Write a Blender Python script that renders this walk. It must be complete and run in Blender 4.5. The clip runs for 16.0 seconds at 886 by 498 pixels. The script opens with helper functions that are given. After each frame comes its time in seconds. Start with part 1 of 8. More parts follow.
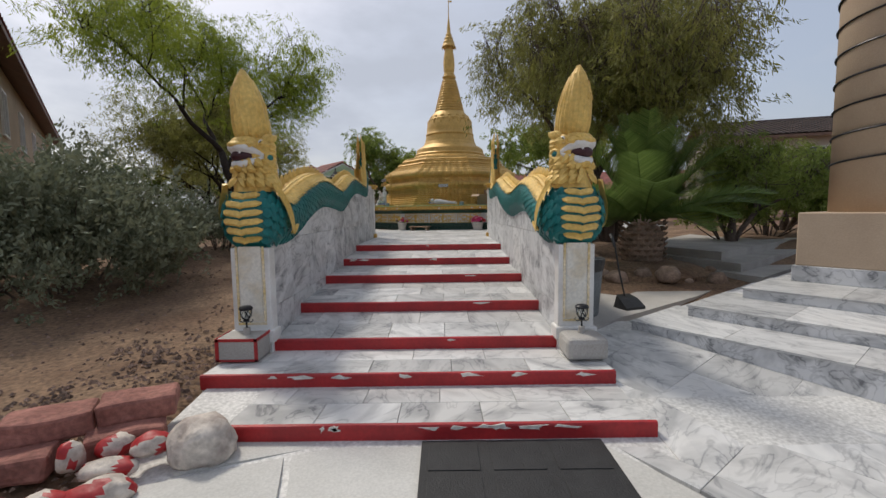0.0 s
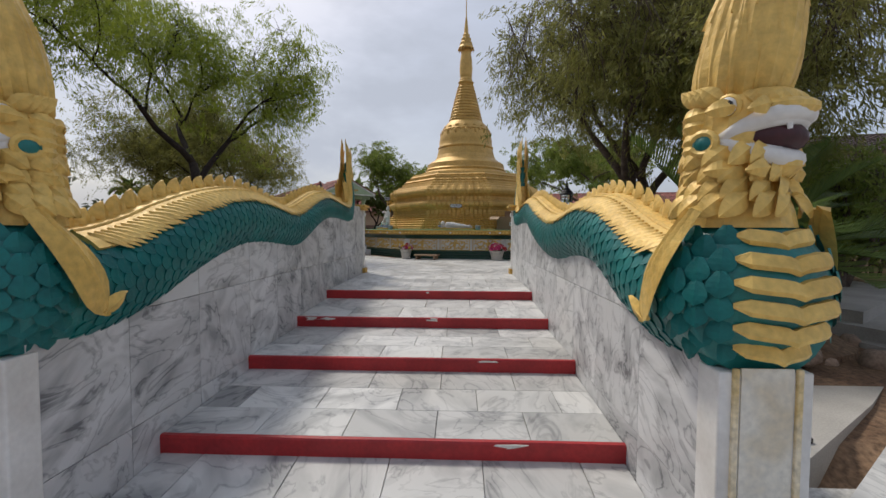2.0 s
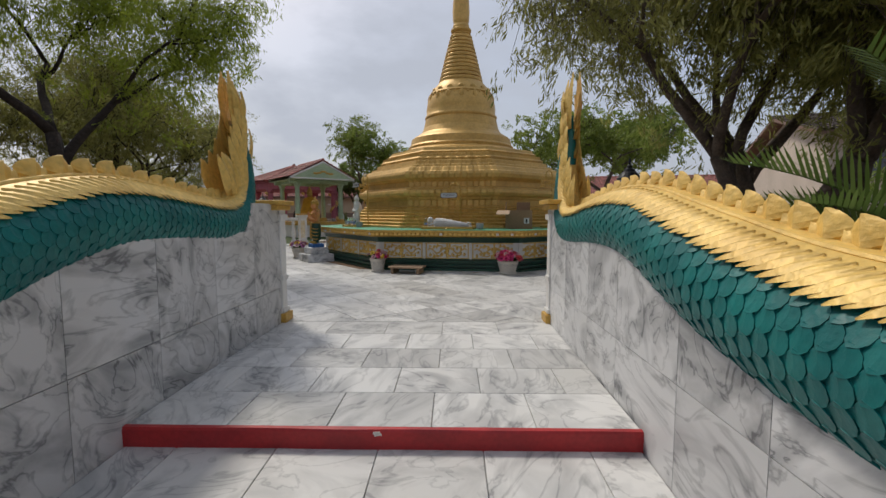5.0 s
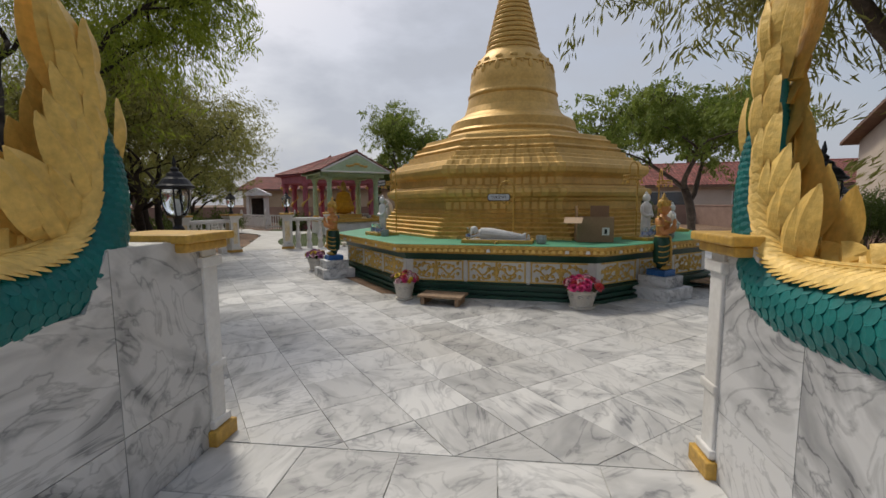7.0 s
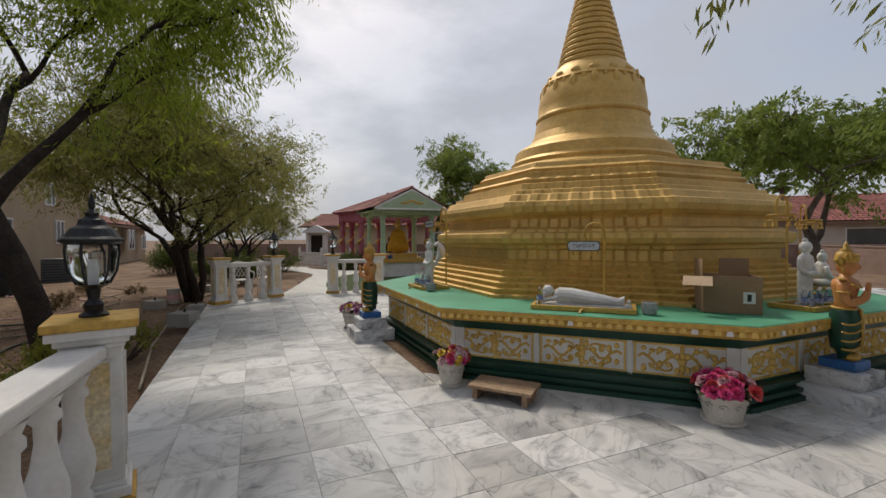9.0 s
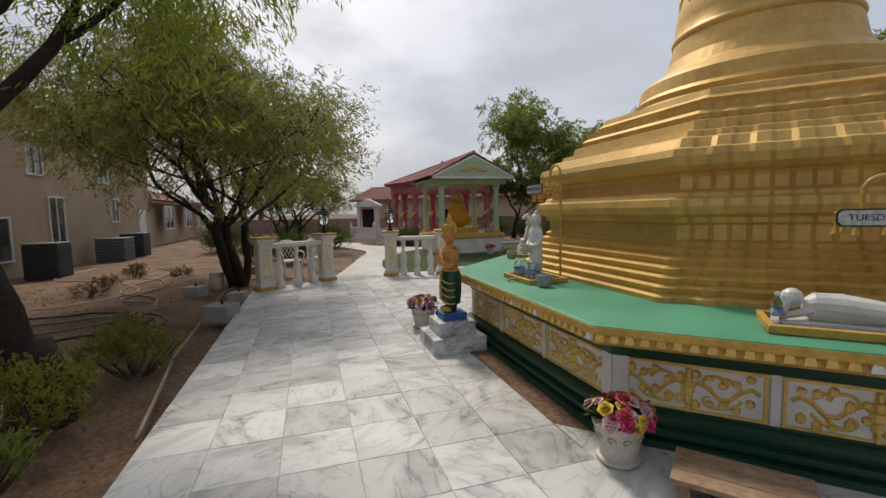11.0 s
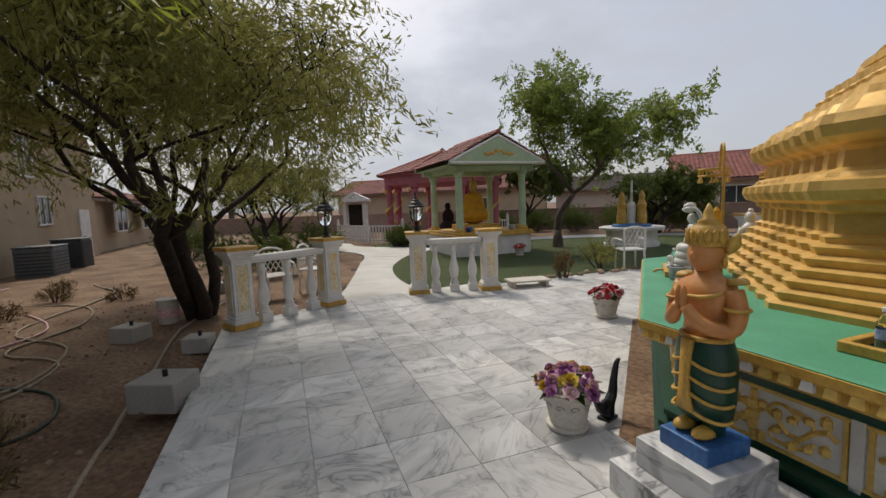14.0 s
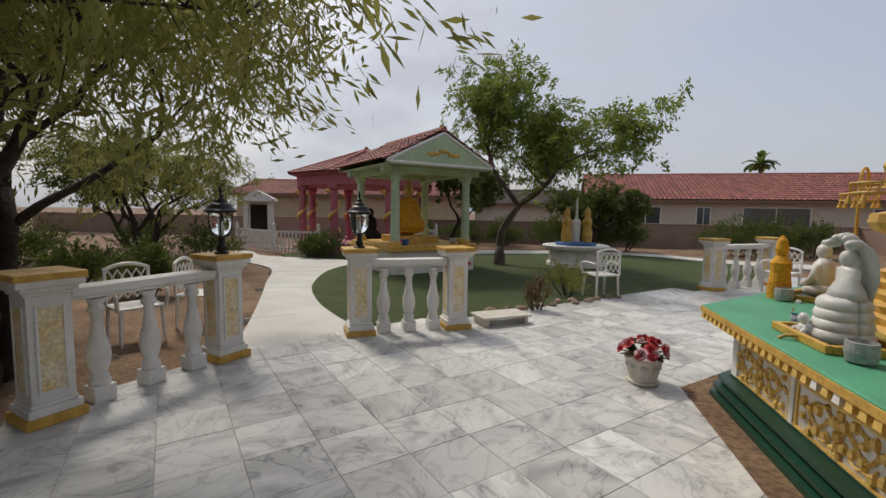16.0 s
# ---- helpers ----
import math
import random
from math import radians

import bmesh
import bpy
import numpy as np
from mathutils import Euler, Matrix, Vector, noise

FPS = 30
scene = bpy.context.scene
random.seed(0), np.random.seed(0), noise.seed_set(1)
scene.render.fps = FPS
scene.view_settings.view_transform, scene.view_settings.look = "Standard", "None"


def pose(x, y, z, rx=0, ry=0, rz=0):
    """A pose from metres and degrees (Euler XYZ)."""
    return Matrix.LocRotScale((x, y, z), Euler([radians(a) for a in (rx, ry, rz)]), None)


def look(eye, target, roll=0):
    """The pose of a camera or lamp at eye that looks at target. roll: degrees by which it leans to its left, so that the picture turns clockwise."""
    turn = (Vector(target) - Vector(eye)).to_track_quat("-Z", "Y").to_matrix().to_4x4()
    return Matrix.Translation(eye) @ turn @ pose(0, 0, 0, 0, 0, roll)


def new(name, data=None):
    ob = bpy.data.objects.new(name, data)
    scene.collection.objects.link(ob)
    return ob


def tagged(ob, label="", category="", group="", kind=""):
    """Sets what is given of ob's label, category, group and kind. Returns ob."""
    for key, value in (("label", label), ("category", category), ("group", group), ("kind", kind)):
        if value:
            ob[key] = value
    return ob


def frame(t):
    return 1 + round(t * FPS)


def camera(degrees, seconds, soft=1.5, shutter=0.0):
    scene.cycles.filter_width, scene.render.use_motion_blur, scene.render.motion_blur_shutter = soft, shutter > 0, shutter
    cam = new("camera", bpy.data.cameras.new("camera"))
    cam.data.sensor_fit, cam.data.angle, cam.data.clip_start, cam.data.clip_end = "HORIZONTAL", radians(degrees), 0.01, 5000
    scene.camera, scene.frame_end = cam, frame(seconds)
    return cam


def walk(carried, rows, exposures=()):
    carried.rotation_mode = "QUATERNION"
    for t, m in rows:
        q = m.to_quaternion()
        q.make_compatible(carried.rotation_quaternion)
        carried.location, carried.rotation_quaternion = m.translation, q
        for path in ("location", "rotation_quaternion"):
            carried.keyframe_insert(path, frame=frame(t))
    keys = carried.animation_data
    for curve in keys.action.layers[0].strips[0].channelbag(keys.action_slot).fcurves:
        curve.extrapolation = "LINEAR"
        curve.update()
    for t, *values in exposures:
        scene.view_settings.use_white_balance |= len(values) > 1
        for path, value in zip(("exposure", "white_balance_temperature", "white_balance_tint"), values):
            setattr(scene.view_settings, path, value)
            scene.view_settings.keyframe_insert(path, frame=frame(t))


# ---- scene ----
cam = camera(91.2, 16.0)
PATH = [
    (0, (0.002, 0.447, 1.504), (0.002, 2.440, 1.329), -0.7),
    (0.3, (0.042, 0.834, 1.534), (-0.042, 2.827, 1.399), -0.5),
    (0.5, (0.063, 1.092, 1.552), (-0.028, 3.086, 1.429), -0.7),
    (1, (0.090, 1.737, 1.627), (0.008, 3.731, 1.490), 1.1),
    (1.5, (0.131, 2.287, 1.672), (0.057, 4.282, 1.548), 0.3),
    (2, (0.134, 2.846, 1.691), (0.058, 4.842, 1.600), 0.2),
    (2.5, (0.118, 3.416, 1.732), (0.068, 5.414, 1.658), -0.7),
    (3, (0.135, 3.942, 1.796), (0.075, 5.939, 1.712), -0.7),
    (3.2, (0.169, 4.165, 1.791), (0.098, 6.163, 1.713), -1.3),
    (5.3, (0.088, 6.619, 2.004), (0.041, 8.61, 1.82), 0.1),
    (5.5, (0.072, 6.805, 2.009), (0.017, 8.795, 1.817), 0.1),
    (6, (0.024, 7.386, 2.11), (-0.04, 9.379, 1.954), -0.9),
    (6.5, (0.02, 7.938, 2.194), (-0.093, 9.925, 1.992), 0.4),
    (7, (-0.006, 8.41, 2.266), (-0.248, 10.384, 2.053), -0.4),
    (7.5, (0.012, 8.872, 2.315), (-0.237, 10.849, 2.144), -0.3),
    (8, (0.013, 9.238, 2.405), (-0.262, 11.217, 2.321), -0.2),
    (8.5, (-0.083, 9.664, 2.41), (-0.376, 11.642, 2.365), -0.1),
    (9, (-0.223, 10.055, 2.424), (-0.738, 11.987, 2.374), -0.2),
    (9.5, (-0.453, 10.488, 2.417), (-1.149, 12.361, 2.327), -0.6),
    (9.7, (-0.576, 10.587, 2.473), (-1.286, 12.449, 2.301), -1.9),
    (11.8, (-1.939, 12.351, 2.386), (-2.652, 14.211, 2.208), -0.5),
    (12, (-2.108, 12.473, 2.381), (-2.803, 14.339, 2.195), -0.8),
    (12.5, (-2.477, 12.841, 2.388), (-3.146, 14.717, 2.198), -2.0),
    (13, (-2.825, 13.222, 2.4), (-3.473, 15.105, 2.205), -2.1),
    (13.5, (-3.224, 13.568, 2.404), (-3.851, 15.456, 2.2), -2.3),
    (14, (-3.57, 13.961, 2.421), (-4.188, 15.852, 2.22), -2.2),
    (14.5, (-3.894, 14.418, 2.378), (-4.407, 16.341, 2.187), -1.6),
    (15, (-4.181, 14.894, 2.37), (-4.594, 16.84, 2.169), -1.2),
    (15.5, (-4.485, 15.375, 2.394), (-4.876, 17.325, 2.185), 0.5),
    (16, (-4.757, 15.772, 2.447), (-4.962, 17.754, 2.275), 0.9),
]
walk(cam, [(t, look(eye, target, roll)) for t, eye, target, roll in PATH], [(0, 0.05, 6650, 10), (3, 0.0, 6600, 10), (8, -0.08, 6900, 10), (12, 0.08, 6950, 10), (16, 0.06, 6900, 10)])

# ---- light ----
world = bpy.data.worlds.new("sky")
scene.world = world
world.use_nodes = True
wn, wl = world.node_tree.nodes, world.node_tree.links
wn.clear()
SUN_AZ, SUN_EL = -41.0, 53.0        # degrees from the stair axis, and up
sky = wn.new("ShaderNodeTexSky")
sky.sky_type, sky.sun_disc = "NISHITA", False
sky.sun_elevation, sky.sun_rotation = radians(SUN_EL), radians(SUN_AZ)
sky.dust_density, sky.air_density = 4.0, 1.0
skyb = wn.new("ShaderNodeBackground")
skyb.inputs["Strength"].default_value = 0.15
# thin cloud sheet over the whole dome
co = wn.new("ShaderNodeTexCoord")
mp = wn.new("ShaderNodeMapping")
mp.inputs["Scale"].default_value = (1.0, 1.0, 2.2)
cn = wn.new("ShaderNodeTexNoise")
cn.inputs["Scale"].default_value, cn.inputs["Detail"].default_value, cn.inputs["Roughness"].default_value = 2.2, 6, 0.55
cr = wn.new("ShaderNodeValToRGB")
cr.color_ramp.elements[0].position, cr.color_ramp.elements[0].color = 0.40, (0.52, 0.52, 0.52, 1)
cr.color_ramp.elements[1].position, cr.color_ramp.elements[1].color = 0.60, (0.95, 0.95, 0.95, 1)
cm = wn.new("ShaderNodeMixRGB")
cm.inputs[2].default_value = (3.2, 3.5, 4.15, 1)
out = wn.new("ShaderNodeOutputWorld")
wl.new(co.outputs["Generated"], mp.inputs[0])
wl.new(mp.outputs[0], cn.inputs["Vector"])
wl.new(cn.outputs[0], cr.inputs[0])
wl.new(cr.outputs[0], cm.inputs[0])
wl.new(sky.outputs[0], cm.inputs[1])
wl.new(cm.outputs[0], skyb.inputs["Color"])
wl.new(skyb.outputs[0], out.inputs[0])

sun = new("sun", bpy.data.lights.new("sun", "SUN"))
sun.data.energy, sun.data.angle, sun.data.color = 2.2, radians(9.0), (1.0, 0.95, 0.86)
sd = Vector((math.sin(radians(SUN_AZ)) * math.cos(radians(SUN_EL)), math.cos(radians(SUN_AZ)) * math.cos(radians(SUN_EL)), math.sin(radians(SUN_EL))))
sun.matrix_world = look(sd * 60, (0, 0, 0))

# ---- materials ----
def mat(name, c1, c2=None, scale=6.0, rough=0.6, metal=0.0, bump=0.1, bscale=40.0, lo=0.35, hi=0.65, vary=0.0, fine=0.25, spec=0.5, world_pos=True, detail=5.0):
    """Painted or natural surface: two colours mixed by coarse and fine noise, with relief."""
    m = bpy.data.materials.new(name)
    m.use_nodes = True
    n, l = m.node_tree.nodes, m.node_tree.links
    b = n["Principled BSDF"]
    b.inputs["Roughness"].default_value, b.inputs["Metallic"].default_value = rough, metal
    b.inputs["Specular IOR Level"].default_value = spec
    if world_pos:
        pos = n.new("ShaderNodeNewGeometry").outputs["Position"]
    else:
        pos = n.new("ShaderNodeTexCoord").outputs["Object"]
    c2 = c2 or tuple(v * 0.8 for v in c1)
    t1 = n.new("ShaderNodeTexNoise")
    t1.inputs["Scale"].default_value, t1.inputs["Detail"].default_value = scale, detail
    t2 = n.new("ShaderNodeTexNoise")
    t2.inputs["Scale"].default_value, t2.inputs["Detail"].default_value = bscale, 4
    for t in (t1, t2):
        l.new(pos, t.inputs["Vector"])
    r = n.new("ShaderNodeMapRange")
    r.inputs["From Min"].default_value, r.inputs["From Max"].default_value = lo, hi
    l.new(t1.outputs[0], r.inputs[0])
    mix = n.new("ShaderNodeMixRGB")
    mix.inputs[1].default_value, mix.inputs[2].default_value = (*c1, 1), (*c2, 1)
    l.new(r.outputs[0], mix.inputs[0])
    fm = n.new("ShaderNodeMapRange")
    fm.inputs["From Min"].default_value, fm.inputs["From Max"].default_value = 0.3, 0.7
    fm.inputs["To Min"].default_value, fm.inputs["To Max"].default_value = 1 - fine, 1 + fine
    l.new(t2.outputs[0], fm.inputs[0])
    mul = n.new("ShaderNodeVectorMath")
    mul.operation = "SCALE"
    l.new(mix.outputs[0], mul.inputs[0])
    l.new(fm.outputs[0], mul.inputs["Scale"])
    last = mul.outputs[0]
    if vary:
        oi = n.new("ShaderNodeObjectInfo")
        gi = n.new("ShaderNodeNewGeometry")
        ad = n.new("ShaderNodeMath")
        ad.operation = "ADD"
        l.new(oi.outputs["Random"], ad.inputs[0])
        l.new(gi.outputs["Random Per Island"], ad.inputs[1])
        fr = n.new("ShaderNodeMath")
        fr.operation = "FRACT"
        l.new(ad.outputs[0], fr.inputs[0])
        vm = n.new("ShaderNodeMapRange")
        vm.inputs["To Min"].default_value, vm.inputs["To Max"].default_value = 1 - vary, 1 + vary
        l.new(fr.outputs[0], vm.inputs[0])
        m2 = n.new("ShaderNodeVectorMath")
        m2.operation = "SCALE"
        l.new(last, m2.inputs[0])
        l.new(vm.outputs[0], m2.inputs["Scale"])
        last = m2.outputs[0]
    l.new(last, b.inputs["Base Color"])
    if bump:
        bp = n.new("ShaderNodeBump")
        bp.inputs["Strength"].default_value, bp.inputs["Distance"].default_value = bump, 0.02
        l.new(t2.outputs[0], bp.inputs["Height"])
        l.new(bp.outputs[0], b.inputs["Normal"])
    return m


def marble(name, base=(0.63, 0.625, 0.61), vein=(0.16, 0.165, 0.175), amount=0.9, vary=0.26, scale=2.3, rough=0.32):
    """White marble with grey clouds and thin veins; each slab has its own shift and shade."""
    m = bpy.data.materials.new(name)
    m.use_nodes = True
    n, l = m.node_tree.nodes, m.node_tree.links
    b = n["Principled BSDF"]
    g, oi = n.new("ShaderNodeNewGeometry"), n.new("ShaderNodeObjectInfo")
    add = n.new("ShaderNodeMath")
    add.operation = "ADD"
    l.new(oi.outputs["Random"], add.inputs[0])
    l.new(g.outputs["Random Per Island"], add.inputs[1])
    k = n.new("ShaderNodeMath")
    k.operation = "MULTIPLY"
    k.inputs[1].default_value = 37.0
    l.new(add.outputs[0], k.inputs[0])
    cmb = n.new("ShaderNodeCombineXYZ")
    for i in range(3):
        l.new(k.outputs[0], cmb.inputs[i])
    va = n.new("ShaderNodeVectorMath")
    va.operation = "ADD"
    l.new(g.outputs["Position"], va.inputs[0])
    l.new(cmb.outputs[0], va.inputs[1])
    cloud = n.new("ShaderNodeTexNoise")
    cloud.inputs["Scale"].default_value, cloud.inputs["Detail"].default_value, cloud.inputs["Distortion"].default_value = scale, 6, 1.2
    vn = n.new("ShaderNodeTexNoise")
    vn.inputs["Scale"].default_value, vn.inputs["Detail"].default_value, vn.inputs["Distortion"].default_value = scale * 0.9, 5, 2.2
    # streaks run their own way in each slab
    vrot = n.new("ShaderNodeVectorRotate")
    vrot.rotation_type = "AXIS_ANGLE"
    vrot.inputs["Axis"].default_value = (0.6, 0.0, 0.8)
    l.new(va.outputs[0], vrot.inputs["Vector"])
    l.new(k.outputs[0], vrot.inputs["Angle"])
    stretch = n.new("ShaderNodeVectorMath")
    stretch.operation = "MULTIPLY"
    stretch.inputs[1].default_value = (1.5, 0.55, 1.5)
    l.new(vrot.outputs[0], stretch.inputs[0])
    for t in (cloud, vn):
        l.new(stretch.outputs[0], t.inputs["Vector"])
    sub = n.new("ShaderNodeMath")
    sub.operation = "SUBTRACT"
    sub.inputs[1].default_value = 0.5
    l.new(vn.outputs[0], sub.inputs[0])
    ab = n.new("ShaderNodeMath")
    ab.operation = "ABSOLUTE"
    l.new(sub.outputs[0], ab.inputs[0])
    vr = n.new("ShaderNodeMapRange")
    vr.inputs["From Min"].default_value, vr.inputs["From Max"].default_value = 0.0, 0.034
    vr.inputs["To Min"].default_value, vr.inputs["To Max"].default_value = amount * 0.75, 0.0
    l.new(ab.outputs[0], vr.inputs[0])
    crr = n.new("ShaderNodeMapRange")
    crr.inputs["From Min"].default_value, crr.inputs["From Max"].default_value = 0.44, 0.7
    crr.inputs["To Max"].default_value = amount * 0.6
    l.new(cloud.outputs[0], crr.inputs[0])
    mul = n.new("ShaderNodeMath")
    mul.operation = "MULTIPLY"
    l.new(vr.outputs[0], mul.inputs[0])
    l.new(cloud.outputs[0], mul.inputs[1])
    mx = n.new("ShaderNodeMath")
    mx.operation = "ADD"
    mx.use_clamp = True
    l.new(mul.outputs[0], mx.inputs[0])
    l.new(crr.outputs[0], mx.inputs[1])
    mix = n.new("ShaderNodeMixRGB")
    mix.inputs[1].default_value, mix.inputs[2].default_value = (*base, 1), (*vein, 1)
    l.new(mx.outputs[0], mix.inputs[0])
    fr = n.new("ShaderNodeMath")
    fr.operation = "FRACT"
    l.new(add.outputs[0], fr.inputs[0])
    p = n.new("ShaderNodeMapRange")
    p.inputs["To Min"].default_value, p.inputs["To Max"].default_value = 1 - vary, 1 + vary * 0.35
    l.new(fr.outputs[0], p.inputs[0])
    sc = n.new("ShaderNodeVectorMath")
    sc.operation = "SCALE"
    l.new(mix.outputs[0], sc.inputs[0])
    l.new(p.outputs[0], sc.inputs["Scale"])
    # warm stains
    st = n.new("ShaderNodeTexNoise")
    st.inputs["Scale"].default_value, st.inputs["Detail"].default_value = 0.8, 4
    l.new(g.outputs["Position"], st.inputs["Vector"])
    sr = n.new("ShaderNodeMapRange")
    sr.inputs["From Min"].default_value, sr.inputs["From Max"].default_value, sr.inputs["To Max"].default_value = 0.5, 0.75, 0.35
    l.new(st.outputs[0], sr.inputs[0])
    wm = n.new("ShaderNodeMixRGB")
    wm.blend_type = "MULTIPLY"
    wm.inputs[2].default_value = (0.86, 0.8, 0.7, 1)
    l.new(sr.outputs[0], wm.inputs[0])
    l.new(sc.outputs[0], wm.inputs[1])
    l.new(wm.outputs[0], b.inputs["Base Color"])
    rr = n.new("ShaderNodeMapRange")
    rr.inputs["To Min"].default_value, rr.inputs["To Max"].default_value = rough, rough + 0.3
    l.new(st.outputs[0], rr.inputs[0])
    l.new(rr.outputs[0], b.inputs["Roughness"])
    return m


def leafy(name, c1, c2, rough=0.55, trans=0.5):
    """Leaves: each leaf its own shade between two greens, a little light passing through."""
    m = bpy.data.materials.new(name)
    m.use_nodes = True
    n, l = m.node_tree.nodes, m.node_tree.links
    b = n["Principled BSDF"]
    b.inputs["Roughness"].default_value, b.inputs["Specular IOR Level"].default_value = rough, 0.3
    g = n.new("ShaderNodeNewGeometry")
    nz = n.new("ShaderNodeTexNoise")
    nz.inputs["Scale"].default_value = 0.7
    l.new(g.outputs["Position"], nz.inputs["Vector"])
    ad = n.new("ShaderNodeMath")
    ad.operation = "MULTIPLY_ADD"
    ad.inputs[1].default_value = 0.6
    l.new(g.outputs["Random Per Island"], ad.inputs[0])
    sb = n.new("ShaderNodeMath")
    sb.operation = "SUBTRACT"
    sb.inputs[1].default_value = 0.3
    l.new(nz.outputs[0], sb.inputs[0])
    l.new(sb.outputs[0], ad.inputs[2])
    mix = n.new("ShaderNodeMixRGB")
    mix.use_clamp = True
    mix.inputs[1].default_value, mix.inputs[2].default_value = (*c1, 1), (*c2, 1)
    l.new(ad.outputs[0], mix.inputs[0])
    l.new(mix.outputs[0], b.inputs["Base Color"])
    tr = n.new("ShaderNodeBsdfTranslucent")
    l.new(mix.outputs[0], tr.inputs["Color"])
    ms = n.new("ShaderNodeMixShader")
    ms.inputs[0].default_value = trans
    l.new(b.outputs[0], ms.inputs[1])
    l.new(tr.outputs[0], ms.inputs[2])
    l.new(ms.outputs[0], n["Material Output"].inputs[0])
    return m


def glass(name, tint=(0.9, 0.95, 0.97), rough=0.05):
    m = bpy.data.materials.new(name)
    m.use_nodes = True
    b = m.node_tree.nodes["Principled BSDF"]
    b.inputs["Base Color"].default_value = (*tint, 1)
    b.inputs["Transmission Weight"].default_value, b.inputs["Roughness"].default_value, b.inputs["IOR"].default_value = 1.0, rough, 1.3
    return m


M = {}
M["marble"] = marble("marble_tile")
M["marble_wall"] = marble("marble_cladding", base=(0.66, 0.66, 0.665), vein=(0.16, 0.165, 0.175), vary=0.16, scale=2.6, amount=1.15)
M["grout"] = mat("grout", (0.6, 0.59, 0.565), (0.5, 0.49, 0.47), scale=3)
M["red"] = mat("red_riser_paint", (0.42, 0.02, 0.022), (0.30, 0.015, 0.018), scale=4, rough=0.5, bump=0.15, fine=0.12)
M["chip"] = mat("chipped_stone", (0.7, 0.68, 0.64), (0.5, 0.47, 0.42), scale=20)
M["gold"] = mat("gold_paint", (0.68, 0.43, 0.13), (0.54, 0.335, 0.095), scale=2.5, rough=0.52, metal=0.3, bump=0.12, bscale=18, fine=0.1)
M["gold_light"] = mat("pale_gold_paint", (0.76, 0.52, 0.15), (0.62, 0.4, 0.1), scale=4, rough=0.5, metal=0.12, bump=0.25, bscale=30, fine=0.15)
M["yellow"] = mat("ochre_trim_paint", (0.6, 0.36, 0.07), (0.45, 0.26, 0.05), scale=9, rough=0.5, fine=0.15)
M["teal"] = mat("teal_paint", (0.01, 0.19, 0.18), (0.007, 0.13, 0.13), scale=5, rough=0.38, bump=0.25, bscale=30, fine=0.12)
M["teal_scale"] = mat("teal_scales", (0.006, 0.165, 0.155), (0.004, 0.115, 0.115), scale=5, rough=0.45, bump=0.15, bscale=40, fine=0.12, vary=0.05, spec=0.35)
M["white"] = mat("white_paint", (0.74, 0.73, 0.71), (0.62, 0.6, 0.57), scale=4, rough=0.5, bump=0.06, fine=0.05)
M["white_stone"] = mat("white_marble_statue", (0.72, 0.71, 0.69), (0.52, 0.51, 0.5), scale=5, rough=0.4, bump=0.05, fine=0.08)
M["dkgreen"] = mat("dark_green_paint", (0.008, 0.06, 0.035), (0.006, 0.042, 0.026), scale=3, rough=0.4, fine=0.1)
M["ltgreen"] = mat("green_deck_paint", (0.08, 0.33, 0.19), (0.06, 0.26, 0.145), scale=1.8, rough=0.6, fine=0.08, bscale=60)
M["concrete"] = mat("concrete", (0.42, 0.4, 0.37), (0.32, 0.3, 0.275), scale=1.5, rough=0.85, bump=0.15, bscale=70, fine=0.12)
M["path"] = mat("pale_concrete_path", (0.56, 0.55, 0.52), (0.46, 0.45, 0.42), scale=1.2, rough=0.8, bump=0.1, bscale=70, fine=0.1)
M["soil"] = mat("desert_soil", (0.125, 0.07, 0.04), (0.22, 0.14, 0.085), scale=1.3, rough=0.95, bump=0.8, bscale=22, fine=0.45)
M["gravel"] = mat("gravel", (0.22, 0.15, 0.115), (0.12, 0.075, 0.055), scale=8, rough=0.9, bump=0.4, bscale=60, vary=0.5)
M["grass"] = mat("artificial_grass", (0.065, 0.09, 0.022), (0.045, 0.066, 0.016), scale=3, rough=0.95, bump=1.0, bscale=160, fine=0.45)
M["stucco"] = mat("tan_stucco", (0.44, 0.335, 0.225), (0.38, 0.285, 0.19), scale=0.9, rough=0.9, bump=0.25, bscale=55, fine=0.06)
M["stucco_pale"] = mat("pale_stucco", (0.55, 0.47, 0.4), (0.48, 0.41, 0.34), scale=0.9, rough=0.9, bump=0.2, bscale=55, fine=0.06)
M["column"] = mat("beige_column_stucco", (0.5, 0.38, 0.27), (0.45, 0.335, 0.235), scale=1.5, rough=0.85, bump=0.15, bscale=60, fine=0.05)
M["block"] = mat("block_wall", (0.3, 0.2, 0.16), (0.25, 0.165, 0.13), scale=2, rough=0.9, bump=0.2, bscale=40, fine=0.1)
M["rooftile"] = mat("clay_roof_tile", (0.3, 0.095, 0.075), (0.2, 0.06, 0.05), scale=3, rough=0.75, bump=0.1, vary=0.3)
M["rooftile_dark"] = mat("brown_roof_tile", (0.07, 0.045, 0.04), (0.045, 0.03, 0.026), scale=3, rough=0.8, vary=0.3)
M["fascia"] = mat("brown_fascia", (0.2, 0.12, 0.085), (0.16, 0.09, 0.065), scale=3, rough=0.7)
M["bark"] = mat("dark_bark", (0.035, 0.024, 0.018), (0.018, 0.012, 0.009), scale=6, rough=0.95, bump=0.9, bscale=26, fine=0.4)
M["bark_grey"] = mat("grey_bark", (0.12, 0.09, 0.07), (0.07, 0.05, 0.04), scale=6, rough=0.95, bump=0.8, bscale=30, fine=0.3)
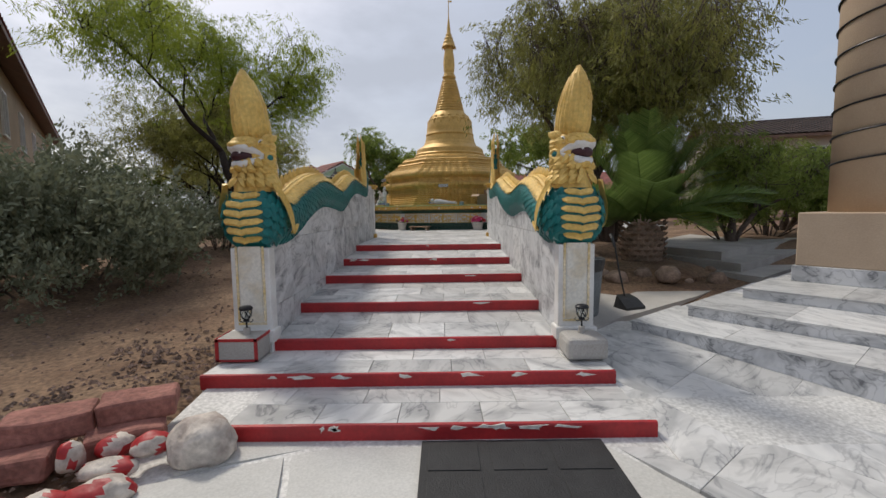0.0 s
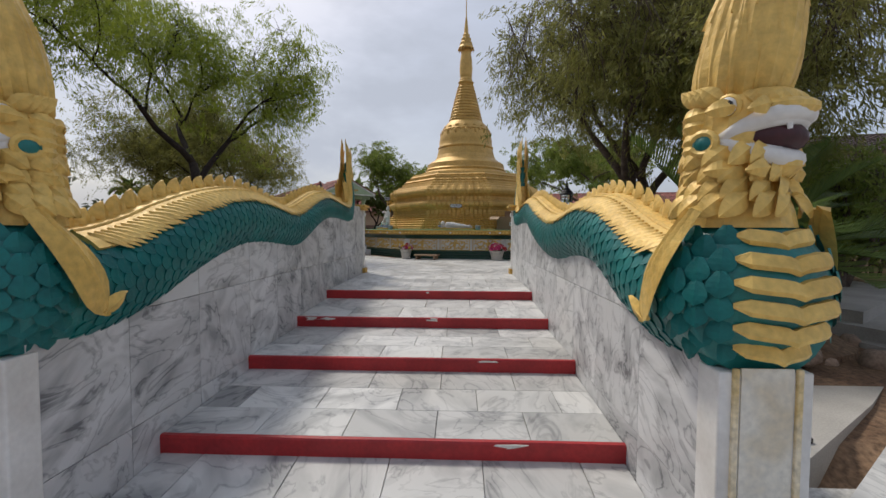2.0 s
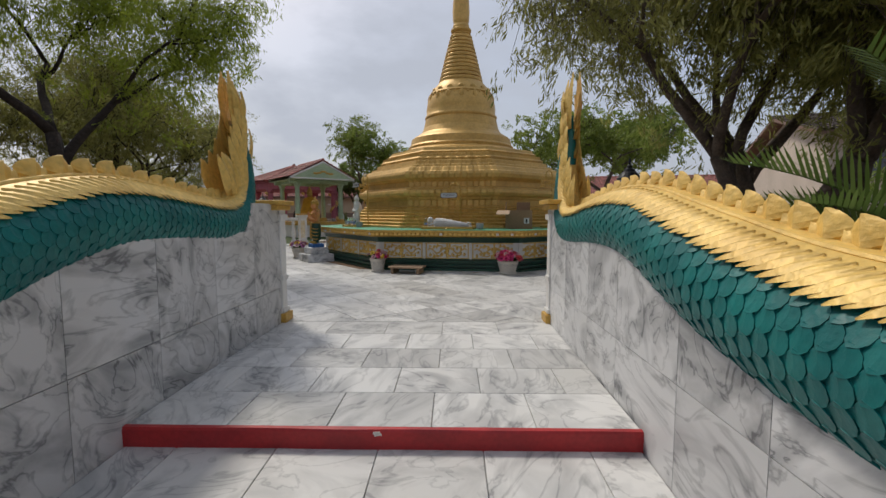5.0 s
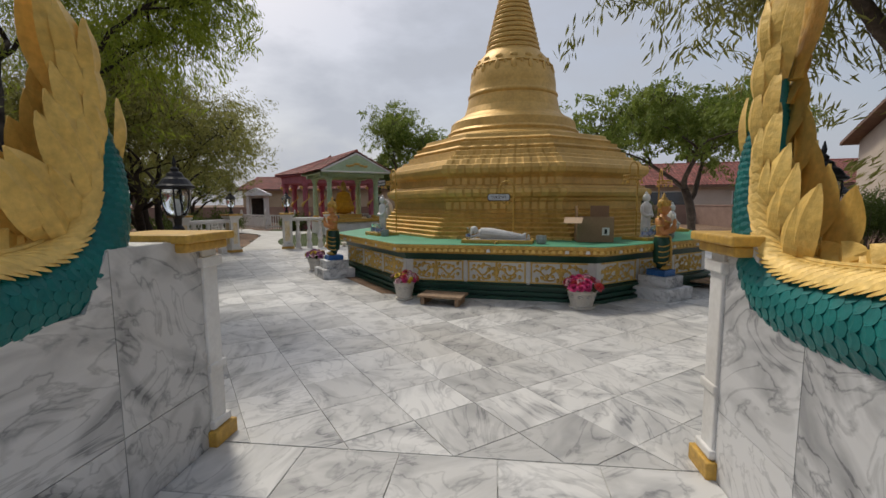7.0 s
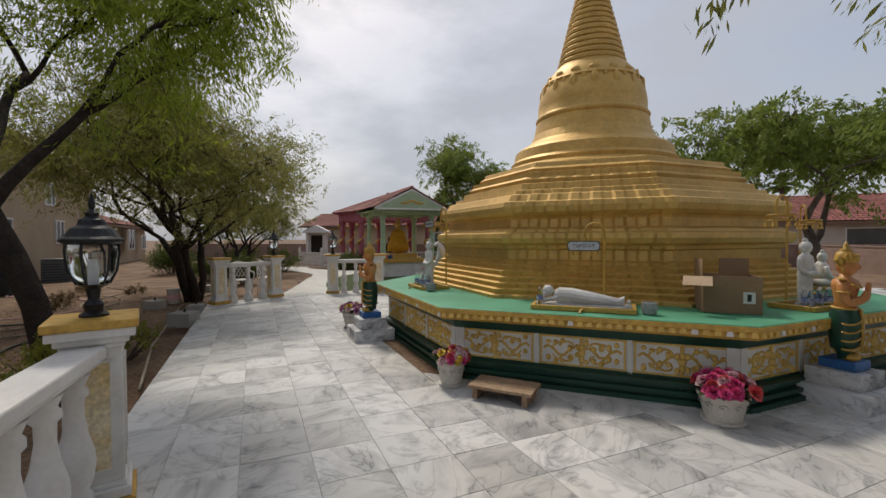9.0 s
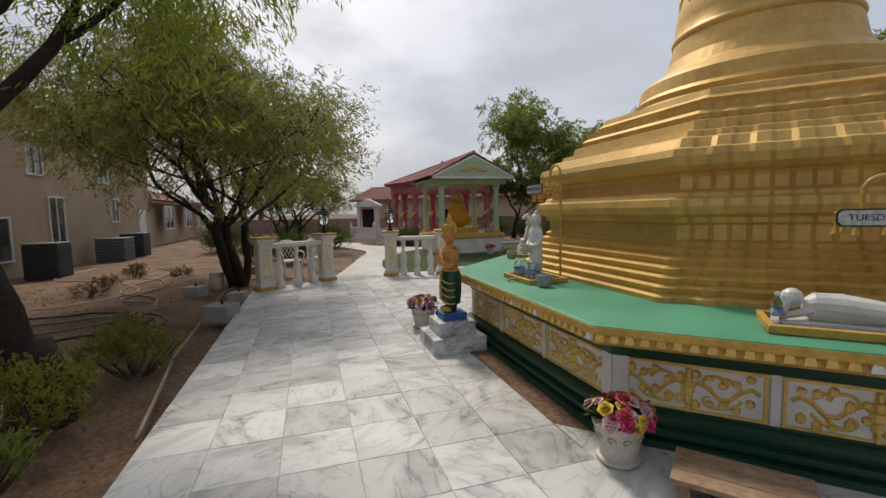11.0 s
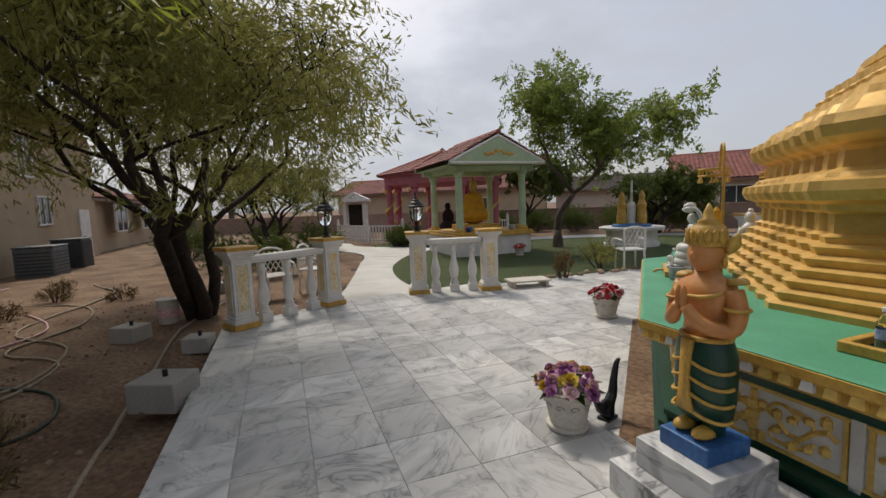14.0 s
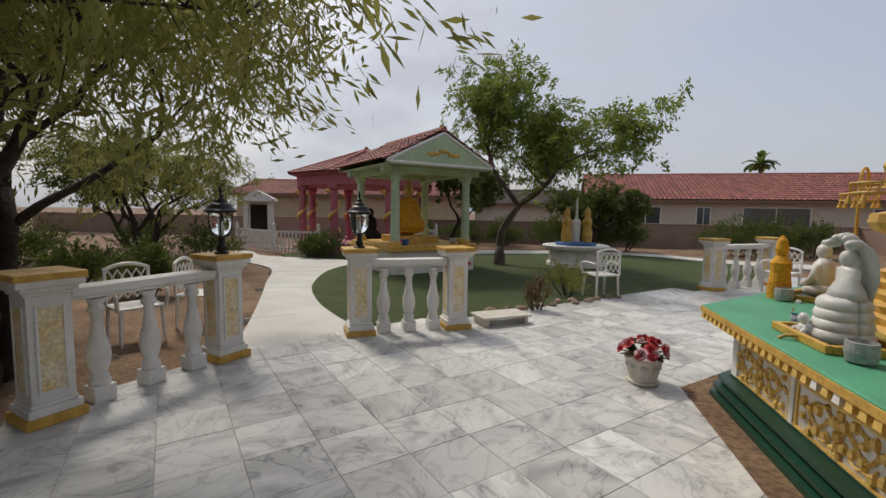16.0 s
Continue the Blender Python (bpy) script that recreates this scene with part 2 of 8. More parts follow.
M["willow"] = leafy("willow_leaf", (0.16, 0.22, 0.02), (0.37, 0.43, 0.06))
M["acacia"] = leafy("olive_leaf", (0.14, 0.15, 0.034), (0.34, 0.33, 0.1))
M["bright"] = leafy("bright_leaf", (0.11, 0.17, 0.027), (0.29, 0.34, 0.08))
M["sage"] = leafy("sage_leaf", (0.13, 0.15, 0.09), (0.28, 0.3, 0.2), trans=0.25)
M["shrub"] = leafy("shrub_leaf", (0.045, 0.075, 0.013), (0.13, 0.16, 0.04))
M["yellowgreen"] = leafy("yellow_green_leaf", (0.15, 0.18, 0.02), (0.3, 0.29, 0.06))
M["dry"] = leafy("dry_leaf", (0.12, 0.075, 0.03), (0.2, 0.14, 0.06), trans=0.1)
M["palm"] = leafy("palm_frond", (0.06, 0.11, 0.022), (0.18, 0.25, 0.07), rough=0.4)
M["iron"] = mat("black_iron", (0.018, 0.019, 0.022), (0.012, 0.012, 0.014), scale=8, rough=0.45, metal=0.4)
M["rubber"] = mat("black_rubber", (0.02, 0.02, 0.021), (0.013, 0.013, 0.014), scale=9, rough=0.7, bump=0.3, bscale=90)
M["glass"] = glass("lantern_glass")
M["pane"] = mat("window_pane", (0.03, 0.04, 0.045), (0.05, 0.06, 0.07), scale=1, rough=0.08, bump=0, spec=0.8)
M["wood"] = mat("weathered_wood", (0.36, 0.24, 0.15), (0.27, 0.17, 0.1), scale=5, rough=0.7, bump=0.2, bscale=25, vary=0.15)
M["skin"] = mat("orange_gold_paint", (0.62, 0.27, 0.09), (0.5, 0.2, 0.06), scale=6, rough=0.45, fine=0.06)
M["blue"] = mat("blue_paint", (0.03, 0.14, 0.38), (0.02, 0.1, 0.28), scale=6, rough=0.5)
M["pinkpaint"] = mat("pink_paint", (0.42, 0.12, 0.16), (0.34, 0.09, 0.12), scale=3, rough=0.6)
M["mint"] = mat("mint_paint", (0.42, 0.53, 0.36), (0.35, 0.44, 0.29), scale=3, rough=0.6)
M["orange_cloth"] = mat("saffron_cloth", (0.62, 0.31, 0.015), (0.5, 0.22, 0.01), scale=7, rough=0.8, bump=0.3)
M["card"] = mat("cardboard", (0.33, 0.21, 0.12), (0.28, 0.17, 0.1), scale=3, rough=0.85, fine=0.06)
M["card_in"] = mat("cardboard_inside", (0.46, 0.33, 0.22), (0.4, 0.28, 0.18), scale=3, rough=0.85, fine=0.06)
M["ceramic"] = mat("grey_ceramic", (0.34, 0.34, 0.34), (0.28, 0.28, 0.28), scale=5, rough=0.4)
M["pot"] = mat("white_pot", (0.62, 0.58, 0.52), (0.5, 0.46, 0.4), scale=6, rough=0.6, fine=0.1)
M["sandstone"] = mat("red_sandstone", (0.32, 0.14, 0.11), (0.22, 0.09, 0.07), scale=5, rough=0.9, bump=0.5, bscale=30)
M["rock"] = mat("river_rock", (0.34, 0.24, 0.18), (0.2, 0.14, 0.1), scale=5, rough=0.85, bump=0.4, bscale=30, vary=0.3)
M["rock_white"] = mat("pale_rock", (0.6, 0.54, 0.47), (0.36, 0.3, 0.26), scale=6, rough=0.85, bump=0.6, bscale=22)
M["plastic_water"] = glass("clear_bottle", (0.85, 0.92, 0.98), 0.08)
M["label"] = mat("bottle_label", (0.06, 0.12, 0.4), (0.5, 0.55, 0.65), scale=30, rough=0.4)
M["sign"] = mat("silver_sign", (0.5, 0.51, 0.53), (0.42, 0.43, 0.45), scale=5, rough=0.4)
M["black"] = mat("black_paint", (0.012, 0.012, 0.012), (0.02, 0.02, 0.02), scale=8, rough=0.5)
M["ac"] = mat("grey_ac_case", (0.15, 0.165, 0.17), (0.12, 0.13, 0.135), scale=4, rough=0.6)
M["ac_dark"] = mat("dark_ac_grille", (0.045, 0.05, 0.055), (0.03, 0.034, 0.037), scale=4, rough=0.6)
M["hose"] = mat("garden_hose", (0.3, 0.24, 0.17), (0.24, 0.19, 0.13), scale=4, rough=0.6)
M["hose_dark"] = mat("dark_hose", (0.03, 0.04, 0.03), (0.02, 0.025, 0.02), scale=4, rough=0.5)
M["mouth"] = mat("dark_mouth", (0.05, 0.008, 0.012), (0.03, 0.005, 0.008), scale=4, rough=0.5)
M["petal_pink"] = mat("pink_petals", (0.62, 0.06, 0.2), (0.45, 0.03, 0.13), scale=30, rough=0.7, vary=0.3)
M["petal_red"] = mat("red_petals", (0.5, 0.02, 0.03), (0.6, 0.12, 0.12), scale=30, rough=0.7, vary=0.3)
M["petal_mauve"] = mat("mauve_petals", (0.3, 0.07, 0.25), (0.45, 0.2, 0.35), scale=30, rough=0.7, vary=0.3)
M["petal_pale"] = mat("pale_pink_petals", (0.65, 0.36, 0.4), (0.7, 0.5, 0.5), scale=30, rough=0.7, vary=0.2)
M["petal_yellow"] = mat("yellow_petals", (0.7, 0.5, 0.06), (0.6, 0.4, 0.04), scale=30, rough=0.7, vary=0.2)
M["tan_mark"] = mat("ochre_stain", (0.64, 0.48, 0.22), (0.72, 0.64, 0.48), scale=6, rough=0.6)
M["stained"] = mat("stained_white_paint", (0.72, 0.69, 0.61), (0.56, 0.46, 0.3), scale=5, rough=0.6, bump=0.1, fine=0.12, lo=0.45, hi=0.75)

# ---- builders ----
def obj(name, bm, material, parent=None, label="", smooth=False):
    me = bpy.data.meshes.new(name)
    if smooth:
        for f in bm.faces:
            f.smooth = True
    bm.to_mesh(me)
    bm.free()
    ob = new(name, me)
    for m in (material if isinstance(material, (list, tuple)) else [material]):
        me.materials.append(m)
    if parent is not None:
        ob.parent = parent
    if label:
        ob["label"] = label
    return ob


def part(name, bm, material, parent, label="", smooth=False):
    return obj(name, bm, material, parent, label, smooth)


def thing(name, label, category, m=None, group="", kind=""):
    e = new(name)
    e.empty_display_size = 0.1
    if m is not None:
        e.matrix_world = m
    return tagged(e, label, category, group, kind)


def single(name, bm, material, label, category, m=None, group="", kind="", smooth=False):
    ob = obj(name, bm, material, None, "", smooth)
    if m is not None:
        ob.matrix_world = m
    return tagged(ob, label, category, group, kind)


def B(*boxes, bevel=0.0, mi=0):
    """A bmesh of boxes (cx, cy, z0, sx, sy, sz[, rz])."""
    bm = bmesh.new()
    for b in boxes:
        box(bm, *b, bevel=bevel, mi=mi)
    return bm


def box(bm, cx, cy, z0, sx, sy, sz, rz=0.0, bevel=0.0, mi=0, taper=0.0):
    c, s = math.cos(radians(rz)), math.sin(radians(rz))
    vs = []
    for k, zz in ((0, z0), (1, z0 + sz)):
        f = 1 - taper * k
        for ax, ay in ((-1, -1), (1, -1), (1, 1), (-1, 1)):
            lx, ly = ax * sx / 2 * f, ay * sy / 2 * f
            vs.append(bm.verts.new((cx + c * lx - s * ly, cy + s * lx + c * ly, zz)))
    fs = [bm.faces.new([vs[i] for i in q]) for q in ((3, 2, 1, 0), (4, 5, 6, 7), (0, 1, 5, 4), (1, 2, 6, 5), (2, 3, 7, 6), (3, 0, 4, 7))]
    for f in fs:
        f.material_index = mi
    if bevel:
        es = {e for f in fs for e in f.edges}
        for f in bmesh.ops.bevel(bm, geom=list(es), offset=bevel, segments=2, affect="EDGES", profile=0.5)["faces"]:
            f.material_index = mi
    return bm


def rings(bm, loops, mi=0, caps=True, closed=True):
    """Skin loops of equal length, one after the other."""
    vs = [[bm.verts.new(p) for p in lp] for lp in loops]
    n = len(loops[0])
    for a, b in zip(vs, vs[1:]):
        for i in range(n if closed else n - 1):
            j = (i + 1) % n
            bm.faces.new((a[i], a[j], b[j], b[i])).material_index = mi
    if caps:
        bm.faces.new(vs[0][::-1]).material_index = mi
        bm.faces.new(vs[-1]).material_index = mi
    return vs


def lathe(bm, prof, cx=0.0, cy=0.0, seg=24, mi=0, caps=True):
    """prof: (radius, z) from the bottom up."""
    rings(bm, [[(cx + max(r, 0.0005) * math.cos(2 * math.pi * i / seg), cy + max(r, 0.0005) * math.sin(2 * math.pi * i / seg), z) for i in range(seg)] for r, z in prof], mi, caps)
    return bm


def tube(bm, pts, rad, seg=8, mi=0, flat=1.0):
    """A pipe through pts; rad: one radius, or one for each point."""
    pts = [Vector(p) for p in pts]
    loops, up = [], Vector((0, 0, 1))
    side = None
    for i, p in enumerate(pts):
        d = (pts[min(i + 1, len(pts) - 1)] - pts[max(i - 1, 0)]).normalized()
        if side is None:
            side = d.cross(up if abs(d.z) < 0.95 else Vector((1, 0, 0))).normalized()
        else:
            side = (side - d * side.dot(d)).normalized()
        v = side.cross(d)
        r = rad[i] if isinstance(rad, (list, tuple)) else rad
        loops.append([p + (side * math.cos(2 * math.pi * k / seg) * flat + v * math.sin(2 * math.pi * k / seg)) * r for k in range(seg)])
    rings(bm, loops, mi)
    return bm


def ellipsoid(bm, c, r, seg=14, rgs=9, mi=0, turn=None):
    m = Matrix.Translation(c) @ (turn or Matrix()) @ Matrix.Diagonal((*r, 1))
    rings(bm, [[m @ Vector((math.cos(2 * math.pi * i / seg) * math.sin(a), math.sin(2 * math.pi * i / seg) * math.sin(a), -math.cos(a))) for i in range(seg)]
               for a in [0.03 + (math.pi - 0.06) * k / (rgs - 1) for k in range(rgs)]], mi)
    return bm


def prism(bm, poly, z0, z1, mi=0):
    rings(bm, [[(x, y, z0) for x, y in poly], [(x, y, z1) for x, y in poly]], mi)
    return bm


def lerp(v, xs, ys):
    return float(np.interp(v, xs, ys))


def smooth_pts(pts, n=6):
    """Catmull-Rom through pts."""
    P = [Vector(p) for p in pts]
    P = [P[0] * 2 - P[1]] + P + [P[-1] * 2 - P[-2]]
    res = []
    for i in range(1, len(P) - 2):
        for k in range(n):
            t = k / n
            a, b, c, d = P[i - 1], P[i], P[i + 1], P[i + 2]
            res.append(0.5 * ((2 * b) + (c - a) * t + (2 * a - 5 * b + 4 * c - d) * t * t + (3 * b - a - 3 * c + d) * t ** 3))
    return res + [P[-2]]


def raw(name, verts, faces, material, parent=None, label="", smooth=False):
    me = bpy.data.meshes.new(name)
    me.from_pydata(verts, [], faces)
    me.materials.append(material)
    if smooth:
        me.polygons.foreach_set("use_smooth", [True] * len(me.polygons))
    ob = new(name, me)
    if parent is not None:
        ob.parent = parent
    if label:
        ob["label"] = label
    return ob


def leaves(name, centres, dirs, size, aspect, material, parent, seed=1, droop=0.0, fold=0.0):
    """Many leaves at centres, each a narrow four-sided blade (numpy arrays of n x 3)."""
    rng = np.random.default_rng(seed)
    n = len(centres)
    d = dirs + rng.normal(0, 0.45, (n, 3))
    d[:, 2] -= droop
    d /= np.linalg.norm(d, axis=1)[:, None] + 1e-9
    w = np.cross(d, rng.normal(0, 1, (n, 3)))
    w /= np.linalg.norm(w, axis=1)[:, None] + 1e-9
    s = size * rng.uniform(0.6, 1.3, n)[:, None]
    a, b = centres - d * s * 0.5, centres + d * s * 0.5
    l, r = centres + w * s * aspect * 0.5, centres - w * s * aspect * 0.5
    v = np.stack([a, l, b, r], 1).reshape(-1, 3)
    me = bpy.data.meshes.new(name)
    me.vertices.add(4 * n)
    me.vertices.foreach_set("co", v.astype(np.float32).ravel())
    me.loops.add(4 * n)
    me.loops.foreach_set("vertex_index", np.arange(4 * n, dtype=np.int32))
    me.polygons.add(n)
    me.polygons.foreach_set("loop_start", np.arange(0, 4 * n, 4, dtype=np.int32))
    me.update(calc_edges=True)
    me.materials.append(material)
    ob = new(name, me)
    ob.parent = parent
    return ob

# ---- setting: ground, stairs, platform, walls ----
PZ = 0.90                                     # height of the marble terrace
YAW = 38.4                                    # the garden's second direction
U = Vector((-math.sin(radians(YAW)), math.cos(radians(YAW))))
N = Vector((math.cos(radians(YAW)), math.sin(radians(YAW))))


def soil_z(x, y):
    left = lerp(y, [-4, 2.85, 4.45, 11, 15], [0.0, 0.02, 0.12, 0.68, 0.82])
    right = lerp(y, [-4, 2, 5.4, 9, 13], [-0.03, 0.0, 0.22, 0.55, 0.8])
    return left if x < 0 else right


def ground():
    xs = np.concatenate([[-400, -150, -60], np.arange(-34, 30.1, 0.5), [60, 150, 400]])
    ys = np.concatenate([[-300, -80, -20], np.arange(-6, 48.1, 0.5), [80, 200, 500]])
    vs, fs = [], []
    for y in ys:
        for x in xs:
            inside = (-2.2 < x < 1.5 and 2.0 < y < 30) or (-8 < x < 8 and 11 < y < 24)
            zz = soil_z(x, y) + 0.05 * noise.noise((x * 0.6, y * 0.6, 0)) + 0.03 * noise.noise((x * 2.1, y * 2.1, 3))
            if -1.9 < x < 9 and y < 5.9:
                zz = -0.15
            if inside or (x > 1.2 and y < 10.5 and x < 9):
                zz = min(zz, soil_z(x, y) - 0.12)
            vs.append((x, y, zz))
    w = len(xs)
    for j in range(len(ys) - 1):
        for i in range(w - 1):
            a = j * w + i
            fs.append((a, a + 1, a + w + 1, a + w))
    ob = raw("ground", vs, fs, M["soil"], smooth=True)
    tagged(ob, "dry reddish brown desert soil with scattered stones", "ground", kind="structure")


ground()

NEAR = 0.45                                   # the foot of the stairs is set out from the first step, then moved by this
STEPS = [(y + NEAR, z) for y, z in ((2.66, 0.145), (3.36, 0.215), (4.01, 0.31), (4.815, 0.485), (5.886, 0.635), (6.97, 0.745), (8.005, 0.885))]
SX = [(-1.42, 1.36), (-1.95, 1.37), (-1.607, 1.073), (-1.607, 1.073), (-1.607, 1.073), (-1.607, 1.073), (-1.607, 1.073)]
RISE = 0.105
WL, WR = (-1.94, -1.607), (1.073, 1.385)      # the two flank walls in x
WALL_END = 10.62


def stairs():
    st = thing("staircase", "white marble steps with bright red painted risers, chipped", "stairs", kind="structure")
    rnd = random.Random(4)
    for i, (y, z) in enumerate(STEPS):
        x0, x1 = SX[i]
        y2 = STEPS[i + 1][0] + 0.02 if i < 6 else WALL_END
        z2 = STEPS[i + 1][1] - RISE if i < 6 else PZ
        # core under the tread
        bm = bmesh.new()
        lo = -0.1
        rings(bm, [[(x0 + 0.004, y + 0.012, lo), (x0 + 0.004, y + 0.012, z - 0.024), (x0 + 0.004, y2, z2 - 0.024), (x0 + 0.004, y2, lo)],
                   [(x1 - 0.004, y + 0.012, lo), (x1 - 0.004, y + 0.012, z - 0.024), (x1 - 0.004, y2, z2 - 0.024), (x1 - 0.004, y2, lo)]])
        part("tread_core", bm, M["grout"], st)
        # red riser board with a rounded, slightly wavy nose
        bm = bmesh.new()
        k = 26
        loops = []
        for j in range(k + 1):
            x = x0 + (x1 - x0) * j / k
            w = 0.004 * noise.noise((x * 2.3, y, 1))
            loops.append([(x, y + 0.016, z - RISE - 0.01), (x, y - 0.006 + w, z - RISE - 0.01), (x, y - 0.008 + w, z - 0.012), (x, y - 0.002 + w, z + 0.001 + w * 0.5), (x, y + 0.024, z + 0.003)])
        rings(bm, loops)
        part("riser", bm, M["red"], st, smooth=False)
        # chips where the paint has gone
        for c in range((9, 7, 1, 1, 1, 3, 1)[i]):
            cx = rnd.uniform(x0 + 0.1, x1 - 0.1)
            cw = rnd.uniform(0.02, 0.09)
            bm = bmesh.new()
            q = [(cx + cw * rnd.uniform(-0.5, 0.5) + cw * math.cos(a), z - rnd.uniform(0.0, 0.02) + 0.012 * math.sin(a) * rnd.uniform(0.5, 1.4) - 0.008) for a in [t * math.pi / 4 for t in range(8)]]
            cx0 = sum(p[0] for p in q) / 8
            cz0 = sum(p[1] for p in q) / 8
            q.sort(key=lambda p: math.atan2(p[1] - cz0, p[0] - cx0))
            rings(bm, [[(px, y - 0.0125, pz) for px, pz in q], [(px, y + 0.0, pz) for px, pz in q]])
            part("paint_chip", bm, M["chip"], st)
    return st


STAIRS = stairs()


def slab_bm(w, d, t=0.024):
    bm = bmesh.new()
    g, e = 0.0022, 0.004
    rings(bm, [[(-w / 2 + g, -d / 2 + g, -t), (w / 2 - g, -d / 2 + g, -t), (w / 2 - g, d / 2 - g, -t), (-w / 2 + g, d / 2 - g, -t)],
               [(-w / 2 + g, -d / 2 + g, -e), (w / 2 - g, -d / 2 + g, -e), (w / 2 - g, d / 2 - g, -e), (-w / 2 + g, d / 2 - g, -e)],
               [(-w / 2 + g + e, -d / 2 + g + e, 0), (w / 2 - g - e, -d / 2 + g + e, 0), (w / 2 - g - e, d / 2 - g - e, 0), (-w / 2 + g + e, d / 2 - g - e, 0)]])
    return bm


# octagonal base of the stupa
CX, CY, TURN8 = 0.40, 17.85, -97.0
SXC, SYC = 0.33, 18.3                                    # axis of the gilt body


def octa(r, n=8):
    """Corners of an octagon of inradius r about the stupa's axis."""
    R = r / math.cos(math.pi / 8)
    return [(CX + R * math.cos(radians(TURN8 + 22.5 + 45 * i)), CY + R * math.sin(radians(TURN8 + 22.5 + 45 * i))) for i in range(8)]


def clip_poly(poly, a, b, c):
    """Keep the part of a convex polygon where a*x + b*y <= c."""
    res = []
    for i, p in enumerate(poly):
        q = poly[(i + 1) % len(poly)]
        dp, dq = a * p[0] + b * p[1] - c, a * q[0] + b * q[1] - c
        if dp <= 0:
            res.append(p)
        if dp * dq < 0:
            t = dp / (dp - dq)
            res.append((p[0] + t * (q[0] - p[0]), p[1] + t * (q[1] - p[1])))
    return res


def cut_slab(poly, z, t=0.024):
    """One slab of a given outline, with a small arris."""
    area = sum(p[0] * q[1] - q[0] * p[1] for p, q in zip(poly, poly[1:] + poly[:1])) / 2
    if len(poly) < 3 or abs(area) < 0.004:
        return None
    if area < 0:
        poly = poly[::-1]
    mx, my = sum(p[0] for p in poly) / len(poly), sum(p[1] for p in poly) / len(poly)
    bm = bmesh.new()

    def inset(d, zz):
        r = []
        for x, y in poly:
            v = Vector((mx - x, my - y))
            v = v.normalized() * min(d * 1.4, v.length * 0.3)
            r.append((x + v.x, y + v.y, zz))
        return r
    rings(bm, [inset(0.0014, z - t), inset(0.0014, z - 0.003), inset(0.0034, z)])
    return bm


TERR = [(-1.95, 10.4), (-3.02, 11.92), (-8.2, 18.46), (-7.45, 20.2), (-6.3, 21.3), (-5.0, 21.8), (-0.3, 25.2), (3.0, 27.5), (8.5, 26.0), (9.5, 20.0), (6.0, 13.5), (2.5, 11.9), (1.4, 10.4)]
HOLE = 3.62


def terrace():
    bm = bmesh.new()
    prism(bm, [(x, y) for x, y in TERR], 0.2, PZ - 0.006)
    ob = single("terrace", bm, M["grout"], "raised terrace paved with veined white marble slabs", "terrace", kind="structure")
    return ob


TERRACE = terrace()


def inside(poly, x, y):
    c = False
    for (x0, y0), (x1, y1) in zip(poly, poly[1:] + poly[:1]):
        if (y0 > y) != (y1 > y) and x < (x1 - x0) * (y - y0) / (y1 - y0) + x0:
            c = not c
    return c


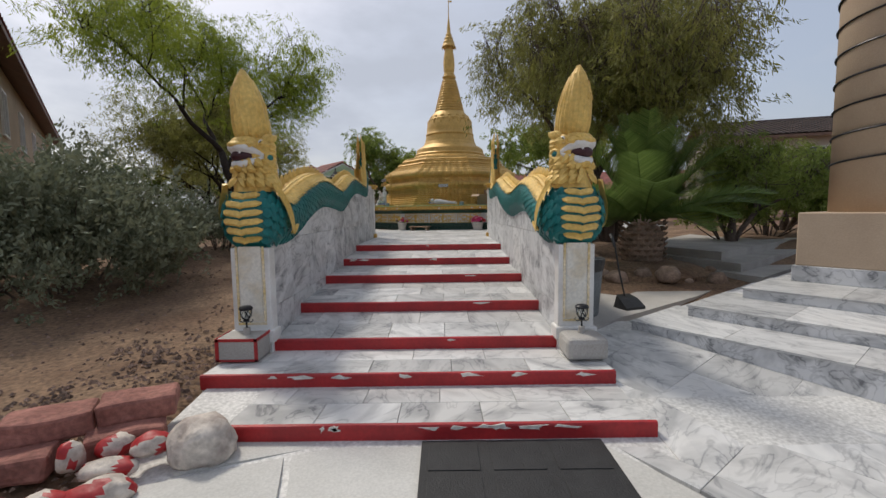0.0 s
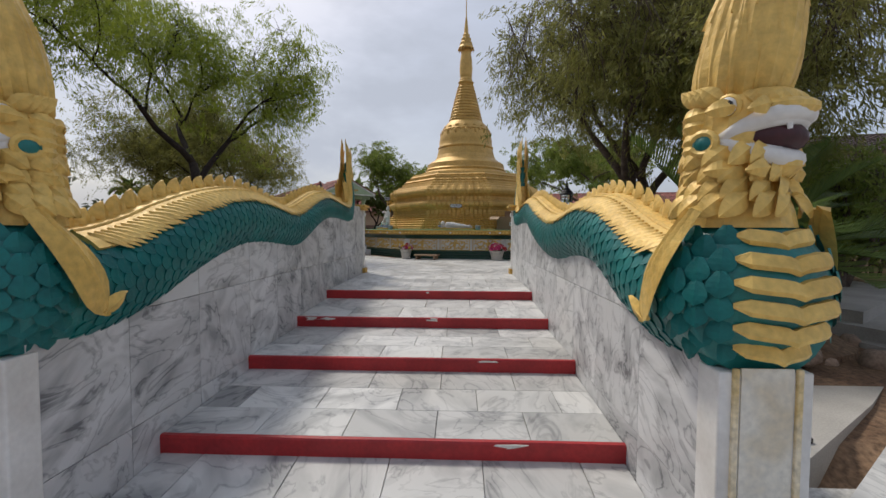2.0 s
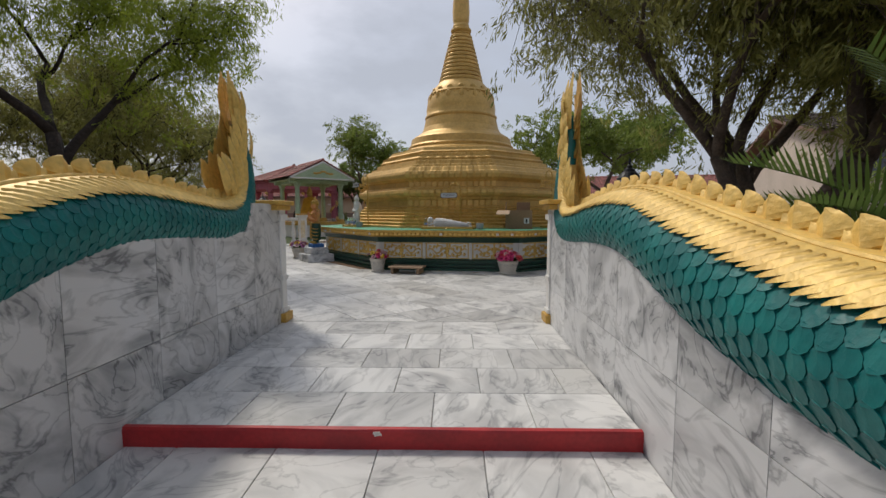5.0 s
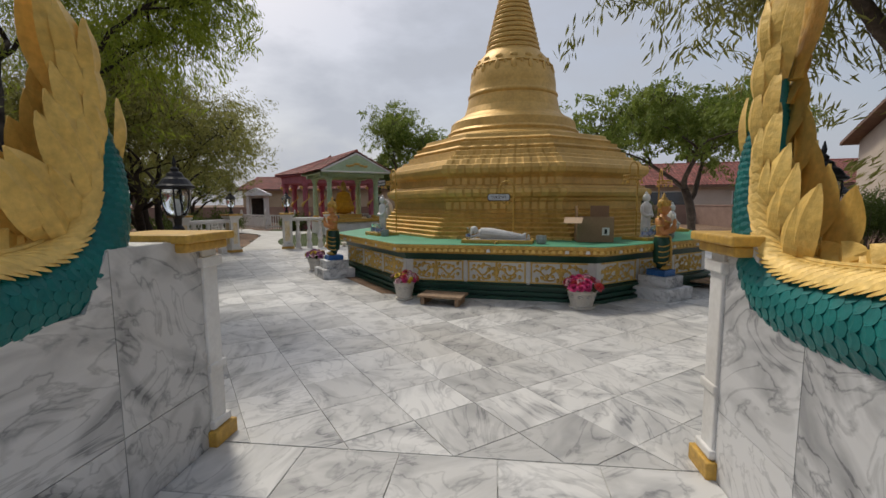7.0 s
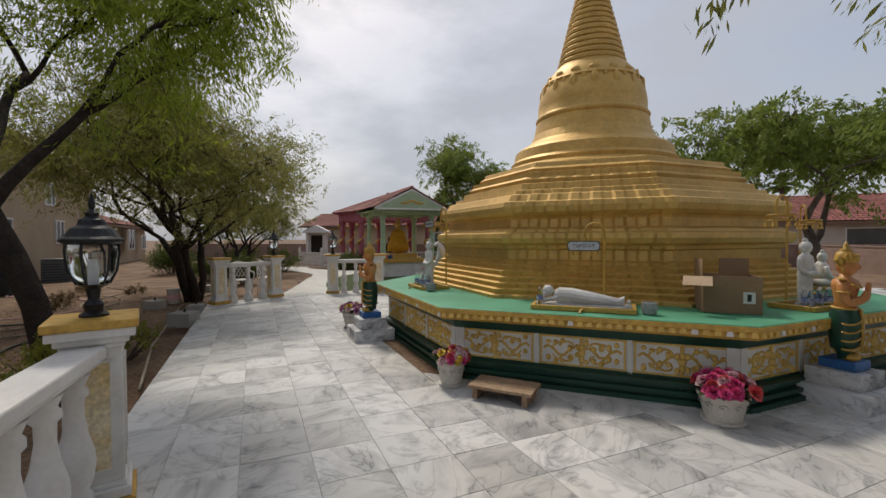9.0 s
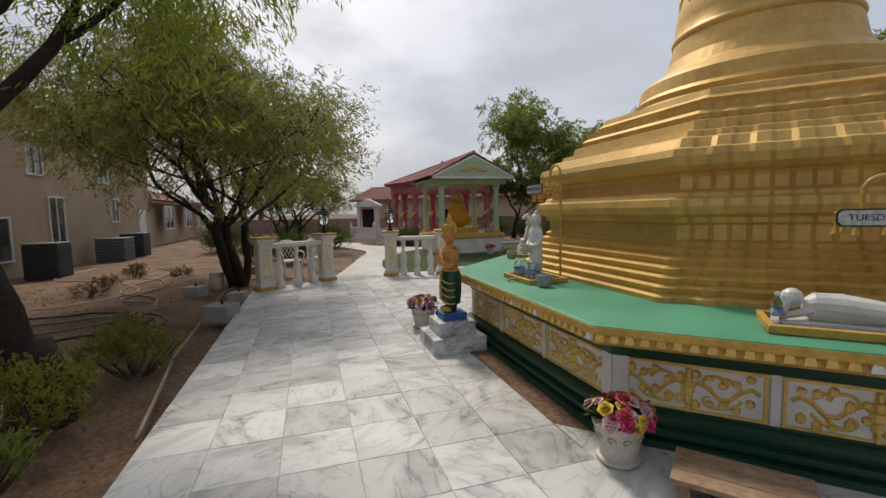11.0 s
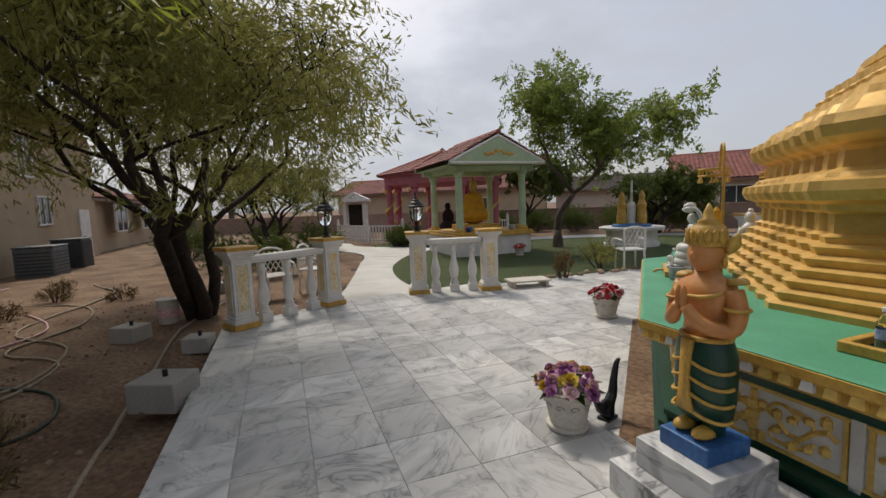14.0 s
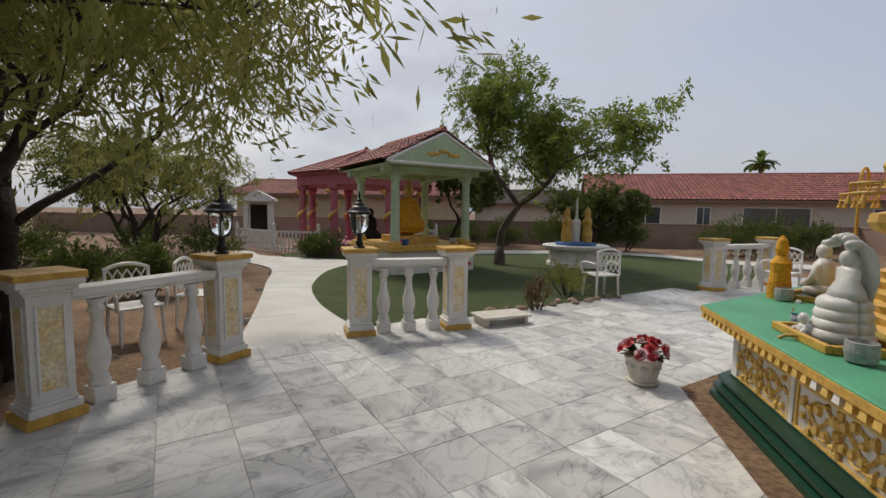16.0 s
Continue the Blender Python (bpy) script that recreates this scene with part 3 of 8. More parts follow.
def flank_wall(x0, x1, name, mirror):
    """Marble-clad flank wall whose top follows the serpent's belly; a fluted pier in front."""
    w = thing(name, "white grey-veined marble-clad stair flank wall", "wall", kind="structure")
    FRONT = 4.03 + NEAR
    BEL = lambda q: BELLY(q, mirror)
    ys = np.arange(FRONT + 0.02, WALL_END - 0.05, 0.12)
    bm = bmesh.new()
    top = [(y, BEL(y)) for y in ys] + [(WALL_END - 0.04, BEL(WALL_END - 0.04))]
    loop0 = [(x0 + 0.014, y, z) for y, z in top] + [(x0 + 0.014, WALL_END - 0.04, -0.1), (x0 + 0.014, FRONT + 0.02, -0.1)]
    rings(bm, [loop0, [(x1 - 0.014, y, z) for _, y, z in loop0]])
    part("wall_core", bm, M["grout"], w)
    # cladding slabs on both faces
    rnd = random.Random(8 + mirror)
    for xs, xe in ((x0, x0 + 0.018), (x1 - 0.018, x1)):
        y = FRONT + 0.02
        while y < WALL_END - 0.1:
            y2 = min(y + rnd.choice((0.55, 0.62, 0.7)), WALL_END - 0.02)
            zs = [-0.05, 0.62, 1.25, 3.0]
            for za, zb in zip(zs, zs[1:]):
                n = 5
                up = [(y + (y2 - y) * k / n, min(zb, BEL(y + (y2 - y) * k / n))) for k in range(n + 1)]
                if max(p[1] for p in up) <= za + 0.02:
                    continue
                g = 0.002
                lp = [(y + g if k == 0 else (y2 - g if k == n else py), max(pz - g, za + g)) for k, (py, pz) in enumerate(up)]
                loop = [(y2 - g, za + g)] + lp[::-1] + [(y + g, za + g)]
                b2 = bmesh.new()
                rings(b2, [[(xs, py, pz) for py, pz in loop], [(xe, py, pz) for py, pz in loop]])
                bmesh.ops.remove_doubles(b2, verts=b2.verts, dist=0.0005)
                part("slab", b2, M["marble_wall"], w)
            y = y2
    # pier
    bm = bmesh.new()
    xc, wd = (x0 + x1) / 2, x1 - x0
    box(bm, xc, FRONT, -0.05, wd + 0.02, 0.14, 1.235, bevel=0.008)
    part("pier", bm, M["white"], w)
    bm = bmesh.new()
    for xx in (-1, 1):
        box(bm, xc + xx * (wd / 2 - 0.045), FRONT - 0.075, 0.5, 0.022, 0.016, 0.70, bevel=0.004)
    box(bm, xc, FRONT - 0.075, 0.47, wd - 0.07, 0.016, 0.022, bevel=0.004)
    part("pier_moulding", bm, M["tan_mark"], w)
    part("pier_panel", B((xc, FRONT - 0.072, 0.5, wd - 0.13, 0.008, 0.70)), M["stained"], w, "stained pale panel")
    bm = B((xc, FRONT - 0.01, 0.3, wd + 0.07, 0.2, 0.12), bevel=0.012)
    part("pier_foot", bm, M["white"], w)
    xi = x1 if x0 < 0 else x0
    part("gilt_corner", B((xi, FRONT - 0.05, 0.30, 0.03, 0.1, 0.1), bevel=0.006), M["yellow"], w, "ochre painted corner block")
    # end pier at the terrace
    ze = BELLY(WALL_END)
    part("end_pier", B((xc, WALL_END + 0.02, PZ - 0.05, wd + 0.03, 0.12, ze - PZ), bevel=0.008), M["white"], w)
    part("end_cap", B((xc, WALL_END - 0.05, ze - 0.06, wd + 0.12, 0.34, 0.05), (xc, WALL_END - 0.05, ze - 0.01, wd + 0.18, 0.4, 0.045), bevel=0.01), M["yellow"], w, "ochre painted cap")
    part("end_foot", B((xc, WALL_END + 0.03, PZ - 0.004, wd + 0.1, 0.2, 0.09), bevel=0.008), M["yellow"], w, "ochre painted foot")
    part("end_band", B((xc, WALL_END + 0.03, PZ + 0.09, wd + 0.06, 0.16, 0.05), (xc, WALL_END + 0.03, PZ + 0.42, wd + 0.05, 0.15, 0.05), (xc, WALL_END + 0.02, ze - 0.16, wd + 0.07, 0.17, 0.06), bevel=0.01), M["white"], w)
    return w


# serpents' bodies: centre height and half height along the stair, then the upright curl of the tail
SP_Y = [4.15, 4.45, 4.85, 5.2, 5.45, 5.71, 5.95, 6.3, 6.65, 6.95, 7.3, 7.52, 7.8, 8.17, 8.55, 8.9, 9.22, 9.6]
SP_Z = [1.45, 1.42, 1.40, 1.475, 1.565, 1.645, 1.705, 1.76, 1.755, 1.725, 1.685, 1.70, 1.785, 1.90, 1.965, 1.955, 1.93, 1.90]
SP_R = [0.2, 0.26, 0.265, 0.265, 0.265, 0.26, 0.255, 0.25, 0.245, 0.24, 0.235, 0.235, 0.23, 0.22, 0.21, 0.2, 0.195, 0.19]
SP_YR = [4.15, 4.45, 4.85, 5.15, 5.31, 5.45, 5.62, 5.8, 6.02, 6.25, 6.5, 6.8, 7.2, 7.6, 7.98, 8.32, 8.65, 9.0, 9.46, 9.9]
SP_ZR = [1.45, 1.42, 1.39, 1.45, 1.50, 1.55, 1.61, 1.655, 1.68, 1.685, 1.665, 1.625, 1.60, 1.64, 1.715, 1.80, 1.885, 1.92, 1.90, 1.855]
SP_RR = [0.2, 0.26, 0.265, 0.265, 0.265, 0.26, 0.26, 0.255, 0.25, 0.25, 0.245, 0.245, 0.245, 0.245, 0.25, 0.24, 0.225, 0.21, 0.195, 0.185]
CURL_W, CURL_WR = [(9.85, 1.93), (10.04, 2.04), (10.14, 2.24), (10.17, 2.46), (10.14, 2.64), (10.08, 2.80)], [0.175, 0.16, 0.13, 0.095, 0.055, 0.012]
CURL_E, CURL_ER = [(10.26, 1.86), (10.47, 1.99), (10.58, 2.22), (10.61, 2.48), (10.58, 2.70), (10.51, 2.90)], [0.175, 0.16, 0.13, 0.095, 0.055, 0.012]


def BELLY(y, east=0):
    """Height of the wall's top: hidden inside the body, level behind the tail."""
    if y > (10.38 if east else 9.95):
        return 2.08
    ys, zs, rs = (SP_YR, SP_ZR, SP_RR) if east else (SP_Y, SP_Z, SP_R)
    return lerp(y, ys, zs) - math.sqrt(max(lerp(y, ys, rs) ** 2 - 0.167 ** 2, 0.0)) + 0.03


flank_wall(*WL, "wall_west", 0)
flank_wall(*WR, "wall_east", 1)


# ---- the stupa ----
def stupa():
    s = thing("stupa", "gold-painted Burmese style stupa on an octagonal green and gold base", "stupa", pose(0, 0, 0))

    def oct_band(name, prof, m, label="", parent=s):
        bm = bmesh.new()
        rings(bm, [[(x, y, z) for x, y in octa(r)] for r, z in prof])
        return part(name, bm, m, parent, label)
    oct_band("footing", [(3.40, PZ - 0.1), (3.40, PZ + 0.045), (3.34, PZ + 0.05), (3.34, PZ + 0.075), (3.38, PZ + 0.08), (3.38, PZ + 0.115), (3.32, PZ + 0.12), (3.32, PZ + 0.15), (3.35, PZ + 0.155), (3.35, PZ + 0.19), (3.27, PZ + 0.20), (3.27, 1.12)], M["dkgreen"], "dark green stepped moulding")
    die = oct_band("panel_wall", [(3.25, 1.09), (3.25, 1.44)], M["white"], "white frieze wall")
    oct_band("cavetto", [(3.27, 1.43), (3.28, 1.46), (3.30, 1.52), (3.36, 1.55)], M["dkgreen"], "dark green band")
    oct_band("rim", [(3.34, 1.54), (3.45, 1.545), (3.475, 1.57), (3.47, 1.60), (3.50, 1.625), (3.50, 1.668)], M["yellow"], "ochre rim with worn white petals")
    oct_band("deck", [(3.49, 1.66), (3.49, 1.674), (3.47, 1.68)], M["ltgreen"], "green painted deck")
    # petals along the rim, pilasters and scroll panels on the frieze
    rim_c, fr_c = octa(3.487), octa(3.25)
    bm_r, rnd = bmesh.new(), random.Random(3)
    for i in range(8):
        a, b = Vector(rim_c[i]), Vector(rim_c[(i + 1) % 8])
        d = (b - a).normalized()
        nrm = Vector((d.y, -d.x))
        L = (b - a).length
        k = int(L / 0.085)
        for j in range(k):
            p = a + d * (j + 0.5) * L / k - nrm * 0.012
            hh = rnd.uniform(0.045, 0.06)
            box(bm_r, p.x, p.y, 1.575, 0.055, 0.045, hh, math.degrees(math.atan2(d.y, d.x)), bevel=0.0, taper=0.3, mi=0 if rnd.random() < 0.78 else 1)
    part("rim_petals", bm_r, [M["gold_light"], M["white"]], s, "small raised petals, gilt and worn white")
    frnd = random.Random(12)
    for i in range(8):
        a, b = Vector(fr_c[i]), Vector(fr_c[(i + 1) % 8])
        d = (b - a).normalized()
        nrm = Vector((d.y, -d.x))
        L = (b - a).length
        ang = math.degrees(math.atan2(d.y, d.x))

        def bar(u, z0, w, h, t, m, nm, lab=""):
            p = a + d * u + nrm * (t / 2 - 0.004)
            part(nm, B((p.x, p.y, z0, w, t, h, ang), bevel=0.003), m, die, lab)
        bar(L / 2, 1.115, L - 0.16, 0.02, 0.02, M["gold_light"], "lower_fillet")
        bar(L / 2, 1.405, L - 0.16, 0.02, 0.02, M["gold_light"], "upper_fillet")
        for u in (0.05, L - 0.05):
            bar(u, 1.1, 0.1, 0.34, 0.022, M["white"], "corner_pilaster")
        for u in (L / 3, 2 * L / 3):
            bar(u, 1.1, 0.05, 0.34, 0.024, M["white"], "pilaster")
            bar(u - 0.045, 1.12, 0.02, 0.3, 0.018, M["gold_light"], "gilt_strip")
            bar(u + 0.045, 1.12, 0.02, 0.3, 0.018, M["gold_light"], "gilt_strip")
        # arabesque scrolls, one panel after the other
        for c in range(3):
            bm = bmesh.new()
            u0, half = L * (2 * c + 1) / 6, L / 6 - 0.075

            def at(u, z, t=0.006):
                p = a + d * (u0 + u) + nrm * t
                return (p.x, p.y, z)
            for sg in (-1, 1):
                for vs in (-1, 1):
                    for ux, rr in ((0.34, 0.085), (0.68, 0.07)):
                        cxx = sg * half * ux
                        pts = []
                        for t in range(15):
                            th = t / 14 * 4.6
                            r2 = rr * (1 - t / 19)
                            pts.append(at(cxx + sg * r2 * math.cos(th + (0 if ux < 0.5 else 2.2)), 1.265 + vs * (0.062 + r2 * math.sin(th) * 0.75 - 0.01)))
                        tube(bm, pts, [0.013 * (1 - 0.035 * t) for t in range(15)], 4)
                    for t in range(5):
                        uu = sg * half * (0.12 + 0.19 * t)
                        e = at(uu, 1.265 + vs * (0.03 + 0.085 * frnd.random()), 0.004)
                        ellipsoid(bm, e, (0.03, 0.03, 0.022 + 0.02 * frnd.random()), 5, 4)
                tube(bm, [at(sg * half * q, 1.265 + 0.05 * math.sin(q * 9)) for q in (0, .15, .3, .45, .6, .75, .9, 1)], 0.014, 4)
            for t in range(5):
                ellipsoid(bm, at(0, 1.145 + 0.058 * t), (0.045 - 0.012 * abs(t - 2), 0.03, 0.04), 6, 4)
            part("scroll_relief", bm, M["gold_light"], die, "gilt arabesque scrollwork")
    # redented terraces
    def plan(r, ribs=True):
        """Octagon whose four cardinal sides are pleated."""
        pts = []
        for i in range(8):
            A = TURN8 + 45 * i
            n = Vector((math.cos(radians(A)), math.sin(radians(A))))
            t = Vector((-n.y, n.x))
            half = r * math.tan(math.pi / 8)
            if i % 2 == 0:
                k = 15
                for j in range(k):
                    f0, f1 = -1 + 2 * j / k, -1 + 2 * (j + 1) / k
                    off = (0.032 if j % 2 == 0 else 0.0) * max(0.15, min(1.0, (r - 1.7) / 0.6))
                    for f in (f0 + 0.02, f1 - 0.02):
                        p = n * (r + off) + t * half * f
                        pts.append((SXC + 0.05 + p.x, CY + 0.1 + p.y))
            else:
                for j in range(4):
                    f = -0.97 + 1.94 * j / 3
                    p = n * r + t * half * f
                    pts.append((SXC + 0.05 + p.x, CY + 0.1 + p.y))
        return pts
    tiers = [
        ("lower_terrace", [(2.68, 1.672), (2.68, 1.72), (2.62, 1.74), (2.64, 1.79), (2.57, 1.81), (2.59, 1.86), (2.52, 1.88), (2.54, 1.93), (2.47, 1.95), (2.49, 2.00), (2.42, 2.02), (2.44, 2.07), (2.37, 2.09), (2.38, 2.13), (2.33, 2.15), (2.33, 2.27), (2.37, 2.29), (2.38, 2.33), (2.46, 2.36), (2.49, 2.42), (2.48, 2.48), (2.40, 2.50)]),
        ("middle_terrace", [(2.40, 2.49), (2.38, 2.53), (2.30, 2.56), (2.29, 2.66), (2.31, 2.69), (2.37, 2.71), (2.42, 2.75), (2.44, 2.82), (2.42, 2.88), (2.33, 2.90), (2.28, 2.98), (2.20, 3.0)]),
        ("upper_terrace", [(2.20, 2.99), (2.18, 3.05), (2.08, 3.07), (2.06, 3.15), (1.98, 3.17), (1.99, 3.22), (1.93, 3.26), (1.93, 3.32), (1.82, 3.34), (1.83, 3.38), (1.76, 3.42), (1.74, 3.48), (1.66, 3.50)]),
    ]
    for name, prof in tiers:
        bm = bmesh.new()
        rings(bm, [[(x, y, z) for x, y in plan(r)] for r, z in prof])
        part(name, bm, M["gold"], s)
    def turned(name, prof, seg=48, label=""):
        bm = bmesh.new()
        lathe(bm, prof, SXC, SYC, seg)
        return part(name, bm, M["gold"], s, label, smooth=False)
    turned("ring_terrace", [(1.68, 3.44), (1.68, 3.50), (1.58, 3.53), (1.59, 3.58), (1.48, 3.62), (1.40, 3.66), (1.41, 3.72), (1.36, 3.77), (1.33, 3.92), (1.26, 3.98), (1.18, 4.02), (1.07, 4.10), (1.00, 4.24), (0.96, 4.42), (0.95, 4.47)], 56)
    bell = turned("bell", [(0.95, 4.46), (0.97, 4.52), (0.945, 4.56), (0.92, 4.58), (0.925, 4.72), (0.905, 4.86), (0.87, 5.0), (0.82, 5.12), (0.74, 5.26), (0.65, 5.36), (0.58, 5.44)], 56)
    for f in bell.data.polygons:
        f.use_smooth = True
    bm = bmesh.new()
    lathe(bm, [(0.84, 5.08), (0.86, 5.10), (0.84, 5.125), (0.81, 5.13)], SXC, SYC, 48)
    for i in range(16):
        a = 2 * math.pi * i / 16
        for zz, rr, wd, hh in ((5.2, 0.775, 0.085, 0.055), (4.98, 0.875, 0.06, 0.12)):
            ellipsoid(bm, (SXC + rr * math.cos(a), SYC + rr * math.sin(a), zz), (0.022, wd, hh), 8, 6, turn=Matrix.Rotation(a, 4, "Z"))
        ellipsoid(bm, (SXC + 0.845 * math.cos(a + 0.19), SYC + 0.845 * math.sin(a + 0.19), 5.05), (0.022, 0.045, 0.05), 6, 5, turn=Matrix.Rotation(a + 0.19, 4, "Z"))
    part("garland", bm, M["gold"], bell, "raised leaf garland", smooth=True)
    prof = []
    z, r = 5.43, 0.57
    while r > 0.27:
        h = 0.105 if r > 0.4 else 0.1
        prof += [(r - 0.02, z), (r + 0.012, z + h * 0.25), (r + 0.015, z + h * 0.7), (r - 0.02, z + h)]
        z += h
        r -= 0.026
    turned("ringed_spire", prof, 40)
    z0 = z
    bm = bmesh.new()
    lathe(bm, [(0.235, z0 - 0.01), (0.27, z0 + 0.03), (0.22, z0 + 0.08), (0.27, z0 + 0.12), (0.27, z0 + 0.16), (0.215, z0 + 0.2), (0.22, z0 + 0.24), (0.2, z0 + 0.3)], SXC, SYC, 40)
    part("lotus_collar", bm, M["gold"], s)
    z1 = z0 + 0.29
    turned("bud", [(0.19, z1), (0.215, z1 + 0.1), (0.225, z1 + 0.35), (0.21, z1 + 0.6), (0.16, z1 + 0.9), (0.10, z1 + 1.1), (0.08, z1 + 1.16)], 32)
    z2 = z1 + 1.12
    hti = turned("umbrella", [(0.08, z2), (0.26, z2 - 0.12), (0.27, z2 - 0.08), (0.21, z2 + 0.02), (0.21, z2 + 0.1), (0.17, z2 + 0.14), (0.17, z2 + 0.24), (0.125, z2 + 0.28), (0.12, z2 + 0.38), (0.08, z2 + 0.42), (0.075, z2 + 0.5), (0.05, z2 + 0.75), (0.03, z2 + 0.95), (0.02, z2 + 1.0)], 24, "pierced gilt umbrella finial")
    for rr, zz, k in ((0.27, z2 - 0.12, 14), (0.21, z2 + 0.06, 10)):
        for i in range(k):
            a = 2 * math.pi * i / k
            bm = bmesh.new()
            lathe(bm, [(0.004, zz - 0.02), (0.02, zz - 0.05), (0.012, zz), (0.004, zz + 0.02)], SXC + rr * math.cos(a), SYC + rr * math.sin(a), 6)
            part("bell", bm, M["gold"], hti)
    bm = bmesh.new()
    tube(bm, [(SXC, SYC, z2 + 0.7), (SXC, SYC, z2 + 1.85)], [0.02, 0.012], 8)
    ellipsoid(bm, (SXC, SYC, z2 + 1.86), (0.035, 0.035, 0.05), 8, 6)
    box(bm, SXC + 0.06, SYC, z2 + 1.6, 0.14, 0.012, 0.06)
    part("vane", bm, M["gold"], hti, "dark gilt weather vane")
    return s


stupa()

# ---- serpents on the flank walls ----
def blade(bm, base, tip, width, thick, normal, mi=0, curve=0.0, n=6, peak=0.4):
    """A pointed leaf from base to tip, thick in the middle, bent along its normal."""
    base, tip, normal = Vector(base), Vector(tip), Vector(normal).normalized()
    d = tip - base
    s = d.cross(normal).normalized()
    loops = []
    for i in range(n + 1):
        t = i / n
        w = width * 0.5 * (math.sin(math.pi * min(t / peak, 1) / 2) * 0.75 + 0.25 if t < peak else max(0.0, math.cos(math.pi / 2 * (t - peak) / (1 - peak))) ** 0.8) + 0.003
        c = base + d * t + normal * curve * math.sin(math.pi * t)
        h = thick * (1 - 0.7 * t)
        loops.append([c - s * w, c - s * w * 0.35 + normal * h * 0.6, c + normal * h, c + s * w * 0.35 + normal * h * 0.6, c + s * w, c - normal * h * 0.3])
    rings(bm, loops, mi)


def naga(sx, xc):
    """Crested serpent lying along a flank wall, its head turned outwards, its tail curled up."""
    TEAL, GOLD, WHITE, MOUTH, BLACK, SCALE = range(6)
    bm = bmesh.new()
    rnd = random.Random(5 if sx < 0 else 6)
    ys, zs_, rs_ = (SP_Y, SP_Z, SP_R) if sx < 0 else (SP_YR, SP_ZR, SP_RR)
    curl, curl_r = (CURL_W, CURL_WR) if sx < 0 else (CURL_E, CURL_ER)
    path = [(0, y, z) for y, z in zip(ys[1:], zs_[1:])] + [(0, y, z) for y, z in curl]
    rad = rs_[1:] + curl_r
    NC = 6 * len(curl)                          # samples in the upright curl
    P = smooth_pts(path, 6)
    R = [lerp(i / 6, range(len(rad)), rad) for i in range(len(P))]
    X = Vector((1, 0, 0))

    def axes(i):
        d = (P[min(i + 1, len(P) - 1)] - P[max(i - 1, 0)]).normalized()
        return d, X.cross(d)
    tube(bm, P, R, 24, TEAL, flat=0.98)
    # arc length, to space scales, teeth and scallops evenly
    S = [0.0]
    for a, b in zip(P, P[1:]):
        S.append(S[-1] + (b - a).length)

    def at(s):
        i = min(len(P) - 2, max(0, int(np.searchsorted(S, s)) - 1))
        f = (s - S[i]) / max(1e-6, S[i + 1] - S[i])
        d, w = axes(i)
        d2, w2 = axes(i + 1)
        return P[i].lerp(P[i + 1], f), R[i] + (R[i + 1] - R[i]) * f, d.lerp(d2, f).normalized(), w.lerp(w2, f).normalized()
    s_head, s_curl, s_end = 0.30, S[len(P) - 1 - NC], S[-1]
    # rounded overlapping scales, free edge towards the head
    s, row = s_head, 0
    while s < s_end - 0.16:
        c, r, d, w = at(s)
        row += 1
        k = 8
        for j in range(k):
            a = radians(-80 + 126 * (j + 0.5 * (row % 2)) / (k - 0.5))
            for sg in (-1, 1):
                nrm = X * math.cos(a) * sg * 0.98 + w * math.sin(a)
                t2 = d.cross(nrm).normalized()
                h = r * 0.19
                p = c + nrm * (r + 0.001)
                rim = []
                for q in range(7):
                    th = math.pi * q / 6
                    rim.append(bm.verts.new(p + t2 * h * 0.96 * math.cos(th) - d * h * 1.05 * math.sin(th) + nrm * 0.003))
                top = bm.verts.new(p + d * h * 0.95 - nrm * 0.004)
                low = [bm.verts.new(v.co - nrm * 0.008 + d * 0.003) for v in rim]
                mid = bm.verts.new(p - d * h * 0.2 + nrm * 0.0034)
                for q in range(6):
                    bm.faces.new((rim[q], rim[q + 1], mid)).material_index = SCALE
                    bm.faces.new((low[q], low[q + 1], rim[q + 1], rim[q])).material_index = SCALE
                bm.faces.new((rim[6], top, mid)).material_index = SCALE
                bm.faces.new((top, rim[0], mid)).material_index = SCALE
        s += max(0.03, r * 0.27)
    # gilt saddle along the spine with a toothed edge
    half = 46
    strip = []
    i1 = len(P) - 1 - NC // 3
    for i in range(6, i1):
        d, w = axes(i)
        k = 1 - 0.45 * max(0.0, (i - (len(P) - 1 - NC)) / NC)
        arc = [radians((-half + 2 * half * q / 10) * k) for q in range(11)]
        strip.append([P[i] + (X * math.sin(a) + w * math.cos(a)) * (R[i] + 0.02 + 0.004 * math.cos(a * 3)) for a in arc] + [P[i] + (X * math.sin(a) + w * math.cos(a)) * (R[i] - 0.02) for a in reversed(arc)])
    rings(bm, strip, GOLD)
    for sg in (-1, 1):
        tube(bm, [P[i] + (X * sg * math.sin(0.27) + axes(i)[1] * math.cos(0.27)) * (R[i] + 0.022) for i in range(6, i1)], 0.011, 6, GOLD)
    s = S[7]
    while s < S[i1] - 0.02:
        c, r, d, w = at(s)
        for sg in (-1, 1):
            def rim_pt(deg, ds, lift):
                c2, r2, d2, w2 = at(min(s + ds, s_end))
                a = radians(deg)
                return c2 + (X * sg * math.sin(a) + w2 * math.cos(a)) * (r2 + lift)
            j = rnd.uniform(-2, 2)
            out = X * sg * math.sin(0.65) + w * math.cos(0.65)
            blade(bm, rim_pt(24, -0.01, 0.018), rim_pt(half + 9 + j, 0.15, 0.014), 0.062, 0.012, out, GOLD, 0.012, 6, 0.45)
        s += 0.05
    # upright scallops, leaning towards the tail
    s = S[7]
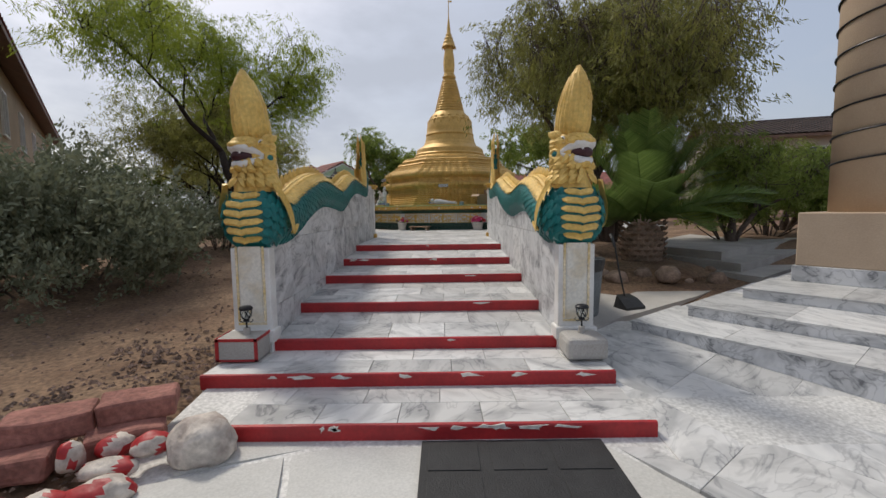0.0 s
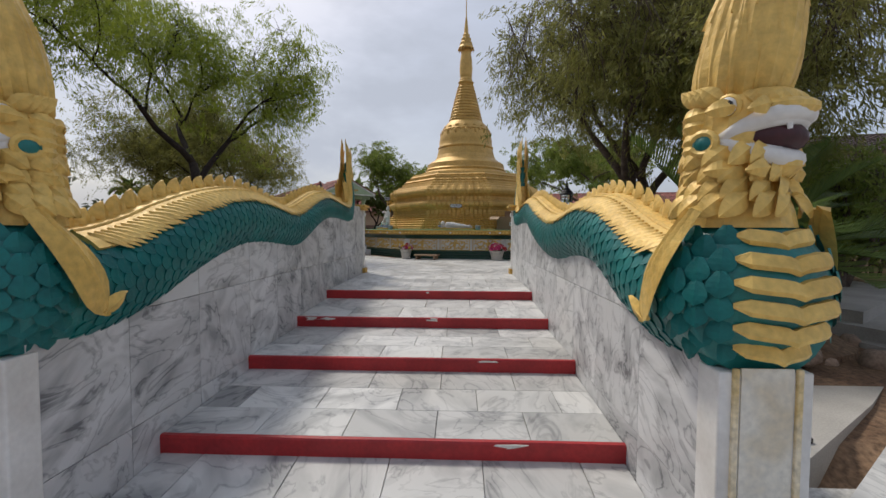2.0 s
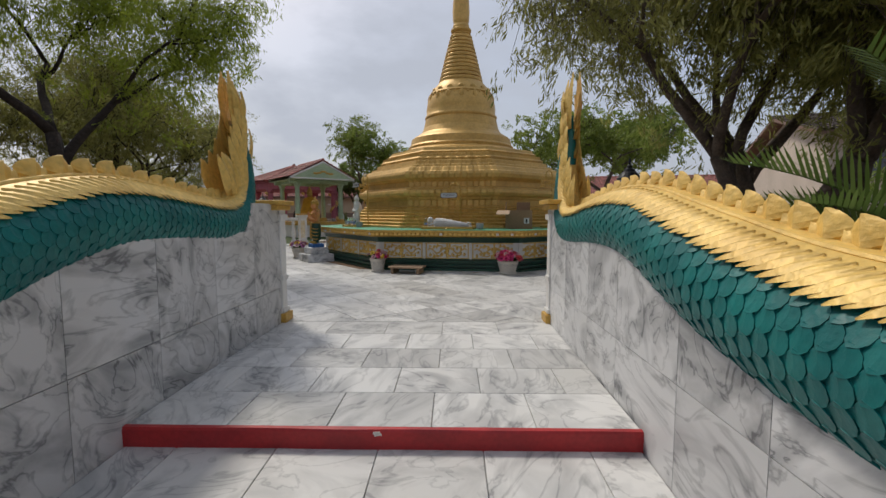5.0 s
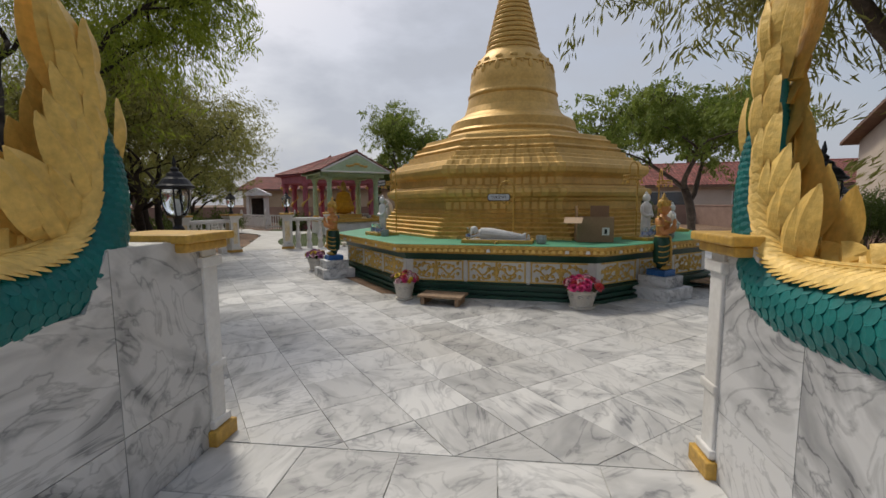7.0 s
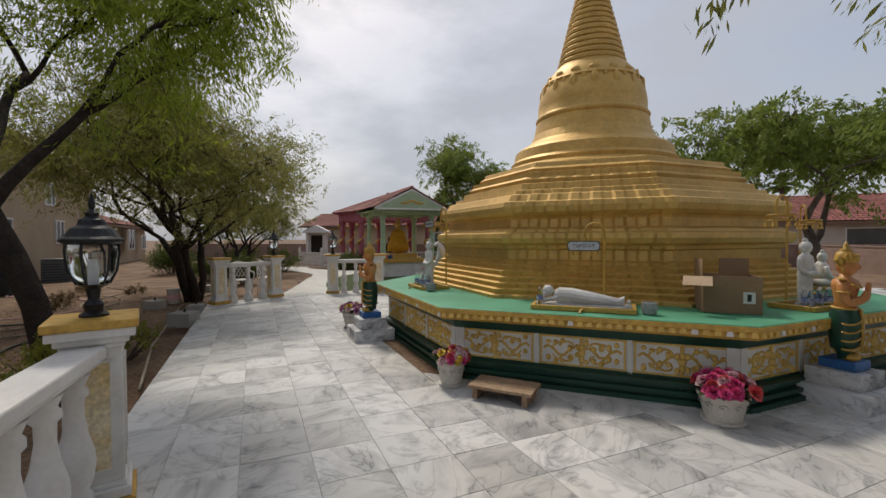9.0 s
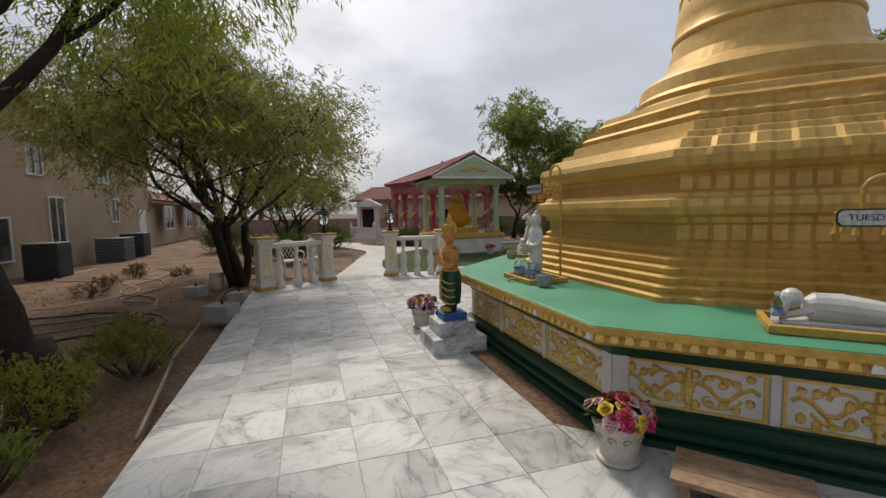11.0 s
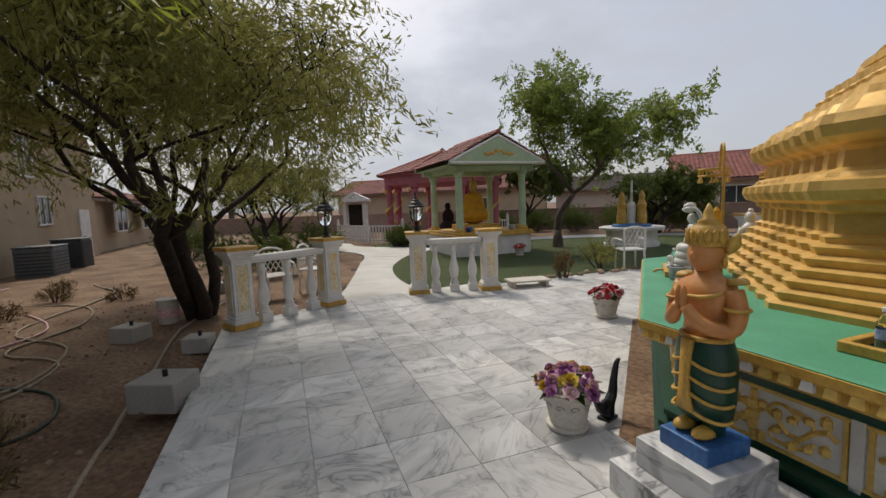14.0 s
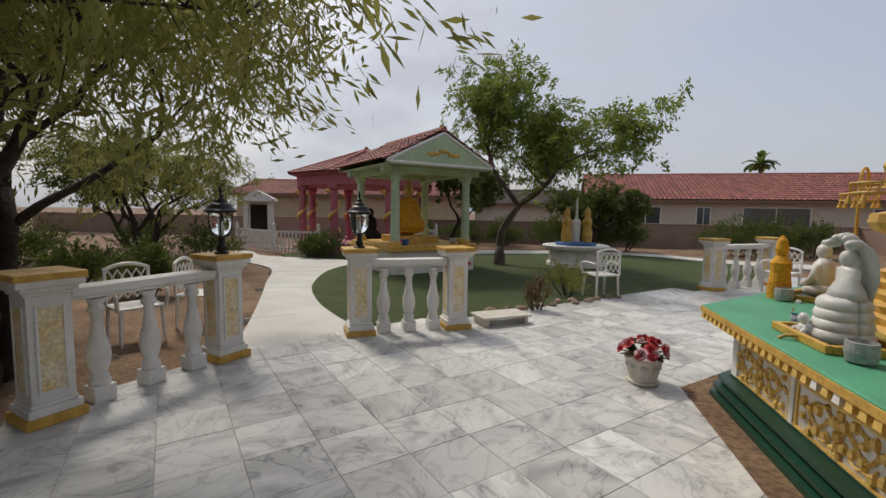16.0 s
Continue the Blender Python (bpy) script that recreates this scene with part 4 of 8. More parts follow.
    while s < s_curl + 0.34:
        c, r, d, w = at(s)
        hh = 0.098 * (0.9 + 0.2 * rnd.random()) * lerp(s, [s_head, s_head + 0.5, s_curl, s_end], [0.75, 1, 0.8, 0.45])
        b0 = c + w * (r + 0.0)
        for sg in (-1, 1):
            blade(bm, b0 - d * 0.015, b0 + w * (hh + 0.015) + d * 0.035, 0.155, 0.036, X * sg, GOLD, 0.0, 6, 0.28)
            blade(bm, b0 + d * 0.05, b0 + w * hh * 0.62 + d * 0.075, 0.09, 0.03, X * sg, GOLD, 0.0, 4, 0.3)
        s += 0.128
    # chest
    ZC, CY0 = 1.465, 4.14 + NEAR
    ellipsoid(bm, Vector((0, CY0, ZC)), (0.285, 0.285, 0.295), 26, 16, TEAL)
    IN = radians(-4)
    for k in range(6):
        zz = ZC + 0.20 - 0.079 * k
        loops = []
        for j in range(17):
            a = radians(-38 + 76 * j / 16)
            dz = -0.007 * math.cos(a * 4.4) - 0.013 * math.exp(-(a / 0.07) ** 2)
            rr = math.sqrt(max(0.291 ** 2 - (zz - ZC) ** 2, 0.02)) + 0.004
            e = 1 - max(0, abs(j - 8) - 6) * 0.35
            o = Vector((math.sin(a + IN), -math.cos(a + IN), 0))
            b0 = Vector((0, CY0, zz + dz))
            loops.append([b0 + o * (rr - 0.03) + Vector((0, 0, 0.028 * e)), b0 + o * (rr + 0.008) + Vector((0, 0, 0.028 * e)), b0 + o * (rr + 0.026 * e) + Vector((0, 0, -0.012 * e)), b0 + o * (rr + 0.018 * e) + Vector((0, 0, -0.028 * e)), b0 + o * (rr - 0.03) + Vector((0, 0, -0.024 * e))])
        rings(bm, loops, GOLD)
    for sg in (-1, 1):
        for k in range(6):
            for j in range(4):
                a = IN + sg * radians(46 + 15 * j)
                zz = ZC + 0.2 - 0.08 * k - 0.035 * (j % 2)
                rr = math.sqrt(max(0.291 ** 2 - (zz - ZC) ** 2, 0.02))
                o = Vector((math.sin(a), -math.cos(a), 0))
                blade(bm, Vector((0, CY0, zz + 0.045)) + o * (rr - 0.004), Vector((0, CY0, zz - 0.05)) + o * (rr + 0.014), 0.085, 0.007, o, SCALE, 0.004, 5, 0.6)
        # long shoulder leaf with a curled foot
        for dx, wd in ((0.0, 0.2), (0.035, 0.11)):
            blade(bm, (sg * 0.22, CY0 - 0.12 + dx, 1.77), (sg * 0.3, 4.30 + NEAR + dx * 0.4, 1.29), wd, 0.03, (sg, 0.15, 0.15), GOLD, 0.05, 9, 0.7)
        blade(bm, (sg * 0.285, 4.27 + NEAR, 1.31), (sg * 0.31, 4.41 + NEAR, 1.39), 0.075, 0.028, (sg, 0, 0), GOLD, 0.012, 6)
    # neck and head, turned outwards
    HS = 0.82
    G = Matrix.Translation((0, CY0, 1.75)) @ Matrix.Rotation(radians(-30), 4, "Z") @ Matrix.Scale(HS, 4)
    G3 = G.to_3x3() * (1 / HS)

    def T(p):
        return G @ Vector(p)
    rings(bm, [[T((0.2 * f * math.cos(t), 0.02 + oy + 0.2 * f * math.sin(t), z)) for t in [2 * math.pi * k / 20 for k in range(20)]] for f, oy, z in ((1.2, 0, -0.06), (1.12, 0, 0.02), (0.98, 0, 0.1), (0.92, 0, 0.18), (0.98, 0, 0.26), (1.04, 0.0, 0.36), (1.02, 0, 0.46), (0.86, 0, 0.53))], GOLD)
    # tiers of feathers round the neck, sweeping down and back
    for zz, rr, k, ln in ((0.06, 0.235, 17, 0.15), (0.13, 0.2, 16, 0.15), (0.21, 0.185, 16, 0.14), (0.28, 0.19, 15, 0.13)):
        for j in range(k):
            a = 2 * math.pi * (j + rnd.random() * 0.3) / k
            o = Vector((math.cos(a), math.sin(a), 0))
            side = Vector((-o.y, o.x, 0)) * (1 if o.x > 0 else -1)
            b0 = T(Vector((0, 0.02, zz + 0.03)) + o * rr * 0.93)
            t0 = T(Vector((0, 0.02, zz - ln * 0.5)) + o * (rr + 0.03) + side * 0.11)
            blade(bm, b0, t0, 0.075, 0.022, G3 @ o, GOLD, 0.015, 7, 0.4)
    # cheek feathers, swept back from the mouth
    for zz in (0.2, 0.255, 0.31, 0.365, 0.42, 0.47):
        for sg in (-1, 1):
            for j in range(5):
                a = radians(-58 + 38 * j)
                if j < 2 and 0.23 < zz < 0.44:
                    continue
                o = Vector((sg * math.cos(a), math.sin(a), 0))
                fw = Vector((-sg * math.sin(a), math.cos(a), 0)) * sg
                back = fw if fw.y > 0 else -fw
                b0 = T(Vector((0, 0.0, zz)) + o * 0.195)
                t0 = T(Vector((0, 0.0, zz + rnd.uniform(-0.035, 0.0))) + o * 0.225 + back * 0.115)
                blade(bm, b0, t0, 0.06, 0.02, G3 @ o, GOLD, 0.02, 6, 0.35)
    # jaws: gilt bones, white lips, dark throat
    RG = G3.to_4x4()
    ellipsoid(bm, T((0, -0.13, 0.455)), (0.125, 0.135, 0.045), 18, 10, GOLD, RG)
    ellipsoid(bm, T((0, -0.10, 0.215)), (0.1, 0.115, 0.042), 18, 8, GOLD, RG)
    ellipsoid(bm, T((0, -0.09, 0.335)), (0.125, 0.135, 0.072), 16, 10, MOUTH, RG)

    def lip(zc, front, rise, rd):
        pts = []
        for k in range(21):
            f = k / 10 - 1                       # corner, front, corner
            q = 1 - f * f
            pts.append(T((0.178 * (abs(f) ** 0.6) * (1 if f > 0 else -1), -0.005 - front * q, zc + rise * q ** 0.7)))
        tube(bm, pts, [rd * (0.75 + 0.25 * math.sin(math.pi * k / 20)) for k in range(21)], 9, WHITE)
    lip(0.335, 0.225, 0.10, 0.036)
    lip(0.335, 0.185, -0.095, 0.036)
    lip(0.342, 0.21, 0.065, 0.028)
    lip(0.328, 0.17, -0.062, 0.028)
    for k in (-2, 2):
        u0 = T((0.032 * k, -0.215, 0.41))
        blade(bm, u0, u0 + G3 @ Vector((0, -0.005, -0.075)), 0.035, 0.016, G3 @ Vector((0, -1, 0)), WHITE, 0, 4, 0.2)
        u0 = T((0.032 * k, -0.175, 0.26))
        blade(bm, u0, u0 + G3 @ Vector((0, -0.005, 0.06)), 0.032, 0.016, G3 @ Vector((0, -1, 0)), WHITE, 0, 4, 0.2)
    for k in range(11):
        a = radians(-80 + 160 * k / 10)
        o = Vector((math.sin(a), -math.cos(a), 0))
        blade(bm, T(Vector((0, -0.06, 0.235)) + Vector((o.x * 0.115, o.y * 0.15, 0))), T(Vector((0, -0.02, 0.15)) + Vector((o.x * 0.14, o.y * 0.15, 0))), 0.065, 0.018, G3 @ o, GOLD, 0.015, 6, 0.4)
        blade(bm, T(Vector((0, -0.1, 0.47)) + Vector((o.x * 0.115, o.y * 0.14, 0))), T(Vector((0, -0.03, 0.545)) + Vector((o.x * 0.13, o.y * 0.16, 0))), 0.06, 0.018, G3 @ o, GOLD, 0.012, 6, 0.4)
    for sg in (-1, 1):
        ellipsoid(bm, T((sg * 0.172, -0.03, 0.475)), (0.04, 0.04, 0.04), 12, 9, WHITE)
        ellipsoid(bm, T((sg * 0.2, -0.042, 0.478)), (0.02, 0.02, 0.02), 9, 7, BLACK)
        tube(bm, [T((sg * 0.18, -0.03 + 0.048 * math.cos(q), 0.475 + 0.046 * math.sin(q))) for q in [k * math.pi / 8 for k in range(17)]], 0.012, 6, GOLD)
        for k in range(4):
            b0 = T((sg * 0.16, 0.0 + 0.03 * k, 0.5))
            blade(bm, b0, b0 + G3 @ Vector((sg * 0.035, 0.07, 0.07)), 0.06, 0.018, G3 @ Vector((sg * 0.9, -0.2, 0.3)), GOLD, 0.012, 5)
        # ear: teal hollow in a gilt curl
        ellipsoid(bm, T((sg * 0.208, 0.055, 0.325)), (0.022, 0.045, 0.036), 10, 8, TEAL, RG)
        tube(bm, [T((sg * 0.215, 0.055 + 0.056 * math.cos(q), 0.325 + 0.048 * math.sin(q))) for q in [0.4 + k * math.pi / 8 for k in range(15)]], 0.015, 6, GOLD)
    # tall flame crest, broad in profile, leaning forward, ribbed with long leaves
    CH = 0.79
    prof_t, prof_w = [0, 0.12, 0.35, 0.55, 0.75, 0.9, 1.0], [0.92, 0.98, 1.06, 1.05, 0.84, 0.5, 0.08]

    def cr(t, a, k=1.0):
        f = lerp(t, prof_t, prof_w) * k
        return T((0.135 * f * math.cos(a), 0.03 - 0.11 * t + 0.185 * f * math.sin(a), 0.49 + CH * t))
    rings(bm, [[cr(t, a) for a in [2 * math.pi * k / 18 for k in range(18)]] for t in [i / 14 for i in range(15)]], GOLD)
    for i, (t0, t1) in enumerate(((-0.05, 0.42), (0.05, 0.58), (0.2, 0.74), (0.36, 0.88), (0.52, 1.0))):
        k = 12
        for j in range(k):
            a = 2 * math.pi * (j + 0.5 * (i % 2) + 0.2 * rnd.random()) / k
            o = G3 @ Vector((math.cos(a), 0.7 * math.sin(a), 0)).normalized()
            blade(bm, cr(max(t0, 0), a, 0.98), cr(min(t1 + 0.05 * rnd.random(), 1.02), a, 1.03), 0.082, 0.022, o, GOLD, 0.018, 9, 0.55)
    # flame of overlapping leaves before and behind the upright tail
    lean = -0.24 if sx < 0 else -0.10
    n_l = 7
    for i in range(n_l):
        f = i / (n_l - 1)
        s = s_curl + 0.42 + (s_end - s_curl - 0.45) * f
        c, r, d, w = at(s)
        b0 = c + w * (r * 0.75)
        ln = 0.40 - 0.06 * f
        tip = b0 + Vector((0, lean * (1 - 0.75 * f), ln * (0.82 + 0.18 * f)))
        for sg in (-1, 1):
            j = rnd.uniform(-0.02, 0.02)
            blade(bm, b0 + X * sg * 0.028, tip + X * sg * (0.035 + 0.02 * (1 - f)) + Vector((0, j, j)), 0.17 - 0.03 * f, 0.034, X * sg, GOLD, 0.028, 10, 0.48)
            blade(bm, b0 + X * sg * 0.055 + Vector((0, 0.03, -0.02)), b0 + (tip - b0) * 0.72 + X * sg * 0.07 + Vector((0, 0.06, 0.02)), 0.1, 0.026, X * sg, GOLD, 0.02, 8, 0.45)
    tip = P[-1]
    for sg in (-1, 1):
        for dy, h, wd in ((-0.12, 0.36, 0.16), (-0.05, 0.30, 0.13), (0.03, 0.2, 0.11)):
            blade(bm, tip + Vector((sg * 0.02, 0.01 + dy * 0.3, -0.12)), tip + Vector((sg * 0.025, dy, h)), wd, 0.032, X * sg, GOLD, 0.02, 10, 0.45)
        for i in range(4):
            s = s_curl + 0.34 + (s_end - s_curl - 0.38) * i / 3
            c, r, d, w = at(s)
            b0 = c - w * r * 0.55 + X * sg * 0.05
            blade(bm, b0, b0 + Vector((sg * 0.0, 0.055 - 0.04 * i / 3, 0.27)), 0.11, 0.03, (sg, 0.35, 0), GOLD, 0.02, 9, 0.42)
    m = Matrix.Translation((xc, 0, 0)) @ Matrix.Diagonal((1 if sx < 0 else -1, 1, 1, 1))
    bm.transform(m)
    if sx > 0:
        bmesh.ops.reverse_faces(bm, faces=bm.faces)
    for f in bm.faces:
        f.smooth = f.material_index in (TEAL, WHITE, MOUTH, BLACK)
    return single("serpent_statue", bm, [M["teal"], M["gold_light"], M["white"], M["mouth"], M["black"], M["teal_scale"]], "crested serpent statue, teal scaled body, pale gold feathers, open white mouth", "statue", group="guardian serpents")


naga(-1, (WL[0] + WL[1]) / 2)
naga(1, (WR[0] + WR[1]) / 2)


# ---- lamps, posts and balustrades ----
def lantern(x, y, z, s=1.0, label="black lantern with curved glass panes on a terrace post"):
    t = thing("post_lantern", label, "lantern", pose(x, y, z), group="post lanterns")
    bm = bmesh.new()
    lathe(bm, [(0.07, 0), (0.07, 0.015), (0.045, 0.03), (0.05, 0.07), (0.028, 0.1), (0.035, 0.16), (0.08, 0.185)], seg=16)
    part("base", bm, M["iron"], t, smooth=False)
    bm = bmesh.new()
    lathe(bm, [(0.07, 0.185), (0.105, 0.26), (0.118, 0.36), (0.115, 0.42)], seg=18)
    g = part("globe", bm, M["glass"], t, "clear curved glass", smooth=True)
    g.visible_shadow = False
    for k in range(6):
        a = 2 * math.pi * k / 6
        bm = bmesh.new()
        tube(bm, [(r * math.cos(a), r * math.sin(a), zz) for r, zz in ((0.075, 0.185), (0.11, 0.26), (0.123, 0.36), (0.12, 0.425))], 0.007, 5)
        part("rib", bm, M["iron"], t)
    bm = bmesh.new()
    lathe(bm, [(0.12, 0.41), (0.15, 0.425), (0.15, 0.44), (0.13, 0.455), (0.1, 0.5), (0.07, 0.52), (0.06, 0.55), (0.03, 0.57), (0.035, 0.59), (0.012, 0.61), (0.018, 0.64), (0.004, 0.7)], seg=18)
    part("roof", bm, M["iron"], t)
    bm = bmesh.new()
    lathe(bm, [(0.02, 0.19), (0.022, 0.28), (0.015, 0.33)], seg=8)
    part("candle", bm, M["white"], t, "white lamp holder")
    t.matrix_world = pose(x, y, z) @ Matrix.Scale(s, 4)
    return t


def post(x, y, rz, z=PZ, h=1.1, w=0.26):
    t = thing("balustrade_post", "white square post with ochre panels, cap and foot", "post", pose(x, y, z, 0, 0, rz), group="balustrade posts")
    part("foot", B((0, 0, 0, w + 0.1, w + 0.1, 0.07), bevel=0.006), M["yellow"], t, "ochre painted foot")
    part("plinth", B((0, 0, 0.07, w + 0.06, w + 0.06, 0.06), (0, 0, 0.13, w + 0.02, w + 0.02, 0.03), bevel=0.008), M["white"], t)
    part("shaft", B((0, 0, 0.16, w, w, h - 0.34), bevel=0.006), M["white"], t)
    for i in range(4):
        a = i * 90
        c, s = math.cos(radians(a)), math.sin(radians(a))
        bm = bmesh.new()
        o = w / 2
        box(bm, 0, o + 0.001, 0.24, w - 0.11, 0.008, h - 0.5)
        bm.transform(Matrix.Rotation(radians(a), 4, "Z"))
        part("panel", bm, M["tan_mark"], t, "ochre stained sunk panel")
        bm = bmesh.new()
        for xx in (-1, 1):
            box(bm, xx * (w / 2 - 0.05), o + 0.002, 0.225, 0.016, 0.018, h - 0.47)
        box(bm, 0, o + 0.002, 0.225, w - 0.1, 0.018, 0.016)
        box(bm, 0, o + 0.002, h - 0.26, w - 0.1, 0.018, 0.016)
        bm.transform(Matrix.Rotation(radians(a), 4, "Z"))
        part("panel_moulding", bm, M["white"], t)
    part("necking", B((0, 0, h - 0.18, w + 0.03, w + 0.03, 0.03), (0, 0, h - 0.15, w + 0.07, w + 0.07, 0.035), (0, 0, h - 0.115, w + 0.13, w + 0.13, 0.05), bevel=0.008), M["white"], t)
    part("cap", B((0, 0, h - 0.065, w + 0.16, w + 0.16, 0.05), bevel=0.01), M["yellow"], t, "ochre painted cap")
    return t


BALUSTER = [(0.075, 0), (0.075, 0.05), (0.06, 0.06), (0.07, 0.08), (0.05, 0.10), (0.072, 0.16), (0.085, 0.24), (0.08, 0.31), (0.055, 0.40), (0.04, 0.50), (0.042, 0.58), (0.06, 0.60), (0.06, 0.63), (0.045, 0.65), (0.06, 0.69), (0.07, 0.71)]


def rail(p, q, n, z=PZ, h=0.93):
    """A top rail on n turned balusters between two posts."""
    p, q = Vector(p), Vector(q)
    d = q - p
    a = math.degrees(math.atan2(d.y, d.x))
    c = (p + q) / 2
    t = thing("balustrade", "white balustrade rail on turned balusters", "balustrade", pose(c.x, c.y, z, 0, 0, a), group="balustrades")
    L = d.length - 0.28
    part("handrail", B((0, 0, h - 0.09, L, 0.15, 0.03), (0, 0, h - 0.06, L, 0.2, 0.07), bevel=0.012), M["white"], t)
    me = None
    for i in range(n):
        x = -L / 2 + L * (i + 0.5) / n
        if me is None:
            bm = bmesh.new()
            lathe(bm, [(r, zz * (h - 0.22) / 0.71 + 0.12) for r, zz in BALUSTER], seg=14)
            box(bm, 0, 0, 0, 0.16, 0.16, 0.13, bevel=0.006)
            ob = part("baluster", bm, M["white"], t)
            for f in ob.data.polygons:
                f.use_smooth = len(f.vertices) == 4 and f.area < 0.004
            me = ob.data
        else:
            ob = new("baluster", me)
            ob.parent = t
        ob.location = (x, 0, 0)
    return t


GATE = [(-7.93, 18.52), (-7.46, 19.93), (-6.34, 21.0), (-5.18, 21.5)]
for i, (x, y) in enumerate(GATE):
    post(x, y, (68, 68, 25, 25)[i])
rail(GATE[0], GATE[1], 3)
rail(GATE[2], GATE[3], 3)
lantern(*GATE[1], PZ + 1.085)
lantern(*GATE[2], PZ + 1.085)
post(-2.79, 11.93, 49.4)
rail((-1.9, 10.72), (-2.79, 11.93), 4)
lantern(-2.79, 11.93, PZ + 1.085)
post(2.33, 11.89, -49.4)
rail((1.36, 10.72), (2.33, 11.89), 4)
lantern(2.33, 11.89, PZ + 1.085)
post(6.0, 19.4, -10)
post(7.6, 19.1, -10)
rail((6.0, 19.4), (7.6, 19.1), 3)
lantern(7.6, 19.1, PZ + 1.085)
post(-0.08, 25.3, 20)
post(1.6, 26.3, 30)
rail((-0.08, 25.3), (1.6, 26.3), 4)


# ---- trees, palms and bushes ----
def tree(name, label, base, height, spread, leafm, barkm, seed, trunks=2, leaf_n=14000, leaf=0.085, aspect=0.22, droop=0.5, lean=(0, 0), fork=0.22, trunk_r=0.16, low=0.32, flatten=0.75, outw=1.0, spin=0, hang=0.0):
    rng = random.Random(seed)
    t = thing(name, label, "tree", pose(*base, 0, 0, spin))
    bm = bmesh.new()
    tips = []

    def limb(p, d, length, r, depth):
        n = 5
        pts, rs = [p], [r]
        q, dd = p.copy(), d.copy()
        for i in range(n):
            dd = (dd + Vector((rng.gauss(0, 0.16), rng.gauss(0, 0.16), rng.gauss(0.03, 0.1)))).normalized()
            q = q + dd * length / n
            pts.append(q.copy())
            rs.append(r * (1 - 0.42 * (i + 1) / n))
        tube(bm, pts, rs, 7 if depth < 2 else 5)
        if depth >= 2:
            for k, pt in enumerate(pts[2:]):
                tips.append((pt, dd.copy(), depth))
        if depth < 4:
            k = rng.choice((2, 3)) if depth else 3
            for j in range(k):
                a = 2 * math.pi * (j + rng.random() * 0.7) / k
                o = Vector((math.cos(a), math.sin(a), 0))
                nd = (dd * 0.75 + o * rng.uniform(0.45, 0.8) * outw + Vector((0, 0, 0.12))).normalized()
                if nd.z < -0.05:
                    nd.z = 0.02
                limb(pts[-1 if j else -2], nd, length * rng.uniform(0.62, 0.82), rs[-1] * 0.8, depth + 1)
    for k in range(trunks):
        a = 2 * math.pi * k / trunks + seed
        out = Vector((math.cos(a), math.sin(a), 0))
        d = (Vector((lean[0], lean[1], 1)) + out * (0.35 if trunks > 1 else 0.06)).normalized()
        limb(out * (trunk_r * 0.7 if trunks > 1 else 0) + Vector((0, 0, -0.15)), d, height * fork * 1.35, trunk_r * rng.uniform(0.8, 1.05), 0)
    # root flare
    lathe(bm, [(trunk_r * 1.9, -0.2), (trunk_r * 1.45, 0.02), (trunk_r * 1.2, 0.25), (trunk_r * 0.6, 0.5)], seg=12)
    # fit the limbs into the wanted crown
    P = np.array([p[:] for p, _, _ in tips])
    zmax, cx, cy = P[:, 2].max(), P[:, 0].mean(), P[:, 1].mean()
    rad = np.percentile(np.hypot(P[:, 0] - cx, P[:, 1] - cy), 92)
    sz, sr = height / zmax * 0.93, spread / rad
    for v in bm.verts:
        f = min(1.0, max(0.0, v.co.z / (zmax * 0.25)))
        k = 1 + (sr - 1) * f
        v.co.x, v.co.y, v.co.z = v.co.x * k, v.co.y * k, v.co.z * sz
    part("trunk", bm, M[barkm], t, smooth=True)
    P[:, 0] *= sr
    P[:, 1] *= sr
    P[:, 2] *= sz
    nrng = np.random.default_rng(seed)
    keep = P[:, 2] > height * low
    P = P[keep]
    # twigs of leaves hang about every limb end
    leaf_n = int(leaf_n * 2.0)
    nt = max(60, leaf_n // 34)
    src = P[nrng.integers(0, len(P), nt)]
    tw = src + nrng.normal(0, 1, (nt, 3)) * np.array([spread * 0.11, spread * 0.11, height * 0.06])
    tw[:, 2] -= hang * nrng.uniform(0, 1, nt) ** 1.5
    twd = nrng.normal(0, 1, (nt, 3))
    twd[:, 2] = nrng.normal(-0.15 - droop * 0.6, 0.35, nt)
    twd /= np.linalg.norm(twd, axis=1)[:, None]
    per = leaf_n // nt
    bmt = bmesh.new()
    reach = spread * 0.13
    for q in range(nt):
        if np.linalg.norm(tw[q] - src[q]) > 0.5 + 0.6 * hang:
            continue
        tube(bmt, [src[q], src[q] * 0.5 + tw[q] * 0.5 + np.array([0, 0, 0.12]), tw[q], tw[q] + twd[q] * reach], [0.008, 0.006, 0.004, 0.002], 3)
    part("twigwork", bmt, M[barkm], t)["kind"] = "stuff"
    along = nrng.uniform(0, 1, (nt, per, 1)) * spread * 0.17 * nrng.uniform(0.6, 1.3, (nt, 1, 1))
    c = tw[:, None, :] + twd[:, None, :] * along + nrng.normal(0, 0.055, (nt, per, 3))
    dd = np.repeat(twd[:, None, :], per, 1)
    leaves("crown", c.reshape(-1, 3), dd.reshape(-1, 3), leaf, aspect, M[leafm], t, seed, droop)
    return t


